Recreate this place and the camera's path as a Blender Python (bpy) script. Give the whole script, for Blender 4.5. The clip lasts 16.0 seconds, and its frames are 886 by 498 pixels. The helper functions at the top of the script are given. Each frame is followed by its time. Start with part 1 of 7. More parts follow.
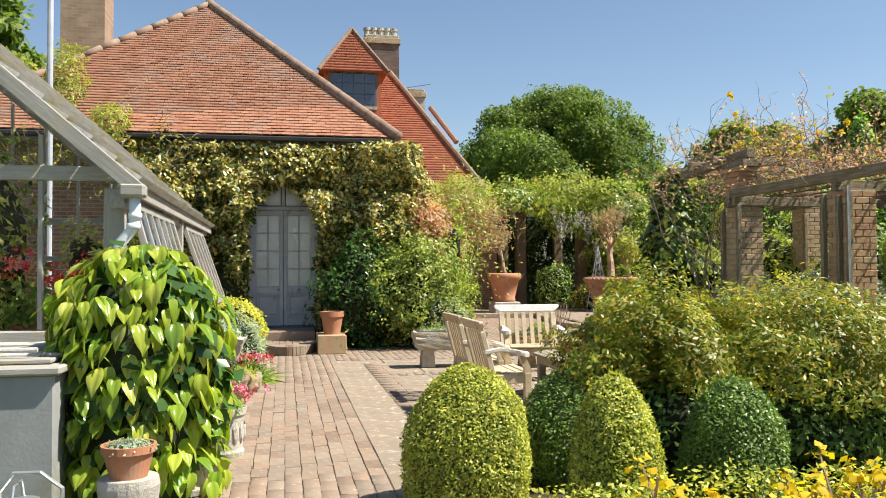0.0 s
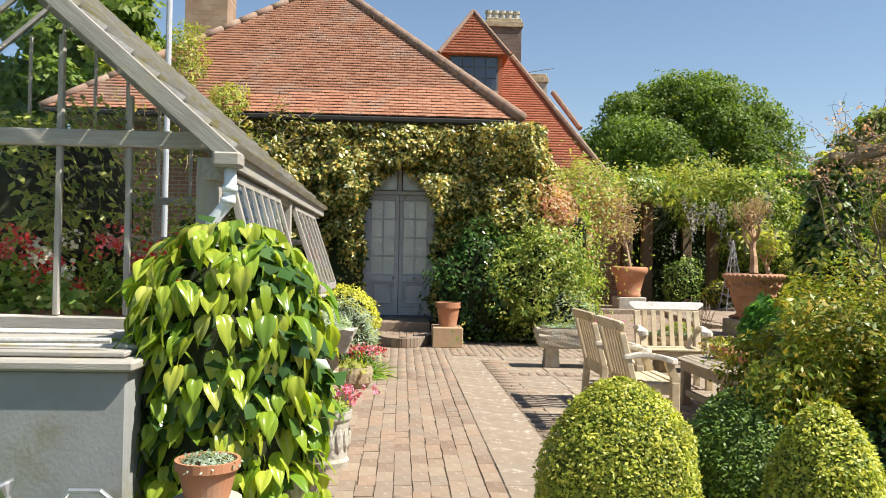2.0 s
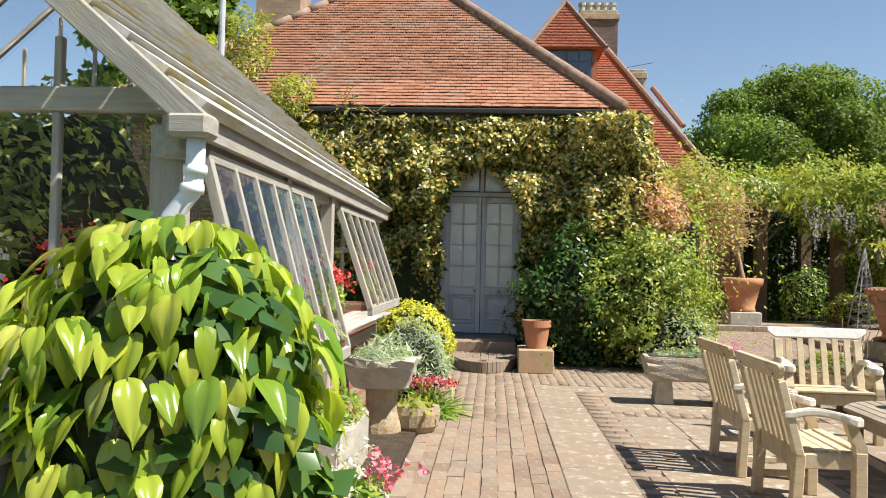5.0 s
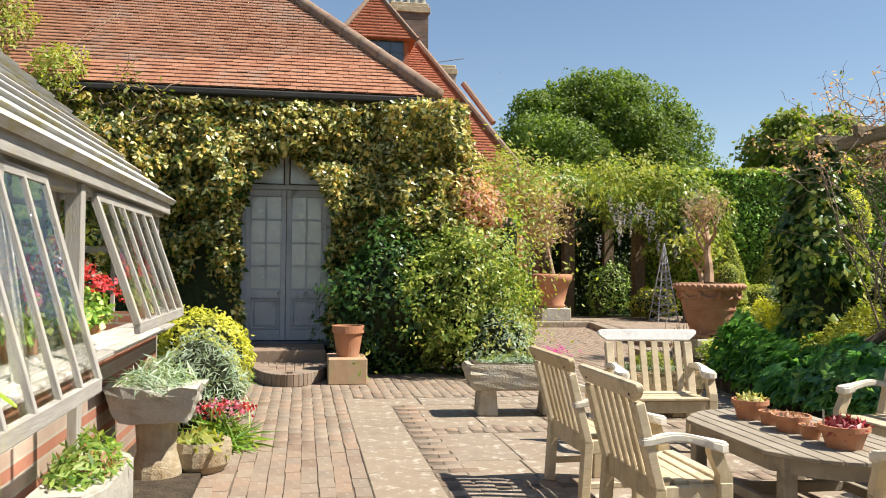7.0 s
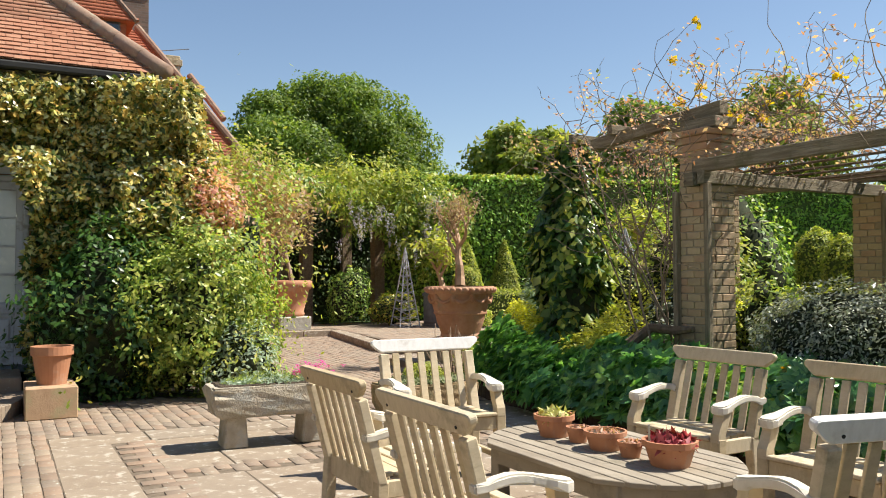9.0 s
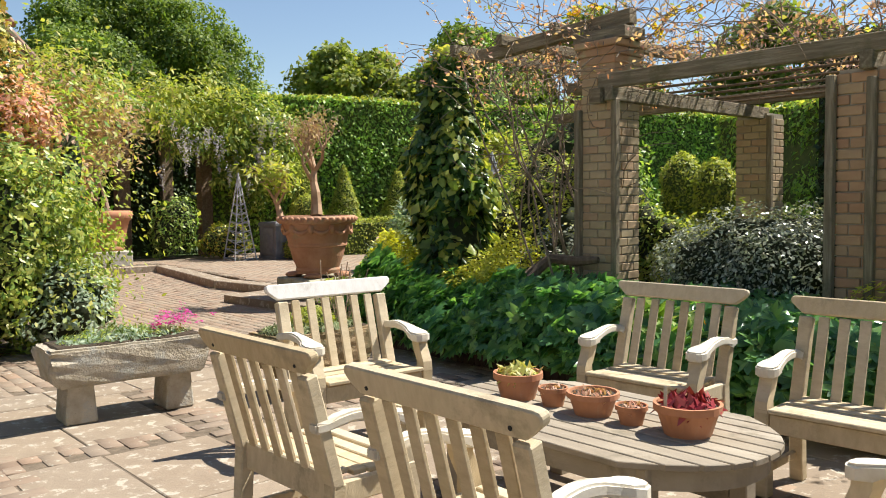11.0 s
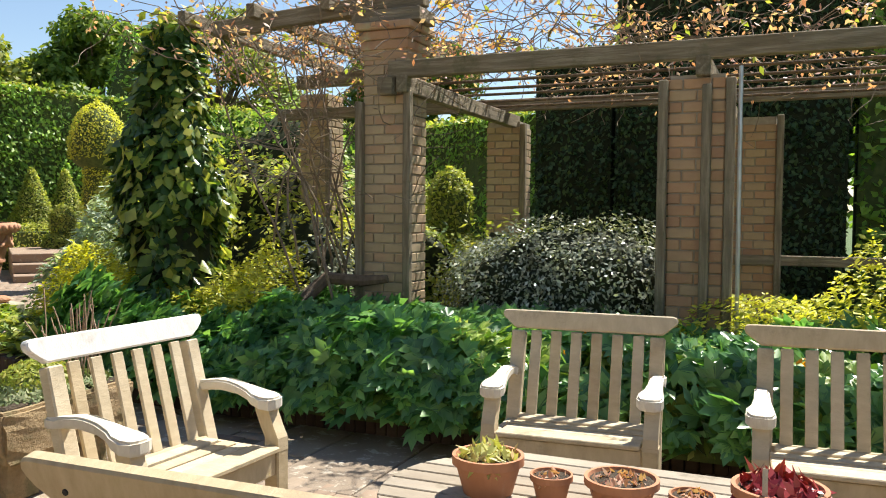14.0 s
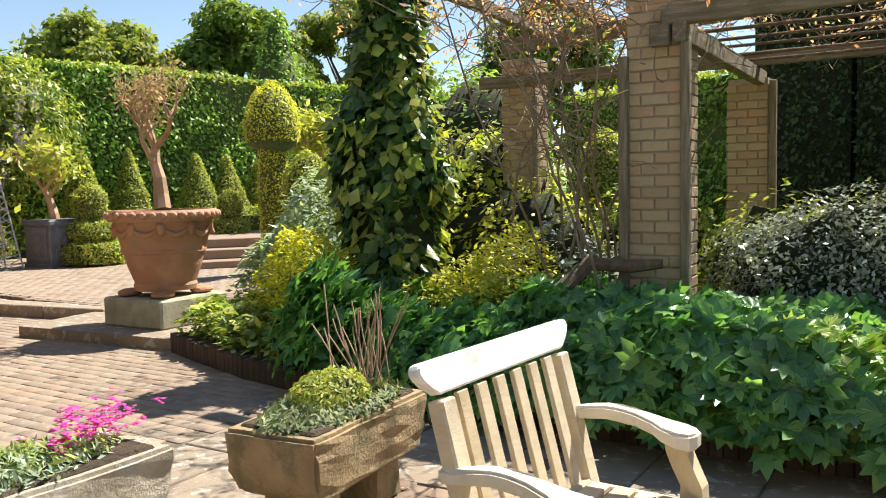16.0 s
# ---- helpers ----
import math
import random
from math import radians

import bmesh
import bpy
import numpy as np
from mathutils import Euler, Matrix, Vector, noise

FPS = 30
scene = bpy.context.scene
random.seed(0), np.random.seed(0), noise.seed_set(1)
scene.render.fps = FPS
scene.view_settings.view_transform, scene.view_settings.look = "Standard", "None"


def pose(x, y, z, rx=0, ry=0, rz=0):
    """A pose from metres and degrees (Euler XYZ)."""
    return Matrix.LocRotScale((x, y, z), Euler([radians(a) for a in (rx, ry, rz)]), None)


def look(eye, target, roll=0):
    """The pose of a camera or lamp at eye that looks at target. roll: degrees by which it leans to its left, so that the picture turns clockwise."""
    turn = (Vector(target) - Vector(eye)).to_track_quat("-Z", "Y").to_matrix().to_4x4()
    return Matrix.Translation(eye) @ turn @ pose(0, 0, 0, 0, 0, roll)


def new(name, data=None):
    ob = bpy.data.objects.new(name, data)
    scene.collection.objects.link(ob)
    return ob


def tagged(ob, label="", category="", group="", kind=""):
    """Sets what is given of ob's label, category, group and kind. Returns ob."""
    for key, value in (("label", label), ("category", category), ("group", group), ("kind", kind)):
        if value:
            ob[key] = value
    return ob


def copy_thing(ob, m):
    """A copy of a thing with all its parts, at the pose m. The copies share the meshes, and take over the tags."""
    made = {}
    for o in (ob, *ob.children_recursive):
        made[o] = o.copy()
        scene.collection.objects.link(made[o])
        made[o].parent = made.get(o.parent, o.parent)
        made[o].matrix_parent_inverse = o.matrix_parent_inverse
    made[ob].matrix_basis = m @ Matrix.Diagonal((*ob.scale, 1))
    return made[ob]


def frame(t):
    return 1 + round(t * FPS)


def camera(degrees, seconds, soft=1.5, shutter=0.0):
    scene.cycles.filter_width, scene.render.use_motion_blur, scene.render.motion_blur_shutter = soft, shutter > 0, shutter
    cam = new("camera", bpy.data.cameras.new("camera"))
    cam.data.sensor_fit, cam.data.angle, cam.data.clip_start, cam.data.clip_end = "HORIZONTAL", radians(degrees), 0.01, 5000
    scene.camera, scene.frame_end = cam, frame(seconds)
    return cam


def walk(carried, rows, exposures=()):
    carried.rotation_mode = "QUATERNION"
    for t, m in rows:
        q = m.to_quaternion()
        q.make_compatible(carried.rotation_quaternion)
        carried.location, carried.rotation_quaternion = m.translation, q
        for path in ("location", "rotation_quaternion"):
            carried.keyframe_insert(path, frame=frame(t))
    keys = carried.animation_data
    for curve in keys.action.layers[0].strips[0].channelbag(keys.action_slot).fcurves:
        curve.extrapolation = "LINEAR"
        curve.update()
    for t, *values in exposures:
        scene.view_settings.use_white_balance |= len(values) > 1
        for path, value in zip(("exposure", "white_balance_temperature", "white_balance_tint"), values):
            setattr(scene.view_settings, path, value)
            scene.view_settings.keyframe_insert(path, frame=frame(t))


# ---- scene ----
cam = camera(56.5, 16.0, 1.0)
PATH = [
    (0, (-0.165, -1.027, 1.369), (0.211, 0.937, 1.421), -0.3),
    (0.5, (-0.169, -0.825, 1.366), (0.224, 1.135, 1.426), -0.1),
    (1, (-0.161, -0.61, 1.344), (0.138, 1.368, 1.381), 0.8),
    (1.5, (-0.139, -0.384, 1.357), (0.027, 1.609, 1.379), 1.2),
    (2, (-0.146, -0.097, 1.351), (-0.046, 1.9, 1.379), 1.1),
    (2.5, (-0.179, 0.191, 1.374), (-0.105, 2.189, 1.413), 0.8),
    (3, (-0.162, 0.458, 1.366), (-0.153, 2.457, 1.414), 0.7),
    (3.2, (-0.157, 0.568, 1.383), (-0.188, 2.567, 1.427), 0.7),
    (5.3, (0.004, 1.788, 1.402), (-0.117, 3.784, 1.444), 1.3),
    (5.5, (0.006, 1.877, 1.407), (-0.048, 3.875, 1.461), 1.5),
    (6, (0.006, 2.204, 1.428), (0.113, 4.199, 1.514), 1.0),
    (6.5, (0.02, 2.455, 1.424), (0.227, 4.442, 1.53), 0.3),
    (7, (0.047, 2.689, 1.431), (0.381, 4.66, 1.474), 0.6),
    (7.5, (0.072, 2.941, 1.396), (0.631, 4.861, 1.382), 0.5),
    (8, (0.069, 3.254, 1.383), (0.809, 5.112, 1.383), -0.5),
    (8.5, (0.097, 3.529, 1.381), (0.919, 5.351, 1.434), -0.8),
    (9, (0.112, 3.792, 1.386), (1.063, 5.551, 1.45), -0.2),
    (9.5, (0.098, 4.1, 1.404), (1.184, 5.779, 1.421), -0.3),
    (10, (0.088, 4.363, 1.41), (1.277, 5.971, 1.374), -0.7),
    (10.2, (0.115, 4.498, 1.389), (1.335, 6.082, 1.328), -0.5),
    (12.3, (0.186, 5.785, 1.397), (1.655, 7.138, 1.291), -0.8),
    (12.5, (0.21, 5.902, 1.385), (1.719, 7.21, 1.294), -0.5),
    (13, (0.245, 6.222, 1.387), (1.919, 7.313, 1.308), -0.2),
    (13.5, (0.332, 6.495, 1.378), (2.139, 7.348, 1.299), 0.2),
    (14, (0.447, 6.801, 1.376), (2.286, 7.583, 1.283), 0.4),
    (14.5, (0.527, 7.108, 1.368), (2.372, 7.872, 1.259), -0.1),
    (15, (0.583, 7.452, 1.383), (2.401, 8.273, 1.244), -1.0),
    (15.5, (0.684, 7.773, 1.351), (2.435, 8.73, 1.212), -1.2),
    (16, (0.752, 8.075, 1.365), (2.457, 9.11, 1.22), -1.2),
]
EXPOSURES = ((0.0, 1.03), (7.0, 0.98), (10.0, 1.0), (13.5, 1.14), (15.5, 1.3), (16.0, 1.3))
walk(cam, [(t, look(e, g, r)) for t, e, g, r in PATH], EXPOSURES)

SKY_STRENGTH, SUN_STRENGTH = 0.068, 4.6

# ---- world and sun ----
SUN_DIR = Vector((0.60, -0.19, 0.91)).normalized()
world = bpy.data.worlds.new("sky")
scene.world = world
world.use_nodes = True
wn = world.node_tree
sky = wn.nodes.new("ShaderNodeTexSky")
sky.sky_type = "NISHITA"
sky.sun_disc = False
sky.sun_elevation = math.asin(SUN_DIR.z)
sky.sun_rotation = math.atan2(SUN_DIR.x, SUN_DIR.y)
sky.air_density, sky.dust_density, sky.ozone_density = 1.0, 0.3, 0.9
wn.nodes["Background"].inputs["Strength"].default_value = SKY_STRENGTH
wn.links.new(sky.outputs[0], wn.nodes["Background"].inputs[0])
sun_data = bpy.data.lights.new("sun", "SUN")
sun_data.energy, sun_data.angle, sun_data.color = SUN_STRENGTH, radians(0.53), (1.0, 0.94, 0.84)
sun = new("sun", sun_data)
sun.matrix_world = look(SUN_DIR * 60, (0, 0, 0))

# ---- mesh helpers ----
RNG = np.random.default_rng(7)


def finish(name, me, mat, parent=None, label="", smooth=False):
    ob = new(name, me)
    mats = mat if isinstance(mat, (list, tuple)) else [mat]
    for m in mats:
        me.materials.append(m)
    if smooth:
        me.polygons.foreach_set("use_smooth", [True] * len(me.polygons))
    if parent is not None:
        ob.parent = parent
    if label:
        tagged(ob, label)
    return ob


def part(name, bm, mat, parent=None, label="", smooth=False):
    """One bmesh as one mesh object under a thing or a part."""
    me = bpy.data.meshes.new(name)
    bm.normal_update()
    bm.to_mesh(me)
    bm.free()
    return finish(name, me, mat, parent, label, smooth)


def fast(name, verts, faces, mat, parent=None, label="", smooth=False):
    """A mesh from arrays of vertices and of equal-sided faces."""
    me = bpy.data.meshes.new(name)
    verts = np.asarray(verts, dtype=np.float32).reshape(-1, 3)
    faces = np.asarray(faces, dtype=np.int32)
    k = faces.shape[1]
    me.vertices.add(len(verts))
    me.vertices.foreach_set("co", verts.ravel())
    me.loops.add(faces.size)
    me.loops.foreach_set("vertex_index", faces.ravel())
    me.polygons.add(len(faces))
    me.polygons.foreach_set("loop_start", np.arange(0, faces.size, k, dtype=np.int32))
    me.update(calc_edges=True)
    return finish(name, me, mat, parent, label, smooth)


def thing(name, x, y, z, label, category, group="", rz=0.0, kind=""):
    ob = new(name)
    ob.empty_display_size = 0.1
    ob.matrix_basis = pose(x, y, z, 0, 0, rz)
    return tagged(ob, label, category, group, kind)


def box(bm, x0, x1, y0, y1, z0, z1, bevel=0.0, m=None):
    mat = Matrix.Translation(((x0 + x1) / 2, (y0 + y1) / 2, (z0 + z1) / 2)) @ Matrix.Diagonal((x1 - x0, y1 - y0, z1 - z0, 1))
    made = bmesh.ops.create_cube(bm, size=1, matrix=(m @ mat) if m else mat)
    if bevel:
        edges = list({e for v in made["verts"] for e in v.link_edges})
        bmesh.ops.bevel(bm, geom=edges, offset=bevel, segments=1, affect="EDGES", profile=0.5)
    return bm


def solo(*a, **k):
    return box(bmesh.new(), *a, **k)


def lathe(bm, profile, seg=24, x=0.0, y=0.0, wob=0.0, cap=True):
    """Turn a profile of (radius, height) about the upright axis."""
    rings = []
    for r, z in profile:
        rings.append([bm.verts.new((x + r * (1 + wob * math.sin(3 * a + z * 9)) * math.cos(a), y + r * (1 + wob * math.sin(2 * a + z * 7)) * math.sin(a), z))
                      for a in (2 * math.pi * i / seg for i in range(seg))])
    for lo, hi in zip(rings, rings[1:]):
        for i in range(seg):
            bm.faces.new((lo[i], lo[(i + 1) % seg], hi[(i + 1) % seg], hi[i]))
    if cap:
        bm.faces.new(rings[0][::-1])
        bm.faces.new(rings[-1])
    return bm


def tube(bm, pts, radii, seg=6):
    """A round bar through the points, with a radius at each."""
    pts = [Vector(p) for p in pts]
    if not isinstance(radii, (list, tuple)):
        radii = [radii] * len(pts)
    rings, side = [], None
    for i, p in enumerate(pts):
        d = (pts[min(i + 1, len(pts) - 1)] - pts[max(i - 1, 0)]).normalized()
        if side is None:
            side = d.orthogonal().normalized()
        side = (side - d * side.dot(d))
        side = side.normalized() if side.length > 1e-6 else d.orthogonal().normalized()
        up = d.cross(side)
        rings.append([bm.verts.new(p + radii[i] * (math.cos(a) * side + math.sin(a) * up)) for a in (2 * math.pi * k / seg for k in range(seg))])
    for lo, hi in zip(rings, rings[1:]):
        for k in range(seg):
            bm.faces.new((lo[k], lo[(k + 1) % seg], hi[(k + 1) % seg], hi[k]))
    bm.faces.new(rings[0][::-1])
    bm.faces.new(rings[-1])
    return bm


def slab_of(bm, outline, z0, z1):
    """An upright prism over a flat outline."""
    lo = [bm.verts.new((x, y, z0)) for x, y in outline]
    hi = [bm.verts.new((x, y, z1)) for x, y in outline]
    n = len(lo)
    bm.faces.new(lo[::-1])
    bm.faces.new(hi)
    for i in range(n):
        bm.faces.new((lo[i], lo[(i + 1) % n], hi[(i + 1) % n], hi[i]))
    return bm


def nz(p, freq, seed, octaves=3):
    """Smooth noise of about -1 to 1 at the points p."""
    g = np.random.default_rng(seed)
    out = np.zeros(len(p))
    for o in range(octaves):
        for _ in range(4):
            k = g.normal(size=3) * freq * 2 ** o
            out += np.sin(p @ k + g.uniform(0, 6.28)) / (2.2 * 1.8 ** o)
    return out


def unit(v):
    return v / np.maximum(np.linalg.norm(v, axis=1, keepdims=True), 1e-9)


def leaf_arrays(p, n, length, ratio=0.5, droop=0.3, jitter=0.6, fold=0.15, g=RNG):
    """Folded leaves at the points p that face about along n: vertices and triangles."""
    c = len(p)
    n = unit(n + g.normal(size=(c, 3)) * jitter + (0, 0, 0.6))
    axis = g.normal(size=(c, 3))
    axis[:, 2] -= droop * 2
    axis = unit(axis - n * (axis * n).sum(1, keepdims=True))
    side = np.cross(n, axis)
    ln = length * g.uniform(0.65, 1.25, size=(c, 1))
    w = ln * ratio * 0.5
    v = np.empty((c, 4, 3))
    v[:, 0] = p
    v[:, 1] = p + axis * ln * 0.45 + side * w - n * w * fold * 2
    v[:, 2] = p + axis * ln - n * ln * 0.12
    v[:, 3] = p + axis * ln * 0.45 - side * w - n * w * fold * 2
    base = np.arange(c)[:, None] * 4
    f = np.concatenate([base + [0, 1, 2], base + [0, 2, 3]], axis=1).reshape(-1, 3)
    return v.reshape(-1, 3), f


def palm_arrays(p, n, length, g, lobes=5, jitter=0.5):
    """Lobed leaves: blades that spread from each point in the plane of the leaf."""
    c = len(p)
    n = unit(n + g.normal(size=(c, 3)) * jitter)
    axis = g.normal(size=(c, 3))
    axis = unit(axis - n * (axis * n).sum(1, keepdims=True))
    side = np.cross(n, axis)
    ln = length * g.uniform(0.6, 1.2, size=(c, 1))
    vs, fs, base = [], [], 0
    for k in range(lobes):
        a = (k - (lobes - 1) / 2) * 0.62
        d = axis * math.cos(a) + side * math.sin(a)
        s = side * math.cos(a) - axis * math.sin(a)
        l2 = ln * (1 - 0.13 * abs(k - (lobes - 1) / 2))
        v = np.stack([p, p + d * l2 * 0.55 + s * l2 * 0.24 - n * l2 * 0.04, p + d * l2 - n * l2 * 0.2, p + d * l2 * 0.55 - s * l2 * 0.24 - n * l2 * 0.04], 1)
        b = np.arange(c)[:, None] * 4 + base
        fs.append(np.concatenate([b + [0, 1, 2], b + [0, 2, 3]], axis=1).reshape(-1, 3))
        vs.append(v.reshape(-1, 3))
        base += c * 4
    return np.concatenate(vs), np.concatenate(fs)


def on_ellipsoid(c, count, g, bump=0.18, freq=1.6, seed=1, depth=0.25, low=-0.6):
    """Points and normals near a lumpy shell of radius one, from height low up."""
    d = unit(g.normal(size=(int(count * 2.2), 3)))
    d = d[d[:, 2] > low][:count]
    r = 1 + bump * nz(d, freq * 1.6, seed) - depth * g.random(len(d)) ** 2
    return d * r[:, None], d


def bush(name, x, y, z, rx, ry, rz, count, leaf, mat, label, category="bush", ratio=0.5, bump=0.16, droop=0.2, core=None, seed=1, low=-0.75, jitter=0.6, group="", freq=1.6, core_size=0.8, fleck=None):
    """A rounded plant: a core painted as dark as its inner shade, and a lumpy shell of leaves. z is the ground, rz half
    the height.
    """
    g = np.random.default_rng(seed)
    t = thing(name, x, y, z, label, category, group)
    p, d = on_ellipsoid(None, count, g, bump, freq, seed, 0.3, low)
    s = np.array([rx, ry, rz])
    off = np.array([0, 0, rz])
    v, f = leaf_arrays(p * s + off, unit(d / s), leaf, ratio, droop, jitter, g=g)
    v[:, 2] = np.maximum(v[:, 2], 0.005)
    fast("leaves", v, f, mat, t)
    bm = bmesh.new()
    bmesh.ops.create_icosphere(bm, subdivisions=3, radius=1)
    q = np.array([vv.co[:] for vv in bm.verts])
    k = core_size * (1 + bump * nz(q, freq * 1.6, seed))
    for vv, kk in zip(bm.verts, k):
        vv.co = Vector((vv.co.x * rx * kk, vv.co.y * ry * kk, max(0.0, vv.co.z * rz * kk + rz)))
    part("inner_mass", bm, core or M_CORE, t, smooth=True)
    if fleck:
        p, d = on_ellipsoid(None, count // 4, g, bump * 2.2, freq * 2.2, seed + 60, 0.35, -0.3)
        v, f = leaf_arrays(p * s * 1.07 + off, unit(d / s), leaf * 0.9, ratio, -0.4, jitter, g=g)
        tagged(fast("young_shoot_mass", v, f, fleck, t, "paler young shoots"), kind="stuff")
    return t


# ---- materials ----
def material(name, rough=0.7, metal=0.0, spec=0.5):
    m = bpy.data.materials.new(name)
    m.use_nodes = True
    b = m.node_tree.nodes["Principled BSDF"]
    b.inputs["Roughness"].default_value = rough
    b.inputs["Metallic"].default_value = metal
    b.inputs["Specular IOR Level"].default_value = spec
    return m, m.node_tree, b


def ramp_of(nt, fac, stops):
    r = nt.nodes.new("ShaderNodeValToRGB")
    e = r.color_ramp.elements
    while len(e) < len(stops):
        e.new(0.5)
    for el, (pos, col) in zip(e, stops):
        el.position, el.color = pos, (*col, 1)
    nt.links.new(fac, r.inputs[0])
    return r.outputs[0]


def noise_of(nt, scale, detail=5, rough=0.6, vec=None, stretch=None):
    n = nt.nodes.new("ShaderNodeTexNoise")
    n.inputs["Scale"].default_value, n.inputs["Detail"].default_value, n.inputs["Roughness"].default_value = scale, detail, rough
    tc = nt.nodes.new("ShaderNodeTexCoord")
    src = tc.outputs[vec or "Object"]
    if stretch:
        mp = nt.nodes.new("ShaderNodeMapping")
        mp.inputs["Scale"].default_value = stretch
        nt.links.new(src, mp.inputs[0])
        src = mp.outputs[0]
    nt.links.new(src, n.inputs["Vector"])
    return n.outputs["Fac"]


def mixed(nt, fac, a, b, mode="MIX"):
    m = nt.nodes.new("ShaderNodeMix")
    m.data_type, m.blend_type = "RGBA", mode
    for sock, val in ((m.inputs[0], fac), (m.inputs[6], a), (m.inputs[7], b)):
        if isinstance(val, bpy.types.NodeSocket):
            nt.links.new(val, sock)
        elif isinstance(val, (int, float)):
            sock.default_value = val
        else:
            sock.default_value = (*val, 1)
    return m.outputs[2]


def bumped(nt, b, height, strength=0.4, distance=0.01):
    bp = nt.nodes.new("ShaderNodeBump")
    bp.inputs["Strength"].default_value, bp.inputs["Distance"].default_value = strength, distance
    nt.links.new(height, bp.inputs["Height"])
    nt.links.new(bp.outputs[0], b.inputs["Normal"])


def random_of(nt, island=False):
    if island:
        return nt.nodes.new("ShaderNodeNewGeometry").outputs["Random Per Island"]
    return nt.nodes.new("ShaderNodeObjectInfo").outputs["Random"]


def surface(name, cols, scale=6.0, rough=0.8, bump=0.4, dist=0.01, vary=None, stains=None, stain_scale=1.2, stretch=None, metal=0.0, fine=40.0, spec=0.4, cover=(0.55, 0.7)):
    """A matt surface: grain between the colours, random tint per piece, stains of a larger size and fine relief."""
    m, nt, b = material(name, rough, metal, spec)
    stops = [(0.3 + 0.4 * i / max(1, len(cols) - 1), c) for i, c in enumerate(cols)]
    col = ramp_of(nt, noise_of(nt, scale, stretch=stretch), stops)
    if vary:
        island = vary[0] == "island"
        col = mixed(nt, vary[1], col, ramp_of(nt, random_of(nt, island), [(i / max(1, len(vary[2]) - 1), c) for i, c in enumerate(vary[2])]))
    if stains:
        mask = ramp_of(nt, noise_of(nt, stain_scale, 6, 0.7), [(cover[0], (0, 0, 0)), (cover[1], (1, 1, 1))])
        col = mixed(nt, mask, col, stains)
    nt.links.new(col, b.inputs["Base Color"])
    if bump:
        bumped(nt, b, noise_of(nt, fine, 6, 0.65, stretch=stretch), bump, dist)
    return m


def leafy(name, cols, rough=0.45, trans=0.35, spec=0.4, clump=1.3, dark=0.45):
    """Leaves: each one its own tint, clumps lighter and darker to paint in the shade between them, light coming
    through.
    """
    gain = 1.0 if name.endswith("petal") else 2.0
    cols = [tuple(min(0.8, k * gain) for k in c) for c in cols]
    m, nt, b = material(name, rough, 0, spec)
    col = ramp_of(nt, random_of(nt, True), [(i / max(1, len(cols) - 1), c) for i, c in enumerate(cols)])
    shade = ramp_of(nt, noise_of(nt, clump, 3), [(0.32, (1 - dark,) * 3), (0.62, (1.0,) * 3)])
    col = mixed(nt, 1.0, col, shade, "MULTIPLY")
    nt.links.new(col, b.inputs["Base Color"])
    tr = nt.nodes.new("ShaderNodeBsdfTranslucent")
    warm = mixed(nt, 1.0, col, (1.25, 1.25, 0.55), "MULTIPLY")
    nt.links.new(warm, tr.inputs["Color"])
    mx = nt.nodes.new("ShaderNodeMixShader")
    mx.inputs[0].default_value = min(0.5, trans + 0.08)
    nt.links.new(b.outputs[0], mx.inputs[1])
    nt.links.new(tr.outputs[0], mx.inputs[2])
    nt.links.new(mx.outputs[0], nt.nodes["Material Output"].inputs["Surface"])
    return m


def glassy(name, tint=(1, 1, 1), rough=0.02):
    m, nt, b = material(name)
    b.inputs["Base Color"].default_value = (*tint, 1)
    b.inputs["Transmission Weight"].default_value = 1.0
    b.inputs["Roughness"].default_value = rough
    b.inputs["IOR"].default_value = 1.16
    return m


# Near-black solid core: the shade between leaves is put into its colour.
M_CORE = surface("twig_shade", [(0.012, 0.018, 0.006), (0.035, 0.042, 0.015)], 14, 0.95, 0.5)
# Deep green core whose colour holds the shade between clipped leaves.
M_INNER = surface("clipped_inner_shade", [(0.05, 0.075, 0.018), (0.11, 0.14, 0.035)], 14, 0.95, 0.5)
M_BRICK = surface("path_brick", [(0.214, 0.149, 0.102), (0.308, 0.232, 0.167)], 9, 0.85, 0.5, 0.006, ("object", 0.6, [(0.171, 0.111, 0.076), (0.282, 0.228, 0.172), (0.308, 0.209, 0.142), (0.214, 0.180, 0.142), (0.324, 0.261, 0.188)]), (0.394, 0.388, 0.315), 24.0, cover=(0.6, 0.65))
M_BRICKS = surface("path_bricks", [(0.214, 0.149, 0.102), (0.308, 0.232, 0.167)], 9, 0.85, 0.5, 0.006, ("island", 0.6, [(0.171, 0.111, 0.076), (0.282, 0.228, 0.172), (0.308, 0.209, 0.142), (0.214, 0.180, 0.142), (0.324, 0.261, 0.188)]), (0.394, 0.388, 0.315), 24.0, cover=(0.6, 0.65))
M_JOINT = surface("sandy_joint", [(0.110, 0.085, 0.058), (0.187, 0.146, 0.105)], 20, 0.95, 0.6)
M_SLAB = surface("york_stone", [(0.202, 0.152, 0.106), (0.304, 0.239, 0.170)], 5, 0.85, 0.5, 0.008, ("object", 0.4, [(0.202, 0.166, 0.129), (0.331, 0.262, 0.189), (0.267, 0.230, 0.184)]), (0.423, 0.377, 0.304), 9.0, cover=(0.55, 0.6))
M_EARTH = surface("earth", [(0.035, 0.026, 0.017), (0.09, 0.065, 0.04)], 12, 0.95, 0.8, 0.03)
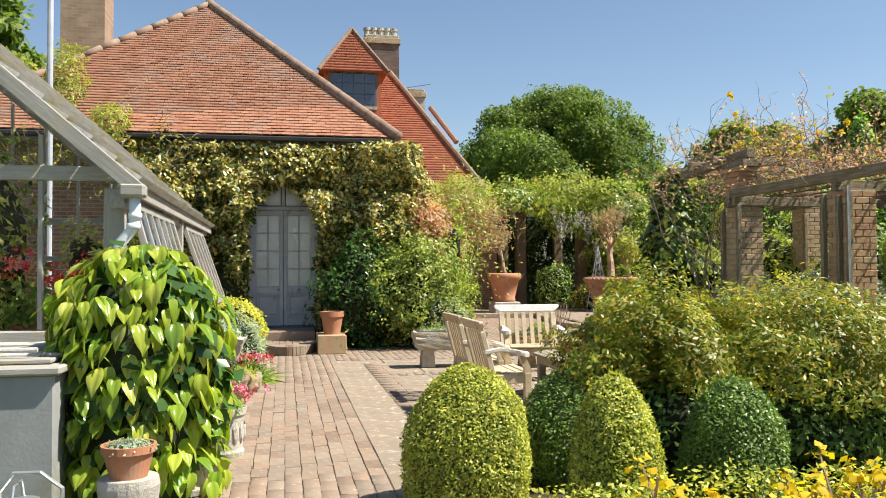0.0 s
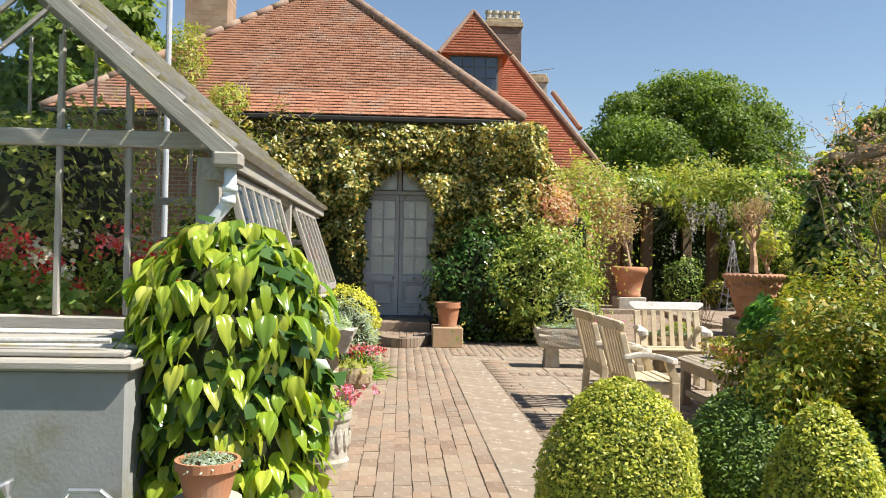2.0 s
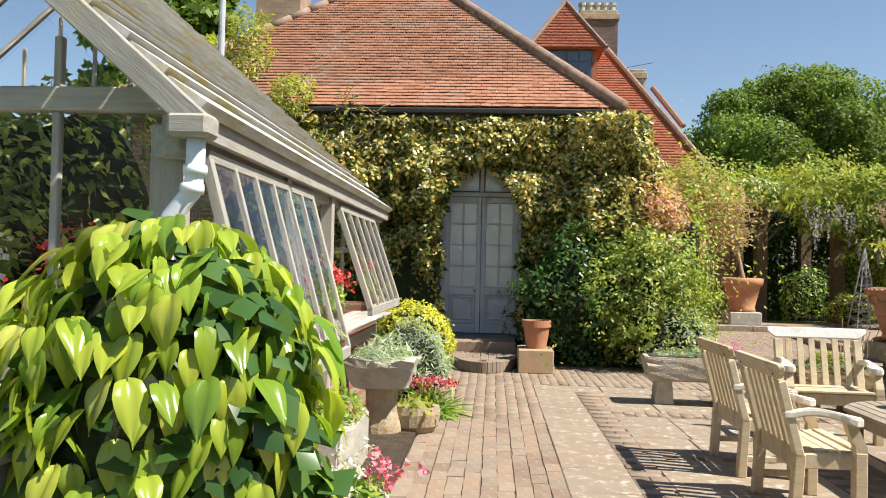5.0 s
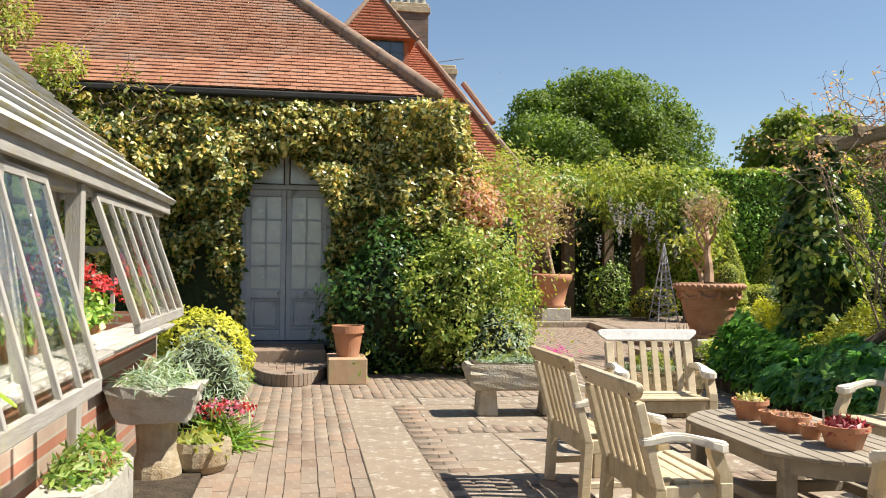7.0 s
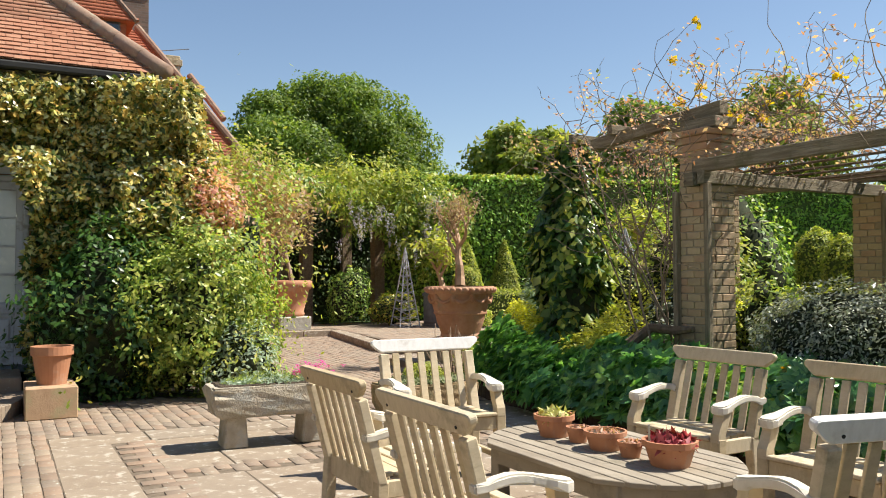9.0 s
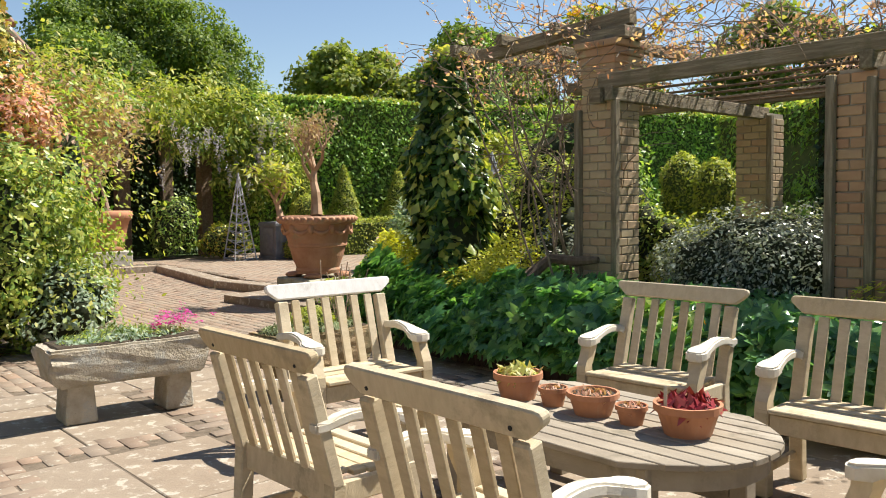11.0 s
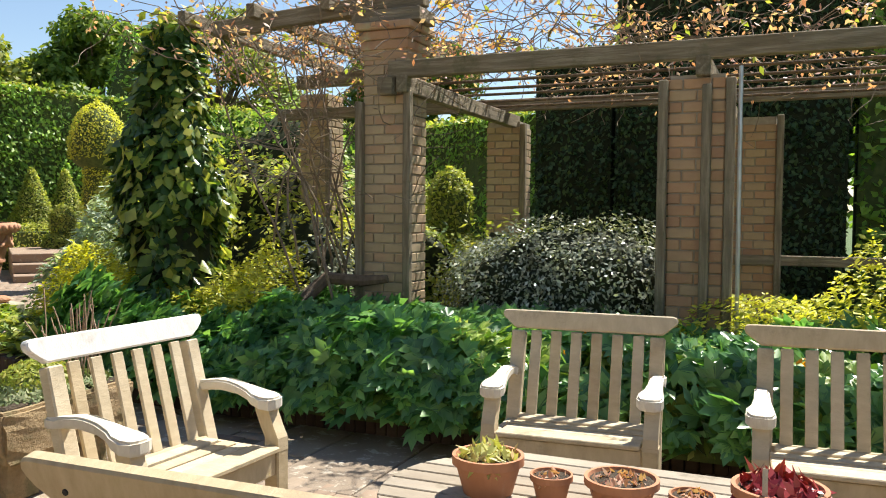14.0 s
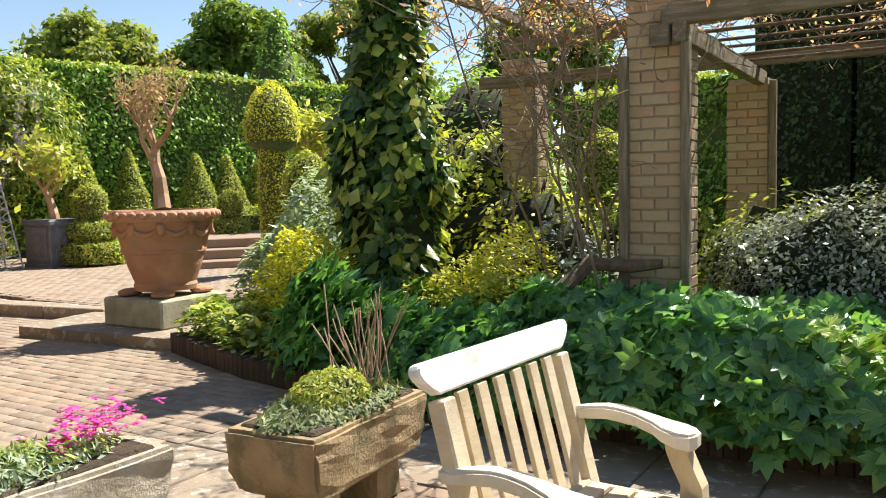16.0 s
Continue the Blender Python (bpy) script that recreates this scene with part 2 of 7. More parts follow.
M_GRASS = surface("lawn", [(0.035, 0.075, 0.012), (0.08, 0.13, 0.03)], 8, 0.9, 0.6, 0.03, stains=(0.1, 0.1, 0.04), stain_scale=0.2)
M_WOOD = surface("weathered_teak", [(0.400, 0.311, 0.184), (0.614, 0.510, 0.336)], 11, 0.75, 0.5, 0.005, ("object", 0.45, [(0.419, 0.311, 0.168), (0.632, 0.550, 0.409), (0.512, 0.397, 0.229)]), (0.307, 0.248, 0.160), 3.5, stretch=(2.5, 1, 1), fine=34)
M_BLEACHED = surface("bleached_teak", [(0.54, 0.48, 0.37), (0.74, 0.69, 0.59)], 11, 0.7, 0.5, 0.004, ("object", 0.3, [(0.5, 0.43, 0.31), (0.78, 0.74, 0.66)]), (0.42, 0.36, 0.27), 3.5, stretch=(2.5, 1, 1), fine=34)
# Bleached teak painted whiter still for the sun on the end chairs' rails.
M_SUNLIT_RAIL = surface("sunlit_bleached_teak", [(0.68, 0.66, 0.62), (0.82, 0.8, 0.77)], 11, 0.6, 0.4, 0.004, None, (0.55, 0.51, 0.45), 5, stretch=(2.5, 1, 1), fine=34)
M_GREYWOOD = surface("grey_weathered_wood", [(0.27, 0.25, 0.22), (0.44, 0.42, 0.38)], 6, 0.85, 0.5, 0.006, ("object", 0.3, [(0.28, 0.26, 0.23), (0.42, 0.38, 0.32)]), (0.40, 0.36, 0.22), 2.2, stretch=(0.7, 7, 7), fine=25)
M_ROOFWOOD = surface("lichened_roof_board", [(0.397, 0.383, 0.356), (0.714, 0.700, 0.661)], 6, 0.85, 0.5, 0.006, ("object", 0.35, [(0.317, 0.306, 0.291), (0.661, 0.635, 0.582)]), (0.476, 0.423, 0.227), 2.6, stretch=(6, 0.5, 6), fine=25, cover=(0.5, 0.62))
M_POSTWOOD = surface("silvered_oak", [(0.132, 0.104, 0.066), (0.226, 0.184, 0.118), (0.396, 0.339, 0.245)], 5, 0.9, 0.8, 0.014, ("object", 0.25, [(0.170, 0.132, 0.080), (0.339, 0.283, 0.198)]), (0.122, 0.118, 0.057), 2.5, stretch=(0.6, 7, 7), fine=22)
M_PAINT = surface("blue_grey_paint", [(0.40, 0.41, 0.45), (0.53, 0.54, 0.57)], 5, 0.6, 0.4, 0.004, ("object", 0.25, [(0.38, 0.39, 0.43), (0.56, 0.57, 0.6)]), (0.30, 0.28, 0.26), 4, cover=(0.56, 0.68))
M_TERRA = surface("terracotta", [(0.377, 0.156, 0.074), (0.492, 0.238, 0.131)], 5, 0.8, 0.3, 0.004, ("object", 0.25, [(0.361, 0.139, 0.066), (0.492, 0.246, 0.139)]), (0.451, 0.295, 0.205), 3)
M_TERRA_OLD = surface("old_terracotta", [(0.361, 0.164, 0.086), (0.500, 0.275, 0.172)], 4, 0.85, 0.5, 0.01, None, (0.310, 0.250, 0.172), 2.5)
M_STONE = surface("old_stone", [(0.310, 0.253, 0.161), (0.517, 0.431, 0.299)], 6, 0.9, 0.7, 0.015, None, (0.276, 0.190, 0.098), 3.5, cover=(0.48, 0.66))
M_TROUGH = surface("pitted_pale_stone", [(0.34, 0.29, 0.205), (0.52, 0.46, 0.36)], 9, 0.95, 0.9, 0.02, None, (0.42, 0.40, 0.34), 6, cover=(0.5, 0.6))
M_BROWNSTONE = surface("mossy_brown_stone", [(0.26, 0.185, 0.095), (0.42, 0.31, 0.175)], 8, 0.95, 0.8, 0.02, None, (0.2, 0.17, 0.085), 5, cover=(0.5, 0.62))
M_TABLE = surface("grey_table_teak", [(0.21, 0.17, 0.12), (0.37, 0.315, 0.235)], 9, 0.75, 0.5, 0.005, ("object", 0.4, [(0.22, 0.18, 0.13), (0.38, 0.34, 0.28)]), (0.17, 0.145, 0.10), 4, stretch=(1, 0.4, 1), fine=34)
M_PALESTONE = surface("pale_stone", [(0.377, 0.353, 0.295), (0.525, 0.492, 0.426)], 7, 0.9, 0.7, 0.012, None, (0.295, 0.271, 0.197), 3)
# Render darkened to put the plant shadows on the cold frame into its colour.
M_RENDER = surface("darkened_old_render", [(0.258, 0.265, 0.258), (0.332, 0.338, 0.326)], 3, 0.9, 0.3, 0.006, None, (0.209, 0.203, 0.135), 1.3)
M_TILE = surface("clay_tile", [(0.285, 0.111, 0.057), (0.380, 0.180, 0.107)], 4, 0.85, 0.3, 0.006, ("object", 0.45, [(0.238, 0.098, 0.057), (0.365, 0.171, 0.098), (0.396, 0.214, 0.133)]), (0.261, 0.189, 0.142), 1.0)
M_TILES = surface("clay_tiles", [(0.285, 0.111, 0.057), (0.380, 0.180, 0.107)], 4, 0.85, 0.3, 0.006, ("island", 0.5, [(0.206, 0.086, 0.053), (0.365, 0.171, 0.098), (0.396, 0.214, 0.133), (0.317, 0.146, 0.089)]), (0.324, 0.243, 0.192), 1.1, cover=(0.5, 0.75))
M_REDTILES = surface("red_tiles", [(0.370, 0.101, 0.048), (0.458, 0.150, 0.075)], 4, 0.8, 0.3, 0.006, ("island", 0.35, [(0.334, 0.097, 0.048), (0.458, 0.158, 0.079)]), (0.299, 0.114, 0.070), 0.6)
M_RIDGE = surface("ridge_tile", [(0.211, 0.132, 0.088), (0.317, 0.211, 0.150)], 6, 0.9, 0.4, 0.01, ("object", 0.3, [(0.176, 0.114, 0.088), (0.352, 0.238, 0.176)]), (0.299, 0.282, 0.211), 3)
M_DARK = surface("dark_inside", [(0.02, 0.02, 0.02), (0.035, 0.033, 0.03)], 4, 0.9, 0)
M_LEAD = surface("lead_grey", [(0.10, 0.105, 0.115), (0.17, 0.175, 0.185)], 6, 0.6, 0.3, 0.004)
M_WHITE = surface("white_pvc", [(0.72, 0.76, 0.80), (0.8, 0.83, 0.86)], 3, 0.35, 0)
M_ZINC = surface("galvanised", [(0.45, 0.46, 0.47), (0.6, 0.61, 0.62)], 8, 0.4, 0.1, 0.002, metal=0.8)
M_IRON = surface("wire", [(0.323, 0.323, 0.339), (0.462, 0.462, 0.477)], 8, 0.5, 0)
M_BARK = surface("bark", [(0.12, 0.08, 0.05), (0.24, 0.17, 0.11)], 8, 0.9, 0.8, 0.02, stretch=(3, 3, 0.6))
M_TWIG = surface("pale_twig", [(0.26, 0.17, 0.11), (0.4, 0.29, 0.2)], 10, 0.8, 0.4)
M_TANWOOD = surface("smooth_tan_stem", [(0.34, 0.2, 0.11), (0.5, 0.33, 0.2)], 5, 0.7, 0.3)
# Brick darkened to hold the shadow of the overhanging leaves in its colour.
M_BED_BRICK_SHADED = surface("shaded_edging_brick", [(0.043, 0.025, 0.017), (0.079, 0.050, 0.033)], 8, 0.9, 0.5, 0.01, ("object", 0.5, [(0.046, 0.026, 0.018), (0.092, 0.063, 0.040)]), (0.030, 0.030, 0.015), 2)
M_POST_BRICK = surface("pergola_brick", [(0.335, 0.248, 0.146), (0.495, 0.386, 0.241)], 9, 0.85, 0.5, 0.006, ("object", 0.5, [(0.291, 0.212, 0.124), (0.495, 0.393, 0.241), (0.466, 0.262, 0.153), (0.451, 0.364, 0.218)]), (0.364, 0.320, 0.175), 3, cover=(0.5, 0.66))
M_POST_RED = surface("pergola_red_brick", [(0.336, 0.188, 0.101), (0.493, 0.314, 0.179)], 9, 0.85, 0.5, 0.006, ("object", 0.5, [(0.291, 0.150, 0.084), (0.493, 0.301, 0.168), (0.448, 0.376, 0.224), (0.381, 0.213, 0.123)]), (0.403, 0.389, 0.224), 3, cover=(0.52, 0.68))
M_MORTAR = surface("lime_mortar", [(0.307, 0.262, 0.198), (0.415, 0.361, 0.279)], 25, 0.95, 0.5)
M_GLASS = glassy("clear_glass", (0.97, 0.985, 0.985))
# Opaque pale grey panes with lighter blotches.
M_PANE = surface("pale_pane", [(0.50, 0.53, 0.55), (0.64, 0.66, 0.66)], 3, 0.12, 0, stains=(0.74, 0.74, 0.71), stain_scale=7, spec=0.8)
M_DARKPANE = surface("dark_pane", [(0.03, 0.04, 0.055), (0.06, 0.075, 0.1)], 2, 0.06, 0, spec=1.0)

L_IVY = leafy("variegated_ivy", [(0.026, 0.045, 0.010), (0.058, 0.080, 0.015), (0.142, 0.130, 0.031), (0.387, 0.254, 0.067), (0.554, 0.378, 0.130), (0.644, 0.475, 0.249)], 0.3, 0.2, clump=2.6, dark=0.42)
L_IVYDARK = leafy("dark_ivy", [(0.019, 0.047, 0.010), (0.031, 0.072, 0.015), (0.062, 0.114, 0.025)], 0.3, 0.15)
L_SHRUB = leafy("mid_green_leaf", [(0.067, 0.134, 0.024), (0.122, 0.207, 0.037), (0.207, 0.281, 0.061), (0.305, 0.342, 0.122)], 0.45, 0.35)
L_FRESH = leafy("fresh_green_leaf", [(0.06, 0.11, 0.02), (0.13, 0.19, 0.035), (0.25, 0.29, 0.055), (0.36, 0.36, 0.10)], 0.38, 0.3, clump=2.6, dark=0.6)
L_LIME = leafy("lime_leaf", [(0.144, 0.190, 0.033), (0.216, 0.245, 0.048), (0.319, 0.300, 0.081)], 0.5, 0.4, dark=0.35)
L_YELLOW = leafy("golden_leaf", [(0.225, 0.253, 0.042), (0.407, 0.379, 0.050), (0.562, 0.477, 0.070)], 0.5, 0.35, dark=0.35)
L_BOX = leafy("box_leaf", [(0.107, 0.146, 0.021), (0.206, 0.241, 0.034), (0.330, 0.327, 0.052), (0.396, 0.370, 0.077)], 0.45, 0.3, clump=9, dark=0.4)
# Box leaf for shaded places: the shade is put into a darker green.
L_BOXSHADE = leafy("shaded_box_leaf", [(0.05, 0.10, 0.018), (0.09, 0.15, 0.027), (0.15, 0.20, 0.04)], 0.4, 0.2, clump=6)
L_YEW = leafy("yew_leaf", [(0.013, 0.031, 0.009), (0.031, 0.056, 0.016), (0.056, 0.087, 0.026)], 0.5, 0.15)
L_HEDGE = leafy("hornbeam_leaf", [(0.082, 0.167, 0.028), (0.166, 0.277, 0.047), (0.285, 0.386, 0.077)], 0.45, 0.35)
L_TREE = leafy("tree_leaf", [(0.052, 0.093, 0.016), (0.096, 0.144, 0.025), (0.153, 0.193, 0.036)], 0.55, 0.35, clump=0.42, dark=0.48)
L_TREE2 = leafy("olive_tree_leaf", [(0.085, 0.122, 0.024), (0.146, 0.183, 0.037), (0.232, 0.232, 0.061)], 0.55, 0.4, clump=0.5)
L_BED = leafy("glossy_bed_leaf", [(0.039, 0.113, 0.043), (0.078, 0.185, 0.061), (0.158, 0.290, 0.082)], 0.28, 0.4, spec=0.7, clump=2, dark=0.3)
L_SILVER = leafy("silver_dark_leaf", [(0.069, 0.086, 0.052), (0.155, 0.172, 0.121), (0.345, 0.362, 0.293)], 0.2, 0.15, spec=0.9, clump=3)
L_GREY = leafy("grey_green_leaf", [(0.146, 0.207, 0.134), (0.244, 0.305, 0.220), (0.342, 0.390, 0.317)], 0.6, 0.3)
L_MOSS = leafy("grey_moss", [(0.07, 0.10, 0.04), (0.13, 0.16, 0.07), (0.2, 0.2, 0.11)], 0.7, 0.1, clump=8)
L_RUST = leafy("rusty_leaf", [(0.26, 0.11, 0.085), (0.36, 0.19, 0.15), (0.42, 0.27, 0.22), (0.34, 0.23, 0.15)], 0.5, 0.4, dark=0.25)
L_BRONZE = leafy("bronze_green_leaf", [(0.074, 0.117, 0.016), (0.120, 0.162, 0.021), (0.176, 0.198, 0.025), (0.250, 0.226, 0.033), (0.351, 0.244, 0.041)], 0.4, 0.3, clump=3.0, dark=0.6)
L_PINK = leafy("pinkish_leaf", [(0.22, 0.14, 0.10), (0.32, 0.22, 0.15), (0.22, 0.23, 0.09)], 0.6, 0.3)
F_RED = leafy("red_petal", [(0.6, 0.03, 0.03), (0.75, 0.06, 0.06), (0.7, 0.1, 0.16)], 0.6, 0.35, dark=0.15)
F_PINK = leafy("pink_petal", [(0.6, 0.1, 0.2), (0.75, 0.2, 0.34), (0.8, 0.4, 0.5)], 0.6, 0.35, dark=0.1)
F_MAGENTA = leafy("magenta_petal", [(0.6, 0.05, 0.4), (0.75, 0.12, 0.5)], 0.6, 0.35, dark=0.1)
F_WHITE = leafy("white_petal", [(0.7, 0.7, 0.68), (0.8, 0.78, 0.8)], 0.6, 0.35, dark=0.1)
F_YELLOW = leafy("yellow_petal", [(0.75, 0.5, 0.01), (0.85, 0.62, 0.03)], 0.6, 0.35, dark=0.1)
F_ORANGE = leafy("orange_petal", [(0.8, 0.28, 0.01), (0.85, 0.4, 0.02)], 0.6, 0.35, dark=0.1)
F_LILAC = leafy("lilac_petal", [(0.42, 0.38, 0.55), (0.58, 0.54, 0.66)], 0.6, 0.35, dark=0.2)

# ---- ground ----
bm = bmesh.new()
bmesh.ops.create_grid(bm, x_segments=60, y_segments=60, size=900, matrix=Matrix.Translation((0, 0, -0.09)))
tagged(part("ground", bm, M_GRASS), "rough lawn and garden earth reaching the horizon", "ground", kind="structure")
terrace = tagged(part("pavement", solo(-1.4, 5.1, -4.0, 14.6, -0.08, -0.008), M_JOINT), "brick and stone garden terrace with sandy joints", "paving", kind="structure")
court = tagged(part("pavement_court", solo(2.6, 7.3, 11.62, 24.0, -0.084, -0.010), M_JOINT), "sunlit brick courtyard with sandy joints", "paving", kind="structure")
bm = bmesh.new()
slab_of(bm, [(6.46, 15.1), (16, 14.6), (18, 24.0), (4.6, 24.2), (4.6, 22.2), (7.05, 22.15)], -0.07, 0.134)
upper = tagged(part("pavement_upper", bm, M_JOINT), "raised brick terrace behind a stone kerb", "paving", kind="structure")
bed_r = tagged(part("ground_bed", slab_of(bmesh.new(), [(5.12, 1.0), (9.9, 1.0), (10.4, 14.5), (6.0, 13.9), (5.68, 13.75), (5.2, 12.4), (5.05, 11.6), (5.02, 9.0)], -0.06, 0.135), M_EARTH), "dark earth of the raised flower bed", "flower bed", kind="structure")
bed_f = tagged(part("ground_front_bed", slab_of(bmesh.new(), [(0.98, -3.0), (6.0, -3.0), (6.0, 4.6), (1.25, 4.6), (0.98, 3.0)], -0.05, 0.03), M_EARTH), "earth of the clipped front flower bed", "flower bed", kind="structure")
bed_l = tagged(part("ground_side_bed", slab_of(bmesh.new(), [(-1.3, 4.5), (-0.62, 4.5), (-0.6, 12.2), (-1.0, 14.5), (-1.3, 14.5)], -0.05, 0.03), M_EARTH), "narrow earth border along the greenhouse", "flower bed", kind="structure")


# ---- house: wall, roof, chimneys ----
def wall_box(name, x0, x1, y0, y1, z0, z1, mat, label):
    return tagged(part(name, solo(x0, x1, y0, y1, z0, z1), mat), label, "wall", kind="structure")


def brick_texture(name, c1, c2, mortar, size=1.0):
    m, nt, b = material(name, 0.85)
    tc = nt.nodes.new("ShaderNodeTexCoord")
    mp = nt.nodes.new("ShaderNodeMapping")
    mp.inputs["Rotation"].default_value = (radians(90), 0, 0)
    br = nt.nodes.new("ShaderNodeTexBrick")
    br.inputs["Scale"].default_value = 1.0
    br.inputs["Brick Width"].default_value, br.inputs["Row Height"].default_value, br.inputs["Mortar Size"].default_value = 0.225 * size, 0.075 * size, 0.008
    br.inputs["Color1"].default_value, br.inputs["Color2"].default_value, br.inputs["Mortar"].default_value = (*c1, 1), (*c2, 1), (*mortar, 1)
    nt.links.new(tc.outputs["Object"], mp.inputs[0])
    nt.links.new(mp.outputs[0], br.inputs["Vector"])
    col = mixed(nt, 0.5, br.outputs["Color"], ramp_of(nt, noise_of(nt, 3.0), [(0.3, (0.5, 0.42, 0.36)), (0.7, (1, 1, 1))]), "MULTIPLY")
    nt.links.new(col, b.inputs["Base Color"])
    bumped(nt, b, br.outputs["Fac"], -0.5, 0.008)
    return m


M_WALLBRICK = brick_texture("house_brick", (0.34, 0.13, 0.08), (0.44, 0.2, 0.12), (0.42, 0.37, 0.3))
M_CHIMBRICK = brick_texture("chimney_brick", (0.36, 0.23, 0.14), (0.44, 0.31, 0.2), (0.36, 0.31, 0.25))
M_CHIMDARK = brick_texture("dark_chimney_brick", (0.13, 0.10, 0.08), (0.22, 0.15, 0.11), (0.18, 0.16, 0.14))
wall_box("wall_house_left", -6.0, -0.84, 14.92, 15.25, -0.05, 3.95, M_WALLBRICK, "red brick house wall under climbing ivy")
wall_box("wall_house_right", 0.44, 2.0, 14.92, 15.25, -0.05, 3.95, M_WALLBRICK, "red brick house wall under climbing ivy")
wall_box("wall_house_top", -0.84, 0.44, 14.92, 15.25, 3.12, 3.95, M_WALLBRICK, "red brick house wall above the doorway")
wall_box("wall_house_side", 1.75, 2.0, 15.25, 23.0, -0.05, 3.95, M_WALLBRICK, "red brick side wall of the house")
wall_box("wall_house_back", -6.0, 2.0, 23.0, 23.25, -0.05, 3.95, M_WALLBRICK, "red brick back wall of the house")
wall_box("wall_house_west", -6.0, -5.75, 15.25, 23.0, -0.05, 3.95, M_WALLBRICK, "red brick far side wall of the house")
tagged(part("floor_house", solo(-5.75, 1.75, 15.25, 23, 0.0, 0.3), M_DARK), "dark floor inside the house", "floor", kind="structure")
part("trim_gutter", solo(-6.3, 1.86, 14.2, 14.34, 3.74, 3.83, 0.02), M_DARK).name = "trim_gutter"
tagged(bpy.data.objects["trim_gutter"], "dark iron gutter along the eaves", "gutter", kind="structure")
tagged(part("trim_fascia", solo(-6.25, 1.8, 14.36, 14.9, 3.66, 3.76), M_POSTWOOD), "brown timber soffit board under the eaves", "soffit", kind="structure")

TILE_V = np.array([(0, 0, 0), (1, 0, 0), (1, 1, 0), (0, 1, 0), (0, 0, -1), (1, 0, -1)], dtype=float)
TILE_F = np.array([(0, 1, 2, 3), (4, 5, 1, 0)])


def lay_tiles(o, u, v, inside, wide, tall, tw, gauge, thick, seed):
    """Overlapping plain tiles on a slope: for each tile its six corners."""
    g = np.random.default_rng(seed)
    o, u, v = np.array(o, float), np.array(u, float), np.array(v, float)
    u, v = u / np.linalg.norm(u), v / np.linalg.norm(v)
    n = np.cross(u, v)
    tiles = []
    for r in range(int(tall / gauge) + 1):
        for c in range(-1, int(wide / tw) + 2):
            a, b = (c + 0.5 * (r % 2)) * tw, r * gauge
            if not inside(a + tw / 2, b + gauge / 2):
                continue
            lift = thick * 1.9 + g.normal() * 0.003
            skew = g.normal() * 0.004
            lo = o + u * (a + 0.003) + v * b + n * lift
            lo2 = o + u * (a + tw - 0.003) + v * (b + skew) + n * (lift + g.normal() * 0.002)
            hi = o + u * (a + 0.003) + v * (b + gauge * 1.12) + n * thick * 0.4
            hi2 = o + u * (a + tw - 0.003) + v * (b + gauge * 1.12) + n * thick * 0.4
            tiles.append((lo, lo2, hi2, hi, lo - n * thick, lo2 - n * thick))
    return np.array(tiles)


def tile_mesh(name, tiles, mat, parent, label=""):
    base = np.arange(len(tiles))[:, None] * 6
    f = np.concatenate([base + [0, 1, 2, 3], base + [4, 5, 1, 0]], axis=1).reshape(-1, 4)
    return fast(name, tiles.reshape(-1, 3), f, mat, parent, label)


# front wing: a hipped roof
EX0, EX1, EY, EZ, AX, AY, AZ = -6.35, 1.88, 14.28, 3.86, -1.85, 18.3, 7.45
roof = thing("house_roof", 0, 0, 0, "weathered red clay tile hipped roof of the house", "roof")
bm = bmesh.new()
a, b, c = bm.verts.new((EX0, EY, EZ)), bm.verts.new((EX1, EY, EZ)), bm.verts.new((AX, AY, AZ))
d, e, f = bm.verts.new((EX0, 23.4, EZ)), bm.verts.new((EX1, 23.4, EZ)), bm.verts.new((AX, 21, AZ))
for fc in ((a, b, c), (b, e, f, c), (e, d, f), (d, a, c, f), (d, e, b, a)):
    bm.faces.new(fc)
part("roof_deck", bm, M_TILE, roof)
slope_v = np.array((0, AY - EY, AZ - EZ))
slope_len = float(np.linalg.norm(slope_v))
wing = EX1 - EX0


def in_front(p, q):
    k = 1 - q / slope_len
    left, right = (AX - EX0) * (1 - k), wing - (EX1 - AX) * (1 - k)
    return 0 <= q <= slope_len and left - 0.05 <= p <= right + 0.05


front_tiles = lay_tiles((EX0, EY, EZ), (1, 0, 0), slope_v, in_front, wing, slope_len, 0.165, 0.1, 0.011, 3)
mids = front_tiles.mean(axis=1)
near = np.argsort(mids[:, 2] * 10 - mids[:, 0])[:300]
rest = np.setdiff1d(np.arange(len(front_tiles)), near)
ROOF_NEAR = front_tiles[near]
tagged(tile_mesh("tiling", front_tiles[rest], M_TILES, roof, "mottled red clay tiles"), kind="stuff")


def hip_tiles(parent, p0, p1, r=0.1, step=0.42, mat=None, name="hip_tile"):
    p0, p1 = Vector(p0), Vector(p1)
    d = (p1 - p0)
    count = max(1, int(d.length / step))
    for i in range(count):
        a, b = p0 + d * (i / count), p0 + d * ((i + 1.06) / count)
        bm = tube(bmesh.new(), [a, a.lerp(b, 0.5), b], [r * 1.03, r, r * 0.97], 10)
        part(name, bm, mat or M_RIDGE, parent, smooth=True)


hip_tiles(roof, (EX1 + 0.04, EY - 0.04, EZ + 0.02), (AX, AY, AZ + 0.03))
hip_tiles(roof, (EX0, EY, EZ), (AX, AY, AZ + 0.03), r=0.075)
hip_tiles(roof, (AX, AY, AZ + 0.05), (AX, 21, AZ + 0.05))

# rear house: a tall red roof with a dormer
rear = thing("rear_house", 0, 0, 0, "tall red tiled house behind the front wing", "house")
RO = (-2.0, 25.14, 3.0)
RV = np.array((0, 3.2, 4.45))
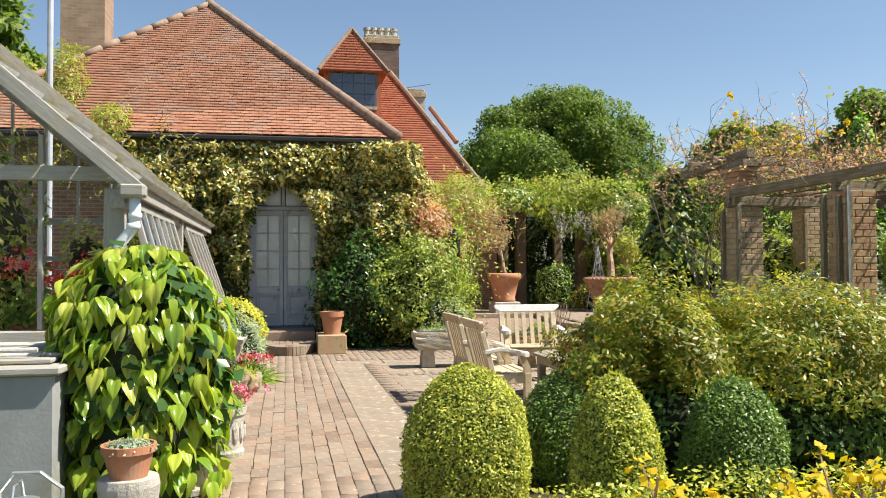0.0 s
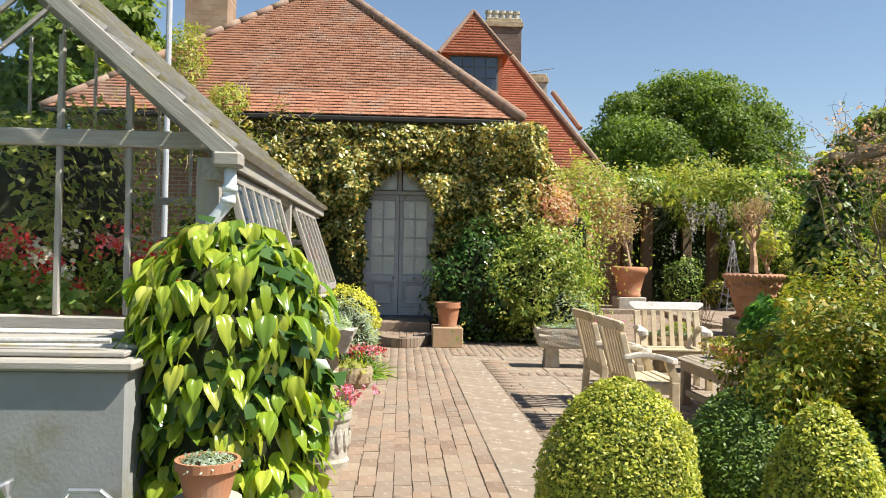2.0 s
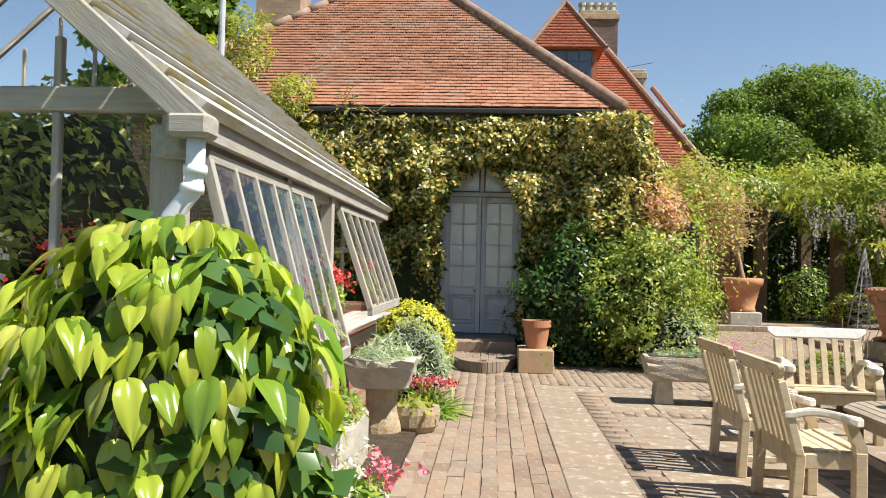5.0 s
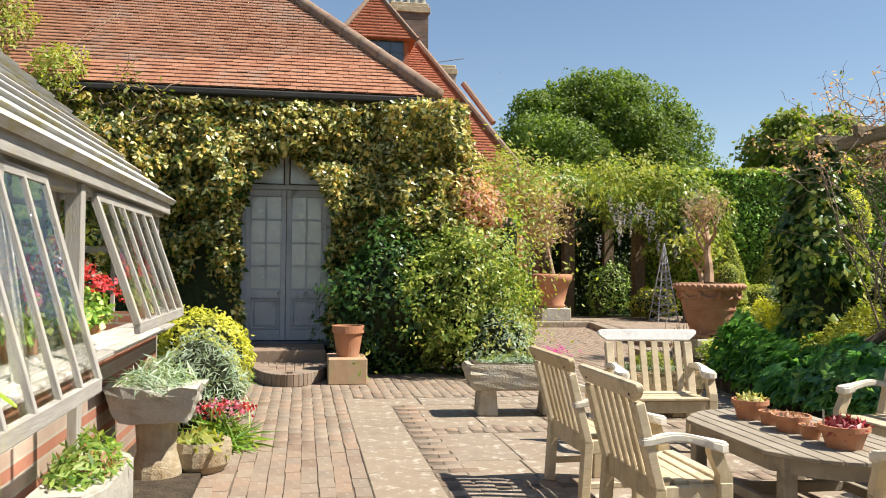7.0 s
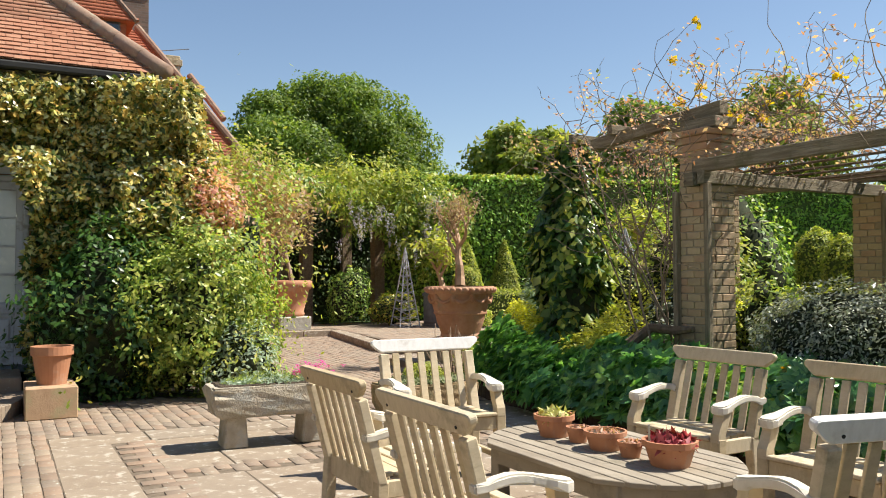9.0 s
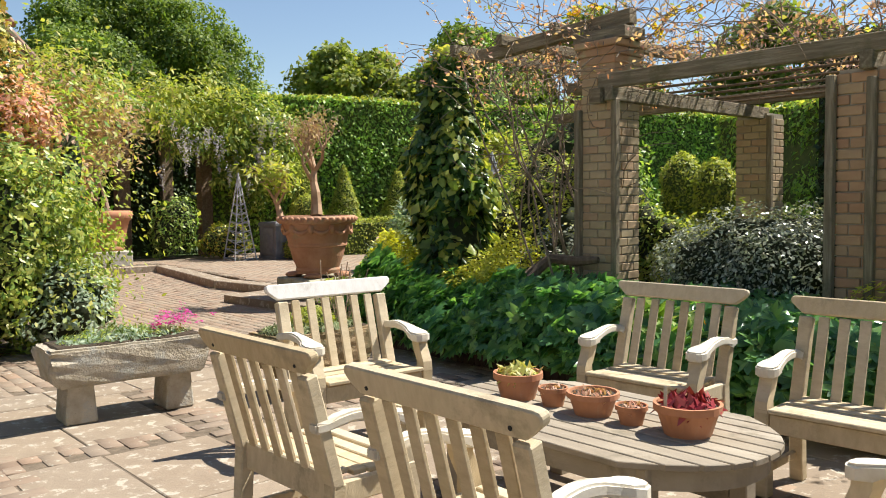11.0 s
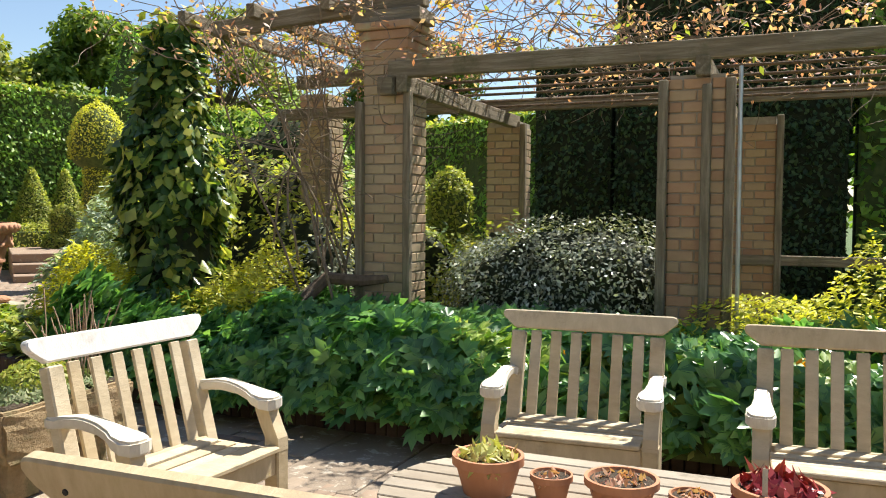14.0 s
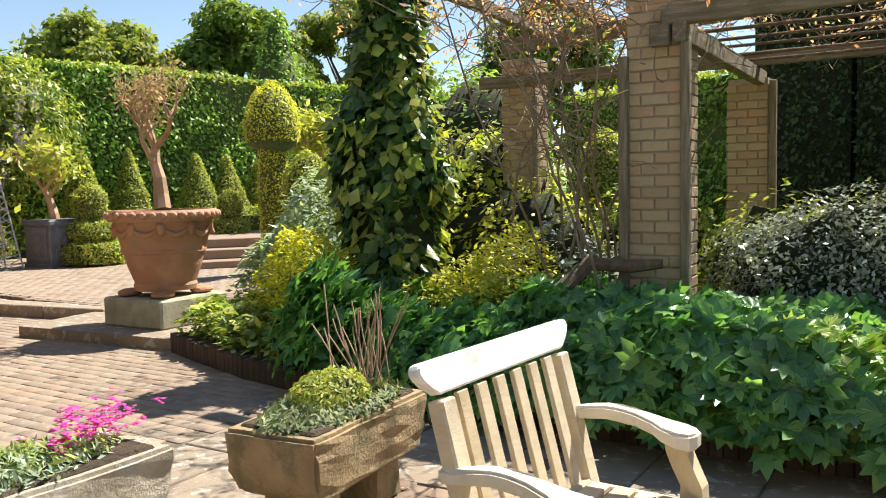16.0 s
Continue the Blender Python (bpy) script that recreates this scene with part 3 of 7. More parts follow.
RVL = float(np.linalg.norm(RV))


def in_rear(p, q):
    z = 3.0 + q * 4.45 / RVL
    return 0 <= p <= 8.3 - (z - 4.2) * 0.5955 and z < 8.62


rt = lay_tiles(RO, (1, 0, 0), RV, in_rear, 9.2, RVL * 1.3, 0.17, 0.115, 0.016, 5)
tagged(tile_mesh("tiling", rt, M_REDTILES, rear, "bright red clay tiles"), kind="stuff")
bm = bmesh.new()
q = [bm.verts.new(p) for p in ((-2, 25.14, 2.98), (7.0, 25.14, 2.98), (6.3, 26.0, 4.18), (4.4, 28.3, 7.38), (3.65, 29.2, 8.62), (-2, 29.2, 8.62))]
bm.faces.new(q)
back = [bm.verts.new(p) for p in ((-2, 33.2, 2.98), (7.0, 33.2, 2.98), (6.3, 32.4, 4.18))]
bm.faces.new((q[1], back[1], back[2], q[2]))
bm.faces.new((q[2], back[2], q[4], q[3]))
bm.faces.new((back[0], q[5], q[4], back[2], back[1]))
part("roof_deck", bm, M_REDTILES, rear)
part("wall", solo(-1.8, 6.7, 25.4, 32.9, -0.05, 3.0), M_WALLBRICK, rear)
bm = tube(bmesh.new(), [(6.7, 25.5, 3.55), (6.35, 25.95, 4.25), (3.65, 29.2, 8.72)], 0.1, 8)
part("verge", bm, M_RIDGE, rear)
part("verge", tube(bmesh.new(), [(6.0, 28.4, 6.05), (5.2, 29.4, 7.5)], [0.1, 0.1], 8), M_RIDGE, rear)
# dormer
dorm = part("dormer", solo(1.15, 3.05, 26.9, 30.0, 5.6, 8.15), M_REDTILES, rear)
part("window_frame", solo(1.3, 2.9, 26.84, 26.9, 6.95, 8.1), M_LEAD, dorm)
for i in range(4):
    for j in range(3):
        part("pane", solo(1.36 + i * 0.38, 1.36 + i * 0.38 + 0.35, 26.82, 26.85, 7.02 + j * 0.36, 7.02 + j * 0.36 + 0.33), M_DARKPANE, dorm)
part("window_sill", solo(1.9, 2.9, 26.7, 26.9, 6.83, 6.93), M_PALESTONE, dorm)
bm = bmesh.new()
q = [bm.verts.new(p) for p in ((0.95, 26.6, 8.1), (3.25, 26.6, 8.1), (2.1, 27.4, 9.7), (0.95, 30.5, 8.1), (3.25, 30.5, 8.1), (2.1, 30.5, 9.7))]
for ids in ((0, 1, 2), (1, 4, 5, 2), (3, 0, 2, 5), (3, 4, 1, 0), (4, 3, 5)):
    bm.faces.new([q[i] for i in ids])
part("dormer_roof", bm, M_REDTILES, dorm)
gv = np.array((0, 0.8, 1.6))
gl = float(np.linalg.norm(gv))
gt = lay_tiles((0.95, 26.6, 8.1), (1, 0, 0), gv, lambda p, q: 0 <= q <= gl and 1.15 * q / gl - 0.05 <= p <= 2.3 - 1.15 * q / gl + 0.05, 2.3, gl, 0.17, 0.115, 0.014, 9)
tagged(tile_mesh("tiling", gt, M_REDTILES, dorm), kind="stuff")
for p0, p1 in (((0.93, 26.57, 8.1), (2.1, 27.4, 9.75)), ((3.27, 26.57, 8.1), (2.1, 27.4, 9.75))):
    part("hip_roll", tube(bmesh.new(), [p0, p1], 0.07, 8), M_RIDGE, dorm)


def chimney(name, x0, x1, y0, y1, z0, z1, mat, pots, label, cap=0.35):
    t = thing(name, (x0 + x1) / 2, (y0 + y1) / 2, z0, label, "chimney")
    hx, hy = (x1 - x0) / 2, (y1 - y0) / 2
    h = z1 - z0
    part("shaft", solo(-hx, hx, -hy, hy, 0, h - cap), mat, t)
    part("corbel", solo(-hx - 0.06, hx + 0.06, -hy - 0.06, hy + 0.06, h - cap, h - cap * 0.4, 0.01), M_STONE, t)
    part("cap", solo(-hx, hx, -hy, hy, h - cap * 0.4, h, 0.02), M_STONE, t)
    for i in range(pots):
        bm = lathe(bmesh.new(), [(0.13, h), (0.12, h + 0.28), (0.15, h + 0.32), (0.15, h + 0.42), (0.11, h + 0.42), (0.1, h + 0.2)], 14, x=-hx + (i + 0.5) * 2 * hx / pots)
        part("chimney_pot", bm, M_PALESTONE, t, "pale clay chimney pot")
    return t


chimney("chimney", 2.95, 4.3, 31.4, 32.6, 5, 10.75, M_CHIMDARK, 5, "dark brick chimney stack with five pale pots")
chimney("chimney", -5.32, -4.34, 19.4, 20.4, 3, 12.0, M_CHIMBRICK, 0, "tall buff brick chimney stack")
chimney("chimney", 4.9, 5.6, 33.0, 33.8, 5, 9.0, M_PALESTONE, 0, "small tile-hung chimney far behind the roof")
mast = thing("mast", -3.72, 12.5, 0, "tall thin blue-grey metal pole", "pole")
part("pole", lathe(bmesh.new(), [(0.045, -0.1), (0.045, 9.0)], 10), M_PAINT, mast)
aer = thing("aerial", 4.4, 31.5, 8.7, "thin television aerial on the roof", "aerial")
part("boom", tube(bmesh.new(), [(-0.25, 0, -0.1), (1.2, 0, 0.18)], 0.015, 5), M_LEAD, aer)

# ---- doorway ----
door = thing("door_1", -0.2, 14.93, 0.33, "weathered blue-grey double garden doors with small panes, closed", "door", kind="structure")
for s in (-1, 1):
    part("door_frame", solo(s * 0.61 - 0.035, s * 0.61 + 0.035, -0.05, 0.12, 0, 2.78, 0.008), M_PAINT, door)
part("door_frame", solo(-0.575, 0.575, -0.05, 0.12, 2.2, 2.27, 0.008), M_PAINT, door)
part("door_frame", solo(-0.575, 0.575, -0.05, 0.12, 2.71, 2.78, 0.008), M_PAINT, door)
part("threshold", solo(-0.64, 0.64, -0.14, 0.12, -0.07, 0.0, 0.01), M_LEAD, door)
part("transom_bar", solo(-0.03, 0.03, -0.05, 0.1, 2.272, 2.708), M_PAINT, door)
for s in (-1, 1):
    cx = s * 0.29
    leaf = part("door_leaf", solo(cx - 0.284, cx + 0.284, 0.03, 0.06, 0.01, 2.195), M_PAINT, door)
    for dx in (-0.25, 0.25):
        part("stile", solo(cx + dx - 0.036, cx + dx + 0.036, -0.005, 0.03, 0.01, 2.195, 0.004), M_PAINT, leaf)
    for z0, z1 in ((0.01, 0.16), (0.62, 0.74), (2.1, 2.195)):
        part("rail", solo(cx - 0.213, cx + 0.213, -0.004, 0.03, z0, z1, 0.004), M_PAINT, leaf)
    part("glazing_bar", solo(cx - 0.011, cx + 0.011, 0.004, 0.03, 0.741, 2.099), M_PAINT, leaf)
    for j in range(4):
        z0 = 0.745 + j * 0.339
        if j:
            part("glazing_bar", solo(cx - 0.213, cx + 0.213, 0.002, 0.03, z0 - 0.011, z0 + 0.011), M_PAINT, leaf)
        for i in (-1, 1):
            part("pane", solo(cx + i * 0.112 - 0.098, cx + i * 0.112 + 0.098, 0.018, 0.031, z0 + 0.014, z0 + 0.325), M_PANE, leaf)
    part("panel", solo(cx - 0.16, cx + 0.16, 0.004, 0.03, 0.22, 0.56, 0.012), M_PAINT, leaf)
    for z0, z1 in ((0.17, 0.195), (0.585, 0.61)):
        part("moulding", solo(cx - 0.2, cx + 0.2, 0.0, 0.03, z0, z1, 0.005), M_PAINT, leaf)
    for dx in (-0.195, 0.195):
        part("moulding", solo(cx + dx - 0.012, cx + dx + 0.012, 0.0, 0.03, 0.197, 0.583, 0.005), M_PAINT, leaf)
    part("door_knob", lathe(bmesh.new(), [(0.006, 0.0), (0.022, 0.0), (0.028, 0.018), (0.02, 0.036), (0.004, 0.04)], 12), M_IRON, leaf, "dark iron knob").matrix_basis = pose(cx + (0.2 if s < 0 else 0.0), -0.004, 0.69, 90, 0, 0)
    part("transom_pane", solo(s * 0.3 - 0.25, s * 0.3 + 0.25, 0.02, 0.04, 2.29, 2.69), M_PANE, door)

steps = thing("door_steps", -0.2, 14.85, 0, "old brick doorstep with a half-round lower step", "steps")
part("top_step", solo(-0.72, 0.56, -1.0, 0.05, 0, 0.3, 0.012), M_BRICKS, steps)
half = [(0.46 * math.cos(a) + 0.1, -1.01 + 1.2 * math.sin(a)) for a in np.linspace(math.pi, 2 * math.pi, 25)]
part("lower_step", slab_of(bmesh.new(), half, 0, 0.132), M_MORTAR, steps)
rim_at = lambda a: Vector((0.1 + 0.5 * math.cos(a), -1.012 + 1.3 * math.sin(a), 0))
arc = [rim_at(math.pi * (1 + k / 600)) for k in range(601)]
run, place = 0.0, 0.036
for p, q in zip(arc, arc[1:]):
    run += (q - p).length
    if run >= place:
        place += 0.073
        d = (q - p).normalized()
        br = part("brick", solo(-0.033, 0.033, 0.0, 0.2, 0.0, 0.15, 0.006), M_BRICK, steps)
        br.matrix_basis = Matrix.Translation(q) @ Matrix.Rotation(math.atan2(d.y, d.x), 4, "Z")
rgs = random.Random(5)
for i in range(5):
    for k in range(5):
        x, y = 0.1 + (i - 2) * 0.112, -1.07 - k * 0.215 - 0.1 * (i % 2)
        if ((x - 0.1) / 0.33) ** 2 + ((y + 0.1 + 1.01) / 1.06) ** 2 < 1:
            br = part("brick", solo(-0.052, 0.052, -0.104, 0.104, 0.1, 0.146, 0.005), M_BRICK, steps)
            br.location = (x, y - 0.05, rgs.uniform(-0.002, 0.003))

# ---- greenhouse ----
gh = thing("greenhouse", 0, 0, 0, "weathered timber greenhouse with propped side vents", "greenhouse")
GX, GY0, GY1, GZ, GRX, GRZ = -1.27, 4.84, 10.42, 1.98, -4.3, 4.62
gs = Vector((GRX - GX, 0, GRZ - GZ))
# boards of the roof, running along the eaves
boards = 21
for i in range(boards):
    k0, k1 = -0.03 + i * 1.04 / boards, -0.03 + (i + 0.9) * 1.04 / boards
    p0, p1 = Vector((GX, 0, GZ)) + gs * k0, Vector((GX, 0, GZ)) + gs * k1
    nrm = Vector((-gs.z, 0, gs.x)).normalized() * -1
    nrm = nrm if nrm.z > 0 else -nrm
    bm = bmesh.new()
    lo, hi = 0.13, 0.105
    vs = []
    for y in (GY0 - 0.16, GY1 + 0.05):
        for p, h in ((p0, lo), (p1, hi)):
            vs.append(bm.verts.new((p.x + nrm.x * h, y, p.z + nrm.z * h)))
            vs.append(bm.verts.new((p.x + nrm.x * (h - 0.05), y, p.z + nrm.z * (h - 0.05))))
    for ids in ((0, 4, 6, 2), (1, 3, 7, 5), (0, 1, 5, 4), (2, 6, 7, 3), (0, 2, 3, 1), (4, 5, 7, 6)):
        bm.faces.new([vs[j] for j in ids])
    bmesh.ops.recalc_face_normals(bm, faces=bm.faces)
    part("roof_board", bm, M_ROOFWOOD, gh)


def beam(parent, p0, p1, w, h, mat, name, up=(0, 0, 1), bevel=0.006, label=""):
    """A square-sawn timber from p0 to p1."""
    p0, p1 = Vector(p0), Vector(p1)
    d = (p1 - p0)
    x = d.normalized()
    y = Vector(up).cross(x)
    y = y.normalized() if y.length > 1e-6 else x.orthogonal().normalized()
    z = x.cross(y)
    rot = Matrix((x, y, z)).transposed().to_4x4()
    bm = solo(0, d.length, -w / 2, w / 2, -h / 2, h / 2, bevel)
    ob = part(name, bm, mat, parent, label)
    ob.matrix_basis = Matrix.Translation(p0) @ rot
    return ob


beam(gh, (GX + 0.17, GY0 - 0.19, GZ - 0.085), (GRX, GY0 - 0.19, GRZ + 0.06), 0.04, 0.1, M_GREYWOOD, "bargeboard")
beam(gh, (GX + 0.02, GY0 - 0.15, GZ - 0.13), (GX + 0.02, GY1 + 0.04, GZ - 0.07), 0.1, 0.12, M_GREYWOOD, "eaves_beam")
beam(gh, (GX + 0.11, GY0 - 0.15, GZ - 0.05), (GX + 0.11, GY1 + 0.04, GZ - 0.05), 0.03, 0.11, M_GREYWOOD, "fascia")
beam(gh, (GX - 0.02, GY0, 0), (GX - 0.02, GY0, GZ - 0.05), 0.13, 0.1, M_GREYWOOD, "corner_post", (0, 1, 0))
beam(gh, (GX - 0.02, GY1, 0), (GX - 0.02, GY1, GZ - 0.05), 0.1, 0.1, M_GREYWOOD, "corner_post", (0, 1, 0))
beam(gh, (-6.9, GY0, 2.03), (GX + 0.04, GY0, 2.03), 0.08, 0.095, M_GREYWOOD, "tie_beam")
beam(gh, (-6.9, GY0, 0.95), (GX - 0.085, GY0, 0.95), 0.16, 0.07, M_GREYWOOD, "sill_beam")
# glazed far end
beam(gh, (-6.9, GY1, 2.03), (GX, GY1, 2.03), 0.08, 0.09, M_GREYWOOD, "tie_beam")
beam(gh, (-6.9, GY1, 1.55), (GX, GY1, 1.55), 0.05, 0.06, M_GREYWOOD, "transom")
for k in range(14):
    x = -1.62 - k * 0.4
    beam(gh, (x, GY1, 1.0), (x, GY1, max(2.1, GRZ - abs(x - GRX) * 0.87 - 0.12)), 0.035, 0.04, M_GREYWOOD, "mullion", (0, 1, 0), 0.004)
for i, x in enumerate((-1.757, -2.159, -2.56, -2.96, -3.36, -3.76, -4.16, -4.56, -4.96, -5.4, -5.9)):
    top = GRZ - abs(x - GRX) * (GRZ - GZ) / abs(GRX - GX) - 0.12
    beam(gh, (x, GY0, 0.99), (x, GY0, 1.98), 0.032, 0.04, M_GREYWOOD, "mullion", (0, 1, 0), 0.004)
    beam(gh, (x, GY0, 2.08), (x, GY0, max(2.1, top)), 0.032, 0.04, M_GREYWOOD, "mullion", (0, 1, 0), 0.004)
    x0 = x + 0.016
    x1 = (GX - 0.09) if i == 0 else (x + 0.386)
    pn = part("pane", solo(x0, min(x1, GX - 0.09), GY0 + 0.004, GY0 + 0.008, 0.99, 1.98), M_GLASS, gh)
    pn.visible_shadow = False
pn = part("pane", slab_of(bmesh.new(), [(-1.5, 2.085), (-7.0, 2.085), (GRX, GRZ - 0.1)], 0, 0.004), M_GLASS, gh)
pn.matrix_basis = pose(0, GY0 + 0.008, 0, 90, 0, 0)
pn.visible_shadow = False
# unseen back slope, glazed to let sky light in, and far walls close the house
pn = beam(gh, (GRX, (GY0 + GY1) / 2, GRZ), (-7.2, (GY0 + GY1) / 2, 2.0), GY1 - GY0, 0.006, M_GLASS, "pane", bevel=0)
pn.visible_shadow = False
for k in range(9):
    beam(gh, (GRX, GY0 + 0.1 + k * 0.67, GRZ), (-7.2, GY0 + 0.1 + k * 0.67, 2.0), 0.05, 0.06, M_GREYWOOD, "rafter")
pn = beam(gh, (GX + 0.1, (GY0 + GY1) / 2, GZ - 0.05), (GRX, (GY0 + GY1) / 2, GRZ + 0.0), GY1 - GY0, 0.006, M_GLASS, "pane", bevel=0)
pn.visible_shadow = False
part("back_wall", solo(-7.3, -7.2, GY0, GY1, 0, 2.05), M_RENDER, gh)
part("end_wall", solo(-7.2, GX - 0.08, GY1 - 0.03, GY1 + 0.05, 0, 1.0), M_WALLBRICK, gh)
part("dwarf_wall", solo(-7.2, GX - 0.09, GY0 - 0.04, GY0 + 0.14, 0, 0.9), M_RENDER, gh)
part("dwarf_wall", solo(GX - 0.16, GX + 0.04, GY0 + 0.06, GY1 - 0.06, 0, 0.86), M_WALLBRICK, gh)
part("floor_slab", solo(-7.2, GX - 0.17, GY0 + 0.15, GY1 - 0.04, -0.02, 0.02), M_SLAB, gh)
for i in range(4):
    part("sill_slat", solo(GX - 0.2 + i * 0.105, GX - 0.2 + i * 0.105 + 0.085, GY0 + 0.1, GY1 - 0.1, 0.875, 0.905, 0.006), M_GREYWOOD, gh)
for y in (6.3, 7.6):
    beam(gh, (GX + 0.05, y, 0.0), (GX + 0.05, y, GZ - 0.1), 0.09, 0.09, M_GREYWOOD, "wall_post", (0, 1, 0))
beam(gh, (GX - 0.1, 7.59, 0.9), (GX - 0.1, 7.59, GZ - 0.1), 0.12, 0.09, M_GREYWOOD, "wall_post", (0, 1, 0))
for k in range(9):
    beam(gh, (GX, GY0 + 0.35 + k * 0.62, GZ - 0.03), (GRX, GY0 + 0.35 + k * 0.62, GRZ - 0.06), 0.05, 0.07, M_GREYWOOD, "rafter")
for i in range(6):
    part("wall_board", solo(GX - 0.0, GX + 0.02, 6.36 + i * 0.2, 6.36 + i * 0.2 + 0.19, 0.0, 0.86, 0.004), M_GREYWOOD, gh)


def vent(y0, y1, bars, bx, bz):
    """A top-hung glazed vent propped outwards."""
    top, bot = Vector((GX + 0.07, 0, 1.83)), Vector((bx, 0, bz))
    v = part("vent", solo(-0.001, 0.001, y0, y1, 0, 0.002), M_GREYWOOD, gh, "propped glazed vent")
    v.location = top
    for i in range(bars + 1):
        y = y0 + (y1 - y0) * i / bars
        w = 0.05 if i in (0, bars) else 0.03
        beam(v, Vector((0, y, 0)), Vector((bot.x - top.x, y, bot.z - top.z)), w, 0.045, M_GREYWOOD, "vent_bar", bevel=0.003)
    beam(v, (bot.x - top.x, y0 - 0.02, bot.z - top.z - 0.02), (bot.x - top.x, y1 + 0.02, bot.z - top.z - 0.02), 0.04, 0.07, M_GREYWOOD, "bottom_rail", bevel=0.004)
    beam(v, (0, y0 - 0.02, 0), (0, y1 + 0.02, 0), 0.05, 0.05, M_GREYWOOD, "top_rail", bevel=0.004)
    bm = bmesh.new()
    q = [bm.verts.new(p) for p in ((0.01, y0, 0), (0.01, y1, 0), (bot.x - top.x + 0.01, y1, bot.z - top.z), (bot.x - top.x + 0.01, y0, bot.z - top.z))]
    bm.faces.new(q)
    bmesh.ops.solidify(bm, geom=bm.faces[:], thickness=0.004)
    g = part("pane", bm, M_GLASS, v)
    g.visible_shadow = False


vent(4.98, 6.92, 6, -0.93, 0.86)
vent(7.93, 9.71, 5, -0.934, 1.06)
# rainwater pipe at the corner
pipe = thing("drainpipe", -1.17, 4.7, 0, "white plastic drainpipe with a swan-neck bend", "drainpipe")
part("pipe", tube(bmesh.new(), [(0.03, 0.0, 1.86), (0.03, 0, 1.72), (0.02, 0, 1.66), (-0.06, 0, 1.56), (-0.08, 0, 1.5), (-0.08, 0, 1.36), (-0.08, 0, 1.3), (-0.17, 0.02, 1.2), (-0.19, 0.02, 1.1), (-0.19, 0.02, 0.02)], 0.036, 12), M_WHITE, pipe, smooth=True)
for z, x in ((1.74, 0.03), (1.67, 0.02), (1.5, -0.08), (1.38, -0.08)):
    part("collar", lathe(bmesh.new(), [(0.044, z - 0.02), (0.046, z), (0.044, z + 0.02)], 14, x=x), M_WHITE, pipe, smooth=True)
part("hopper", solo(-0.06, 0.1, -0.08, 0.06, 1.86, 1.95, 0.015), M_GREYWOOD, pipe)
# low rendered cold frame in front of the gable
cold = thing("cold_frame", -2.4, 4.2, 0, "low rendered cold frame with a weathered board top", "cold frame")
part("wall", solo(-2.5, 1.02, -0.48, 0.56, 0, 0.82, 0.01), M_RENDER, cold)
part("coping", solo(-2.52, 1.06, -0.52, 0.4, 0.82, 0.87, 0.012), M_GREYWOOD, cold)
for k in range(4):
    part("lid_board", solo(-2.5, 0.99, -0.42 + k * 0.2, -0.25 + k * 0.2, 0.875 + k * 0.012, 0.9 + k * 0.012, 0.006), M_ROOFWOOD if k % 2 else M_GREYWOOD, cold)
part("lid_batten", tube(bmesh.new(), [(-2.4, -0.36, 0.92), (-0.6, -0.33, 0.93), (0.9, -0.35, 0.945)], 0.014, 8), M_ROOFWOOD, cold, "frayed pale rope along the lid")

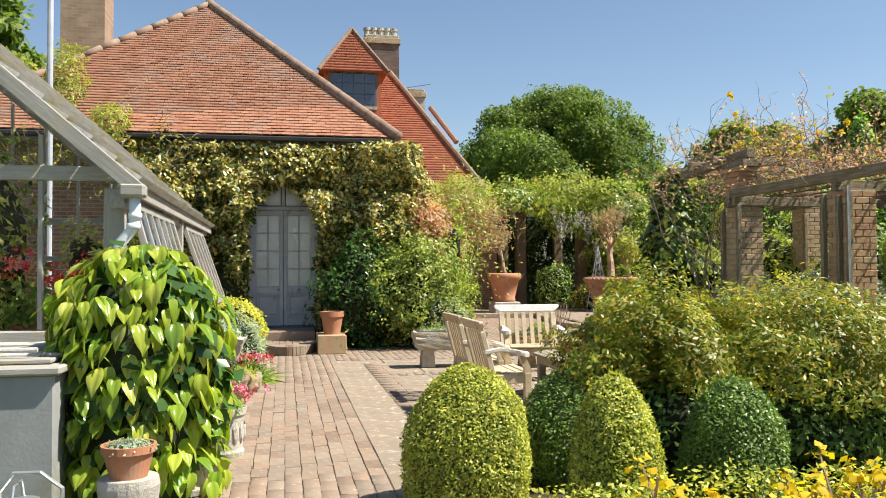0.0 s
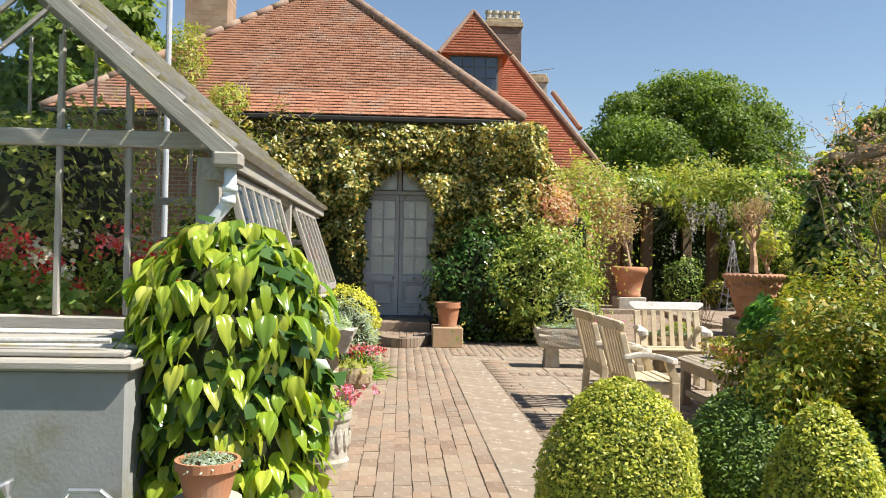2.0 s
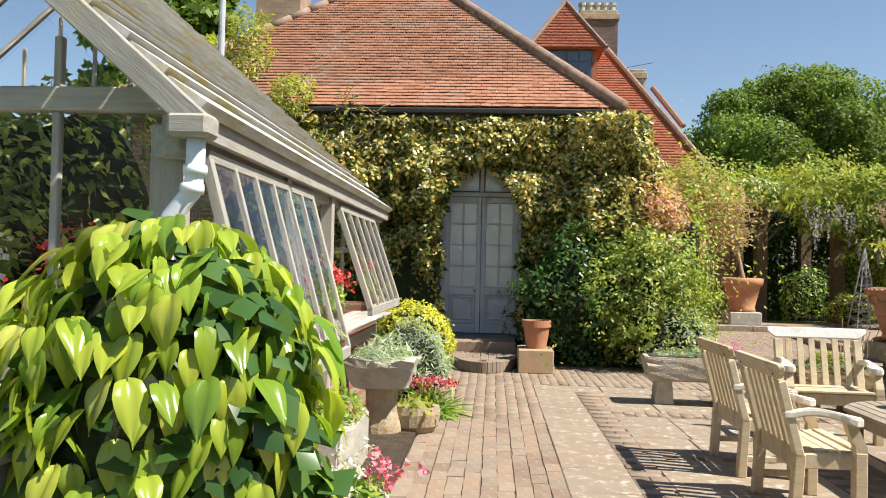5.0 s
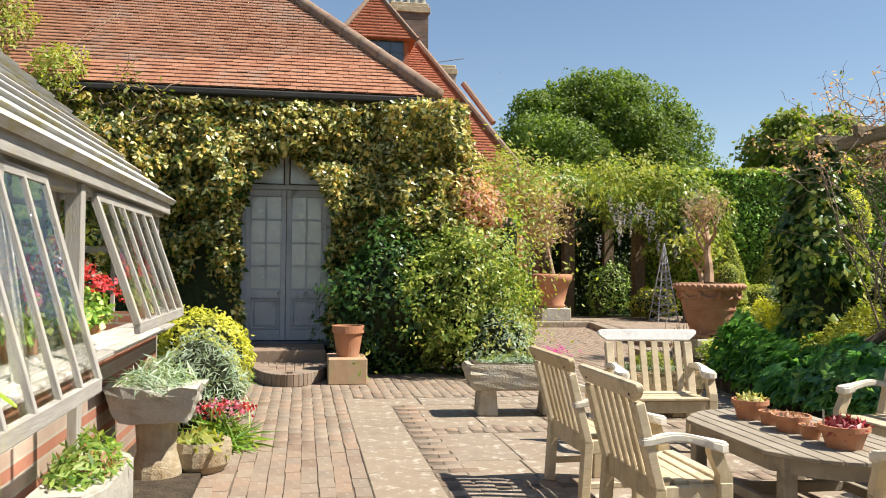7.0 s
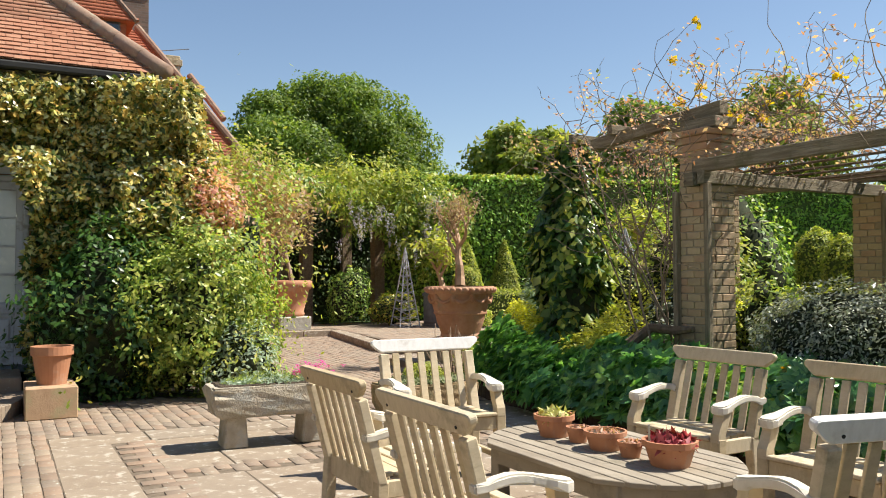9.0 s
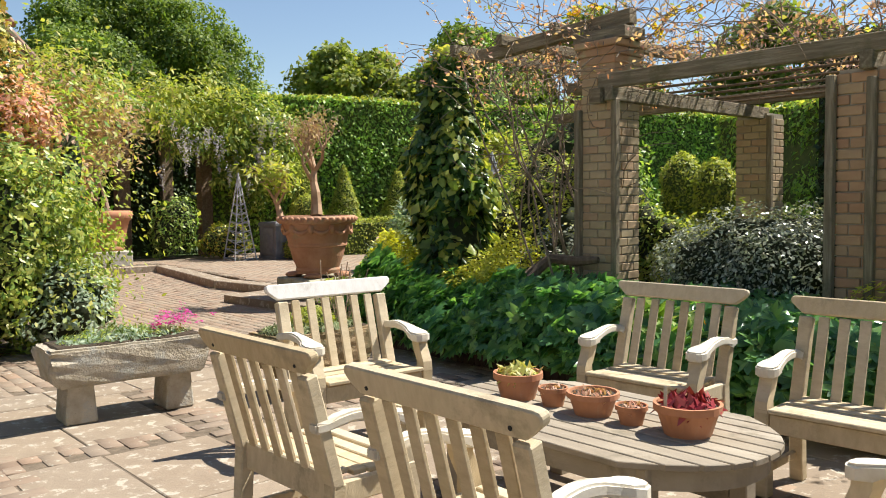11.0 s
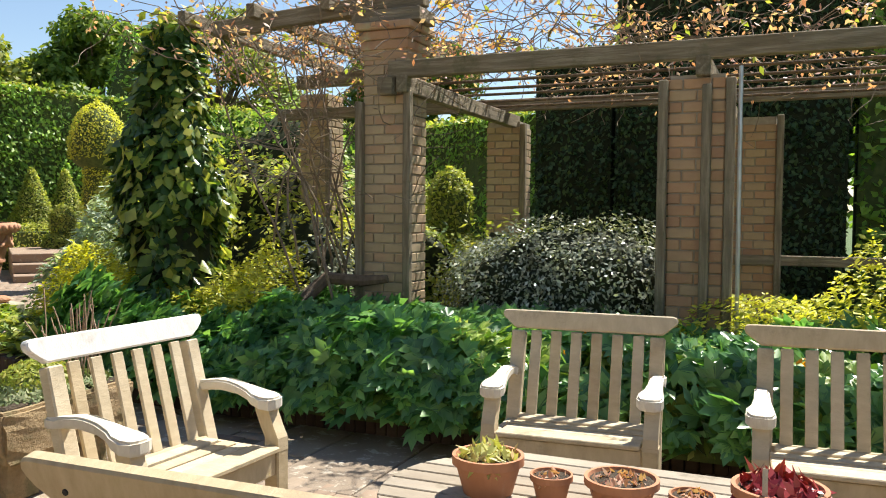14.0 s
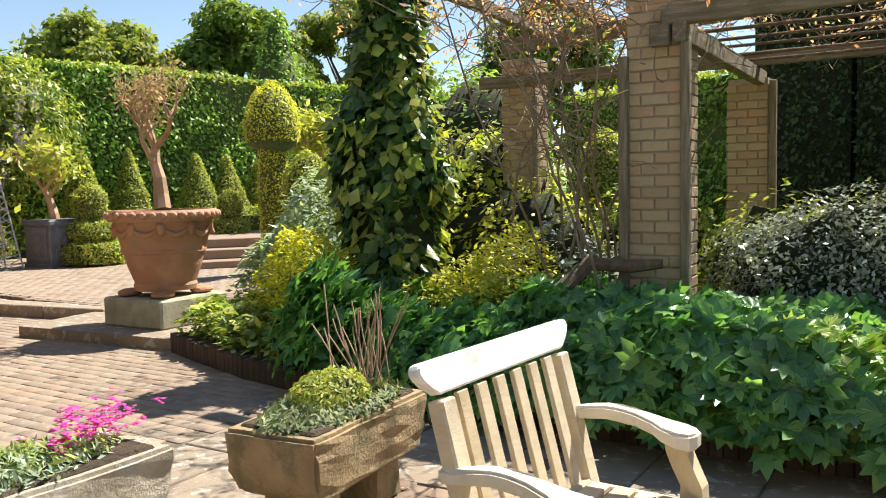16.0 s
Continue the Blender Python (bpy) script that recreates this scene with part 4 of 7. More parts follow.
# ---- garden chairs and table ----
def make_chair(rail_mat):
    c = thing("garden_chair", 0, 0, 0, "weathered teak garden armchair with a slatted back", "chair", "armchairs round the low table")
    # top rail with swept horns
    bm = bmesh.new()
    prof = [(-0.412, 0.075), (-0.408, 0.094), (-0.39, 0.1), (0.39, 0.1), (0.408, 0.094), (0.412, 0.075), (0.4, 0.055), (0.372, 0.045), (0.345, 0.012), (-0.345, 0.012), (-0.372, 0.045), (-0.4, 0.055)]
    slab_of(bm, prof, -0.019, 0.019)
    bmesh.ops.bevel(bm, geom=bm.edges[:], offset=0.006, segments=1, affect="EDGES")
    rail = part("top_rail", bm, rail_mat, c)
    tilt = 14
    rail.matrix_basis = Matrix.Translation((0, -0.088, 0.8)) @ Matrix.Rotation(radians(90 + tilt), 4, "X") @ Matrix.Rotation(math.pi, 4, "Y")
    for x in (-0.3, 0.3):
        part("peg", lathe(bmesh.new(), [(0.007, 0), (0.007, 0.004)], 8), M_DARK, rail).matrix_basis = pose(x, 0.04, -0.022)
    for s in (-1, 1):
        beam(c, (s * 0.325, 0.025, 0.38), (s * 0.325, -0.085, 0.8), 0.065, 0.05, M_WOOD, "back_post", (0, 1, 0))
        beam(c, (s * 0.325, 0.0, 0), (s * 0.325, 0.025, 0.4), 0.065, 0.06, M_WOOD, "back_leg", (0, 1, 0))
        beam(c, (s * 0.345, 0.345, 0), (s * 0.345, 0.345, 0.42), 0.068, 0.068, M_WOOD, "front_leg", (0, 1, 0))
        bm = bmesh.new()
        slab_of(bm, [(0.31, 0.4), (0.38, 0.4), (0.376, 0.45), (0.352, 0.5), (0.333, 0.545), (0.33, 0.6), (0.262, 0.6), (0.268, 0.55), (0.288, 0.5), (0.313, 0.45)], -0.03, 0.03)
        sup = part("arm_support", bm, M_WOOD, c)
        sup.matrix_basis = Matrix.Translation((s * 0.345, 0, 0)) @ Matrix(((0, 0, 1, 0), (1, 0, 0, 0), (0, 1, 0, 0), (0, 0, 0, 1)))
        # curved arm with a rounded hand end
        bm = bmesh.new()
        outline = [(-0.028, -0.05), (0.026, -0.05), (0.027, 0.1), (0.03, 0.2), (0.04, 0.255), (0.058, 0.29), (0.062, 0.335), (0.048, 0.372), (0.02, 0.386), (-0.018, 0.385), (-0.043, 0.37), (-0.05, 0.335), (-0.044, 0.29), (-0.033, 0.22), (-0.029, 0.1)]
        slab_of(bm, outline, -0.02, 0.02)
        bmesh.ops.subdivide_edges(bm, edges=[e for e in bm.edges if abs(e.verts[0].co.y - e.verts[1].co.y) > 0.06], cuts=2)
        for v in bm.verts:
            v.co.z += 0.02 * math.sin(max(0, v.co.y) * 13) - (0.01 if v.co.y > 0.3 and v.co.z < 0 else 0) - (0.006 if v.co.y > 0.3 else 0)
        bmesh.ops.bevel(bm, geom=[e for e in bm.edges if e.is_manifold and e.calc_face_angle(0) > 0.9], offset=0.008, segments=2, affect="EDGES")
        arm = part("arm", bm, M_BLEACHED, c)
        arm.location = (s * 0.34, -0.025, 0.615)
        beam(c, (s * 0.335, 0.03, 0.36), (s * 0.335, 0.33, 0.36), 0.03, 0.085, M_WOOD, "side_rail")
        beam(c, (s * 0.335, 0.03, 0.13), (s * 0.335, 0.32, 0.13), 0.03, 0.04, M_WOOD, "stretcher")
    for i in range(6):
        x = -0.24 + i * 0.096
        beam(c, (x, 0.022, 0.41), (x, -0.082, 0.805), 0.05, 0.016, M_WOOD, "back_slat", (0, 1, 0), 0.003)
    beam(c, (-0.3, 0.028, 0.365), (0.3, 0.028, 0.365), 0.03, 0.12, M_WOOD, "back_rail")
    beam(c, (-0.31, 0.355, 0.355), (0.31, 0.355, 0.355), 0.03, 0.09, M_WOOD, "front_rail")
    for i in range(5):
        y0 = 0.048 + i * 0.071
        z = 0.405 - 0.012 * math.sin(i / 4 * math.pi)
        x = 0.285 if i == 0 else 0.305
        part("seat_slat", solo(-x, x, y0, y0 + 0.062, z, z + 0.02, 0.004), M_WOOD, c)
    return c


SETS = ((1.715, 7.77, -89), (1.70, 6.72, -90), (4.18, 7.68, 93), (4.12, 6.57, 93))
chair = make_chair(M_WOOD)
chair.matrix_basis = pose(*SETS[0][:2], 0, 0, 0, SETS[0][2])
for x, y, r in SETS[1:]:
    copy_thing(chair, pose(x, y, 0, 0, 0, r))
# the two end chairs stand in full sun: bleaching and sunlight both go into the rail's colour
end_chair = make_chair(M_SUNLIT_RAIL)
tagged(end_chair, "sun-bleached teak garden armchair, its top rail coloured near white for full sun", "chair", "armchairs round the low table")
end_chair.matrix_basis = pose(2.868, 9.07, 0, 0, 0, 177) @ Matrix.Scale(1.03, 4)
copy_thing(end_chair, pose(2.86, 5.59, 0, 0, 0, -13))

table = thing("garden_table", 2.97, 7.26, 0, "low weathered oval slatted teak garden table", "table")


def table_half(x):
    return 0.8 if abs(x) < 0.08 else 0.8 - 0.34 * (abs(x) / 0.46) ** 2.4


for i in range(10):
    x0 = -0.46 + i * 0.092
    x1 = x0 + 0.081
    a0, a1 = table_half(x0), table_half(x1)
    bm = slab_of(bmesh.new(), [(x0, -a0), (x1, -a1), (x1, a1), (x0, a0)], 0.435, 0.46)
    bmesh.ops.bevel(bm, geom=bm.edges[:], offset=0.003, segments=1, affect="EDGES")
    part("table_slat", bm, M_TABLE, table)
rim = [(x * 0.96, (table_half(x) - 0.05)) for x in np.linspace(-0.44, 0.44, 15)] + [(x * 0.96, -(table_half(x) - 0.05)) for x in np.linspace(0.44, -0.44, 15)]
bm = bmesh.new()
n = len(rim)
rings = [[bm.verts.new((x * k, y * k, z)) for x, y in rim] for k, z in ((1.0, 0.35), (1.0, 0.433), (0.94, 0.433), (0.94, 0.35))]
for j in range(4):
    for i in range(n):
        bm.faces.new((rings[j][i], rings[j][(i + 1) % n], rings[(j + 1) % 4][(i + 1) % n], rings[(j + 1) % 4][i]))
bmesh.ops.recalc_face_normals(bm, faces=bm.faces)
part("apron", bm, M_TABLE, table)
for sx in (-1, 1):
    for sy in (-1, 1):
        part("leg", solo(sx * 0.35 - 0.04, sx * 0.35 + 0.04, sy * 0.5 - 0.04, sy * 0.5 + 0.04, 0, 0.434, 0.006), M_TABLE, table)
    part("stretcher", solo(sx * 0.35 - 0.02, sx * 0.35 + 0.02, -0.45, 0.45, 0.1, 0.16, 0.004), M_TABLE, table)
part("stretcher", solo(-0.32, 0.32, -0.03, 0.03, 0.1, 0.16, 0.004), M_TABLE, table)


def flower_pot(name, x, y, z, r, h, mat, label, category="flower pot", group="", rim=True, soil=True):
    t = thing(name, x, y, z, label, category, group)
    prof = [(r * 0.68, 0), (r * 0.9, h * 0.76), (r, h * 0.77), (r, h), (r * 0.9, h), (r * 0.84, h * 0.8), (r * 0.6, h * 0.3)]
    if not rim:
        prof = [(r * 0.75, 0), (r * 0.97, h * 0.9), (r, h), (r * 0.9, h), (r * 0.8, h * 0.5)]
    part("pot", lathe(bmesh.new(), prof, 28), mat, t, smooth=False)
    if soil:
        part("soil", lathe(bmesh.new(), [(r * 0.87, h * 0.78), (r * 0.86, h * 0.9), (r * 0.3, h * 0.92)], 20), M_EARTH, t)
    return t


def tuft(parent, name, count, spread, height, length, mat, seed, ratio=0.25, z0=0.0, spiky=1.0, up=0.6, squash=1.0):
    """Leaves that spring from the pot or ground: points within a dome."""
    g = np.random.default_rng(seed)
    a, r = g.uniform(0, 6.283, count), spread * np.sqrt(g.random(count))
    p = np.stack([r * np.cos(a), r * np.sin(a) * squash, z0 + height * g.random(count) * (1 - 0.7 * (r / spread) ** 2)], 1)
    n = unit(np.stack([np.cos(a), np.sin(a), np.full(count, up)], 1))
    v, f = leaf_arrays(p, n, length, ratio, -0.3 * spiky, 0.6, g=g)
    return fast(name, v, f, mat, parent)


p = flower_pot("succulent_pot", 2.95, 7.70, 0.46, 0.118, 0.125, M_TERRA, "terracotta pot of yellow-green succulents on the table", group="pots on the table")
tuft(p, "succulent_growth", 240, 0.095, 0.05, 0.05, leafy("pale_succulent", [(0.3, 0.3, 0.08), (0.42, 0.4, 0.16), (0.3, 0.2, 0.08)], 0.5, 0.2), 3, 0.35, 0.105)
p = flower_pot("small_pot", 2.96, 7.49, 0.46, 0.068, 0.085, M_TERRA, "small terracotta pot with reddish seedlings", group="pots on the table")
tuft(p, "seedling_growth", 70, 0.05, 0.01, 0.03, leafy("reddish_sprout", [(0.32, 0.14, 0.1), (0.42, 0.26, 0.16)], 0.5, 0.2), 4, 0.4, 0.07)
p = flower_pot("shallow_pot", 2.97, 7.27, 0.46, 0.115, 0.1, M_TERRA, "shallow terracotta pan with reddish succulents", group="pots on the table")
tuft(p, "seedling_growth", 200, 0.095, 0.015, 0.035, bpy.data.materials["reddish_sprout"], 5, 0.4, 0.08)
p = flower_pot("small_pot", 2.96, 7.06, 0.46, 0.068, 0.08, M_TERRA, "small terracotta pot of dull red seedlings", group="pots on the table")
tuft(p, "seedling_growth", 70, 0.05, 0.01, 0.035, bpy.data.materials["reddish_sprout"], 6, 0.4, 0.065)
p = flower_pot("red_succulent_pot", 3.0, 6.82, 0.46, 0.135, 0.125, M_TERRA, "terracotta pot with a crimson rosette succulent and a label", group="pots on the table")
tuft(p, "rosette", 260, 0.11, 0.03, 0.06, leafy("crimson_leaf", [(0.1, 0.008, 0.012), (0.17, 0.016, 0.02), (0.22, 0.05, 0.04)], 0.35, 0.0, dark=0.2), 7, 0.4, 0.11)
part("plant_label", solo(-0.1, -0.098, 0.03, 0.045, 0.08, 0.2), M_PALESTONE, p, "white plastic plant label")

# ---- pergola ----
perg = thing("pergola", 0, 0, 0, "brick-pillared garden pergola with silvered oak beams", "pergola")
BR = (0.215, 0.1025, 0.065)
_brick_mesh = {}


def pier(x, y, z1, w=0.36, name="pillar", seed=1, mat=None):
    """A brick pillar: a mortar core and courses of separate bricks."""
    core = part(name, solo(-w / 2 + 0.008, w / 2 - 0.008, -w / 2 + 0.008, w / 2 - 0.008, 0, z1), M_MORTAR, perg)
    core.location = (x, y, 0)
    g = random.Random(seed)
    for k in range(int(z1 / 0.075)):
        z0 = k * 0.075
        if z0 < 0.45:
            continue
        for side in range(4):
            odd = (k + side) % 2
            xs = [-w / 2, -w / 2 + w * 0.5, w / 2] if odd else [-w / 2, -w / 2 + w * 0.25, w / 2 - w * 0.25, w / 2]
            for a, b in zip(xs, xs[1:]):
                key = (round(b - a, 3), w, mat.name)
                if key not in _brick_mesh:
                    me = bpy.data.meshes.new("brick")
                    bm = solo(0.005, b - a - 0.005, -0.004, 0.03, 0.005, 0.07, 0.004)
                    bm.to_mesh(me)
                    bm.free()
                    me.materials.append(mat)
                    _brick_mesh[key] = me
                ob = new("brick", _brick_mesh[key])
                ob.parent = core
                ob.matrix_basis = Matrix.Rotation(side * math.pi / 2, 4, "Z") @ Matrix.Translation((a, -w / 2 - g.uniform(0, 0.005), z0))
    return core


PX, PX2 = 6.25, 8.62
PIERS = ((PX, 9.68, 2.72, M_POST_BRICK), (6.24, 7.40, 2.27, M_POST_RED), (8.8, 9.6, 2.3, M_POST_BRICK), (PX2, 7.14, 2.24, M_POST_RED), (8.8, 11.9, 2.7, M_POST_BRICK))
for i, (x, y, z, m) in enumerate(PIERS):
    pier(x, y, z, 0.36, seed=i, mat=m)
for k, wd in enumerate((0.38, 0.4, 0.42)):
    cr = part("corbel_course", solo(-wd / 2, wd / 2, -wd / 2, wd / 2, 0.004, 0.071, 0.005), M_POST_RED, perg)
    cr.location = (PX, 9.68, 2.51 + k * 0.075)
c = part("pillar_cap", solo(-0.235, 0.235, -0.235, 0.235, 0, 0.06, 0.01), M_POST_RED, perg)
c.location = (PX, 9.68, 2.735)
beam(perg, (PX - 0.02, 9.4, 2.85), (PX - 0.02, 9.98, 2.85), 0.3, 0.1, M_POSTWOOD, "bearer")
part("pillar", solo(PX - 0.15, PX + 0.15, 11.7, 12.0, 0, 2.7), M_POSTWOOD, perg)
# oak posts nailed to the pillars
for x, y, z in ((PX - 0.215, 9.875, 2.2), (PX - 0.205, 9.475, 2.27), (6.03, 7.61, 2.24), (6.03, 7.335, 2.2), (6.05, 7.19, 2.24), (8.6, 9.38, 2.27), (8.42, 6.93, 2.25), (8.42, 7.35, 2.2), (8.6, 11.69, 2.3)):
    beam(perg, (x, y, 0.1), (x, y, z), 0.06, 0.06, M_POSTWOOD, "oak_post", (0, 1, 0))
# long beams on cross beams, with thin rails along the top
beam(perg, (PX - 0.22, 9.62, 2.425), (PX - 0.2, 2.2, 2.43), 0.08, 0.125, M_POSTWOOD, "long_beam")
beam(perg, (PX2 - 0.25, 12.2, 2.44), (PX2 - 0.25, 2.2, 2.42), 0.08, 0.12, M_POSTWOOD, "long_beam")
beam(perg, (PX - 0.05, 9.4, 2.985), (PX - 0.05, 11.35, 2.89), 0.11, 0.13, M_POSTWOOD, "long_beam")
beam(perg, (PX2 - 0.3, 9.4, 2.86), (PX2 - 0.3, 11.9, 2.78), 0.12, 0.14, M_POSTWOOD, "long_beam")
for y in (9.50, 7.36, 5.0):
    beam(perg, (PX - 0.27, y, 2.315), (PX2 + 0.1, y, 2.3), 0.09, 0.125, M_POSTWOOD, "cross_beam")
beam(perg, (PX - 0.26, 9.56, 2.3), (PX - 0.26, 9.68, 2.3), 0.1, 0.13, M_POSTWOOD, "bracket")
for y in (11.6, 10.9, 10.2):
    beam(perg, (PX - 0.2, y, 2.99), (PX2 + 0.1, y, 2.95), 0.08, 0.11, M_POSTWOOD, "cross_beam")
rail_g = random.Random(31)
for i in range(5):
    x = PX + 0.3 + i * 0.4
    beam(perg, (x, 9.66 + rail_g.uniform(-0.05, 0.08), 2.395 + rail_g.uniform(-0.005, 0.01)), (x + rail_g.gauss(0, 0.02), 2.2, 2.395), 0.03, 0.022, M_BARK, "roof_rail")
beam(perg, (PX2 - 0.2, 7.3, 0.95), (PX2 - 0.2, 2.0, 0.95), 0.05, 0.09, M_POSTWOOD, "back_rail")
part("downpipe", tube(bmesh.new(), [(6.0, 7.12, 0.1), (6.0, 7.13, 2.3)], 0.014, 8), M_ZINC, perg, "thin galvanised pipe")
for y in (5.0, 2.6):
    beam(perg, (PX - 0.3, y, 0.05), (PX - 0.3, y, 2.34), 0.1, 0.1, M_POSTWOOD, "oak_post", (0, 1, 0))
    beam(perg, (PX2 - 0.25, y, 0.05), (PX2 - 0.25, y, 2.26), 0.1, 0.1, M_POSTWOOD, "oak_post", (0, 1, 0))


# ---- climbing rose on the pergola ----
def wander(g, p, d, steps, step, wild, rise):
    pts = [Vector(p)]
    d = Vector(d).normalized()
    for _ in range(steps):
        d = (d + Vector((g.gauss(0, wild), g.gauss(0, wild), g.gauss(0, wild) + rise))).normalized()
        pts.append(pts[-1] + d * step)
    return pts


M_ROSEWOOD = surface("rose_stem", [(0.16, 0.115, 0.075), (0.3, 0.23, 0.16)], 9, 0.8, 0.3)
rose = thing("climbing_rose", PX, 9.7, 0, "bare-stemmed climbing rose with rusty young leaves and yellow flowers", "climbing plant")
g = random.Random(11)
bm, tips = bmesh.new(), []
for i in range(420):
    y = g.uniform(-4.4, 2.8)
    x = g.uniform(0.1, 2.0) if i % 5 else g.uniform(-0.5, 0.1)
    z = (2.62 if y < -0.4 else 2.95) + g.uniform(-0.1, 0.15)
    if i % 3 == 0:
        y = g.gauss(0, 1.0)
    hump = math.exp(-(y + 0.2) ** 2 / 3.0)
    pts = wander(g, (x, y, z), (g.gauss(0, 1), g.gauss(0, 1), 0.1 + 0.4 * hump), g.randint(6, 12), 0.1, 0.36, -0.07 + 0.05 * hump)
    tube(bm, pts, [0.0055 * (1 - 0.7 * k / len(pts)) for k in range(len(pts))], 4)
    tips += pts[2:]
for i in range(16):
    x0, y0 = g.uniform(-0.35, 0.1), g.uniform(0.2, 0.8)
    pts = wander(g, (x0 + 0.1, y0, 0.1), (-0.05, 0.05, 1), 16, 0.18, 0.16, 0.13)
    tube(bm, pts, [0.013 * (1 - 0.6 * k / len(pts)) for k in range(len(pts))], 5)
    for q in pts[8:]:
        tips.append(q)
        if g.random() < 0.9:
            br = wander(g, q, (g.gauss(0, 1), g.gauss(0, 1), 0.3), 7, 0.1, 0.3, 0.0)
            tube(bm, br, 0.004, 4)
            tips += br[3:]
part("stem_mass", bm, M_ROSEWOOD, rose)
part("old_stem", tube(bmesh.new(), [(-0.9, 0.75, 0.25), (-0.62, 0.5, 0.66), (-0.4, 0.35, 0.86), (-0.32, 0.1, 0.84), (-0.28, -0.1, 0.86)], [0.06, 0.06, 0.05, 0.045, 0.03], 8), M_BARK, rose, "thick gnarled rose stem")
tp = np.array([t[:] for t in tips])
gn = np.random.default_rng(5)


def clusters(pts, per, spread, keep, g):
    pts = pts[g.random(len(pts)) < keep]
    p = np.repeat(pts, per, axis=0)
    return p + g.normal(size=p.shape) * spread


tp = tp[tp[:, 2] > 2.45]
p = np.concatenate([clusters(tp[tp[:, 0] < 0.3], 7, 0.045, 0.2, gn), clusters(tp[tp[:, 0] >= 0.3], 7, 0.06, 0.24, gn)])
v, f = leaf_arrays(p, gn.normal(size=p.shape) + (0, 0, 0.6), 0.052, 0.5, 0.3, g=gn)
fast("young_foliage", v, f, L_RUST, rose, "rusty orange young leaves")
p = clusters(tp, 4, 0.05, 0.03, gn)
v, f = leaf_arrays(p, gn.normal(size=p.shape) + (0, 0, 0.6), 0.07, 0.5, 0.3, g=gn)
fast("green_leaves", v, f, L_LIME, rose)
high = tp[(tp[:, 2] > 2.95) & (tp[:, 1] < 1.2) & (tp[:, 1] > -3) & (tp[:, 0] > -0.3)]
for i in gn.choice(len(high), 24, replace=False):
    c = high[i]
    q = c + gn.normal(size=(14, 3)) * 0.018
    v, f = leaf_arrays(q, unit(q - c) + (0, 0, 0.3), 0.06, 0.9, 0, g=gn)
    fast("rose_flower", v, f, F_YELLOW, rose, "small yellow rose flower")

# ---- urns and planters ----
def gnarled_tree(t, z0, h, spread, seed, leaf_mat, leaf_n, leaf, mat=None, stem=0.07, twigs=True, clump=0.09, levels=3, kids=4):
    """A short pot-grown tree: a twisted stem, forking limbs and tufts of leaves at the tips."""
    g = random.Random(seed)
    bm, ends = bmesh.new(), []

    def grow(p, d, length, r, level):
        steps = 4
        pts, rad = [Vector(p)], [r]
        dd = Vector(d).normalized()
        for k in range(steps):
            dd = (dd + Vector((g.gauss(0, 0.22), g.gauss(0, 0.22), 0.06))).normalized()
            pts.append(pts[-1] + dd * length / steps)
            rad.append(r * (1 - 0.5 * (k + 1) / steps))
        tube(bm, pts, rad, 7 if level < 2 else 5)
        if level >= levels:
            ends.extend(pts[1:])
            return
        for k in range(kids if level else kids + 1):
            a = g.uniform(0, 6.28)
            out = spread * g.uniform(0.5, 1.1)
            grow(pts[-1 if k else -2], (math.cos(a) * out, math.sin(a) * out, g.uniform(0.55, 1.0)), length * g.uniform(0.55, 0.8), rad[-1] * 0.8, level + 1)

    grow((0, 0, z0), (0, 0, 1), h * 0.36, stem, 0)
    part("branching_stem", bm, mat or M_TANWOOD, t)
    e = np.array([q[:] for q in ends])
    gg = np.random.default_rng(seed)
    p = e[gg.integers(0, len(e), leaf_n)] + gg.normal(size=(leaf_n, 3)) * clump
    v, f = leaf_arrays(p, gg.normal(size=p.shape) + (0, 0, 0.8), leaf, 0.35, 0.2, g=gg)
    fast("leaves", v, f, leaf_mat, t)


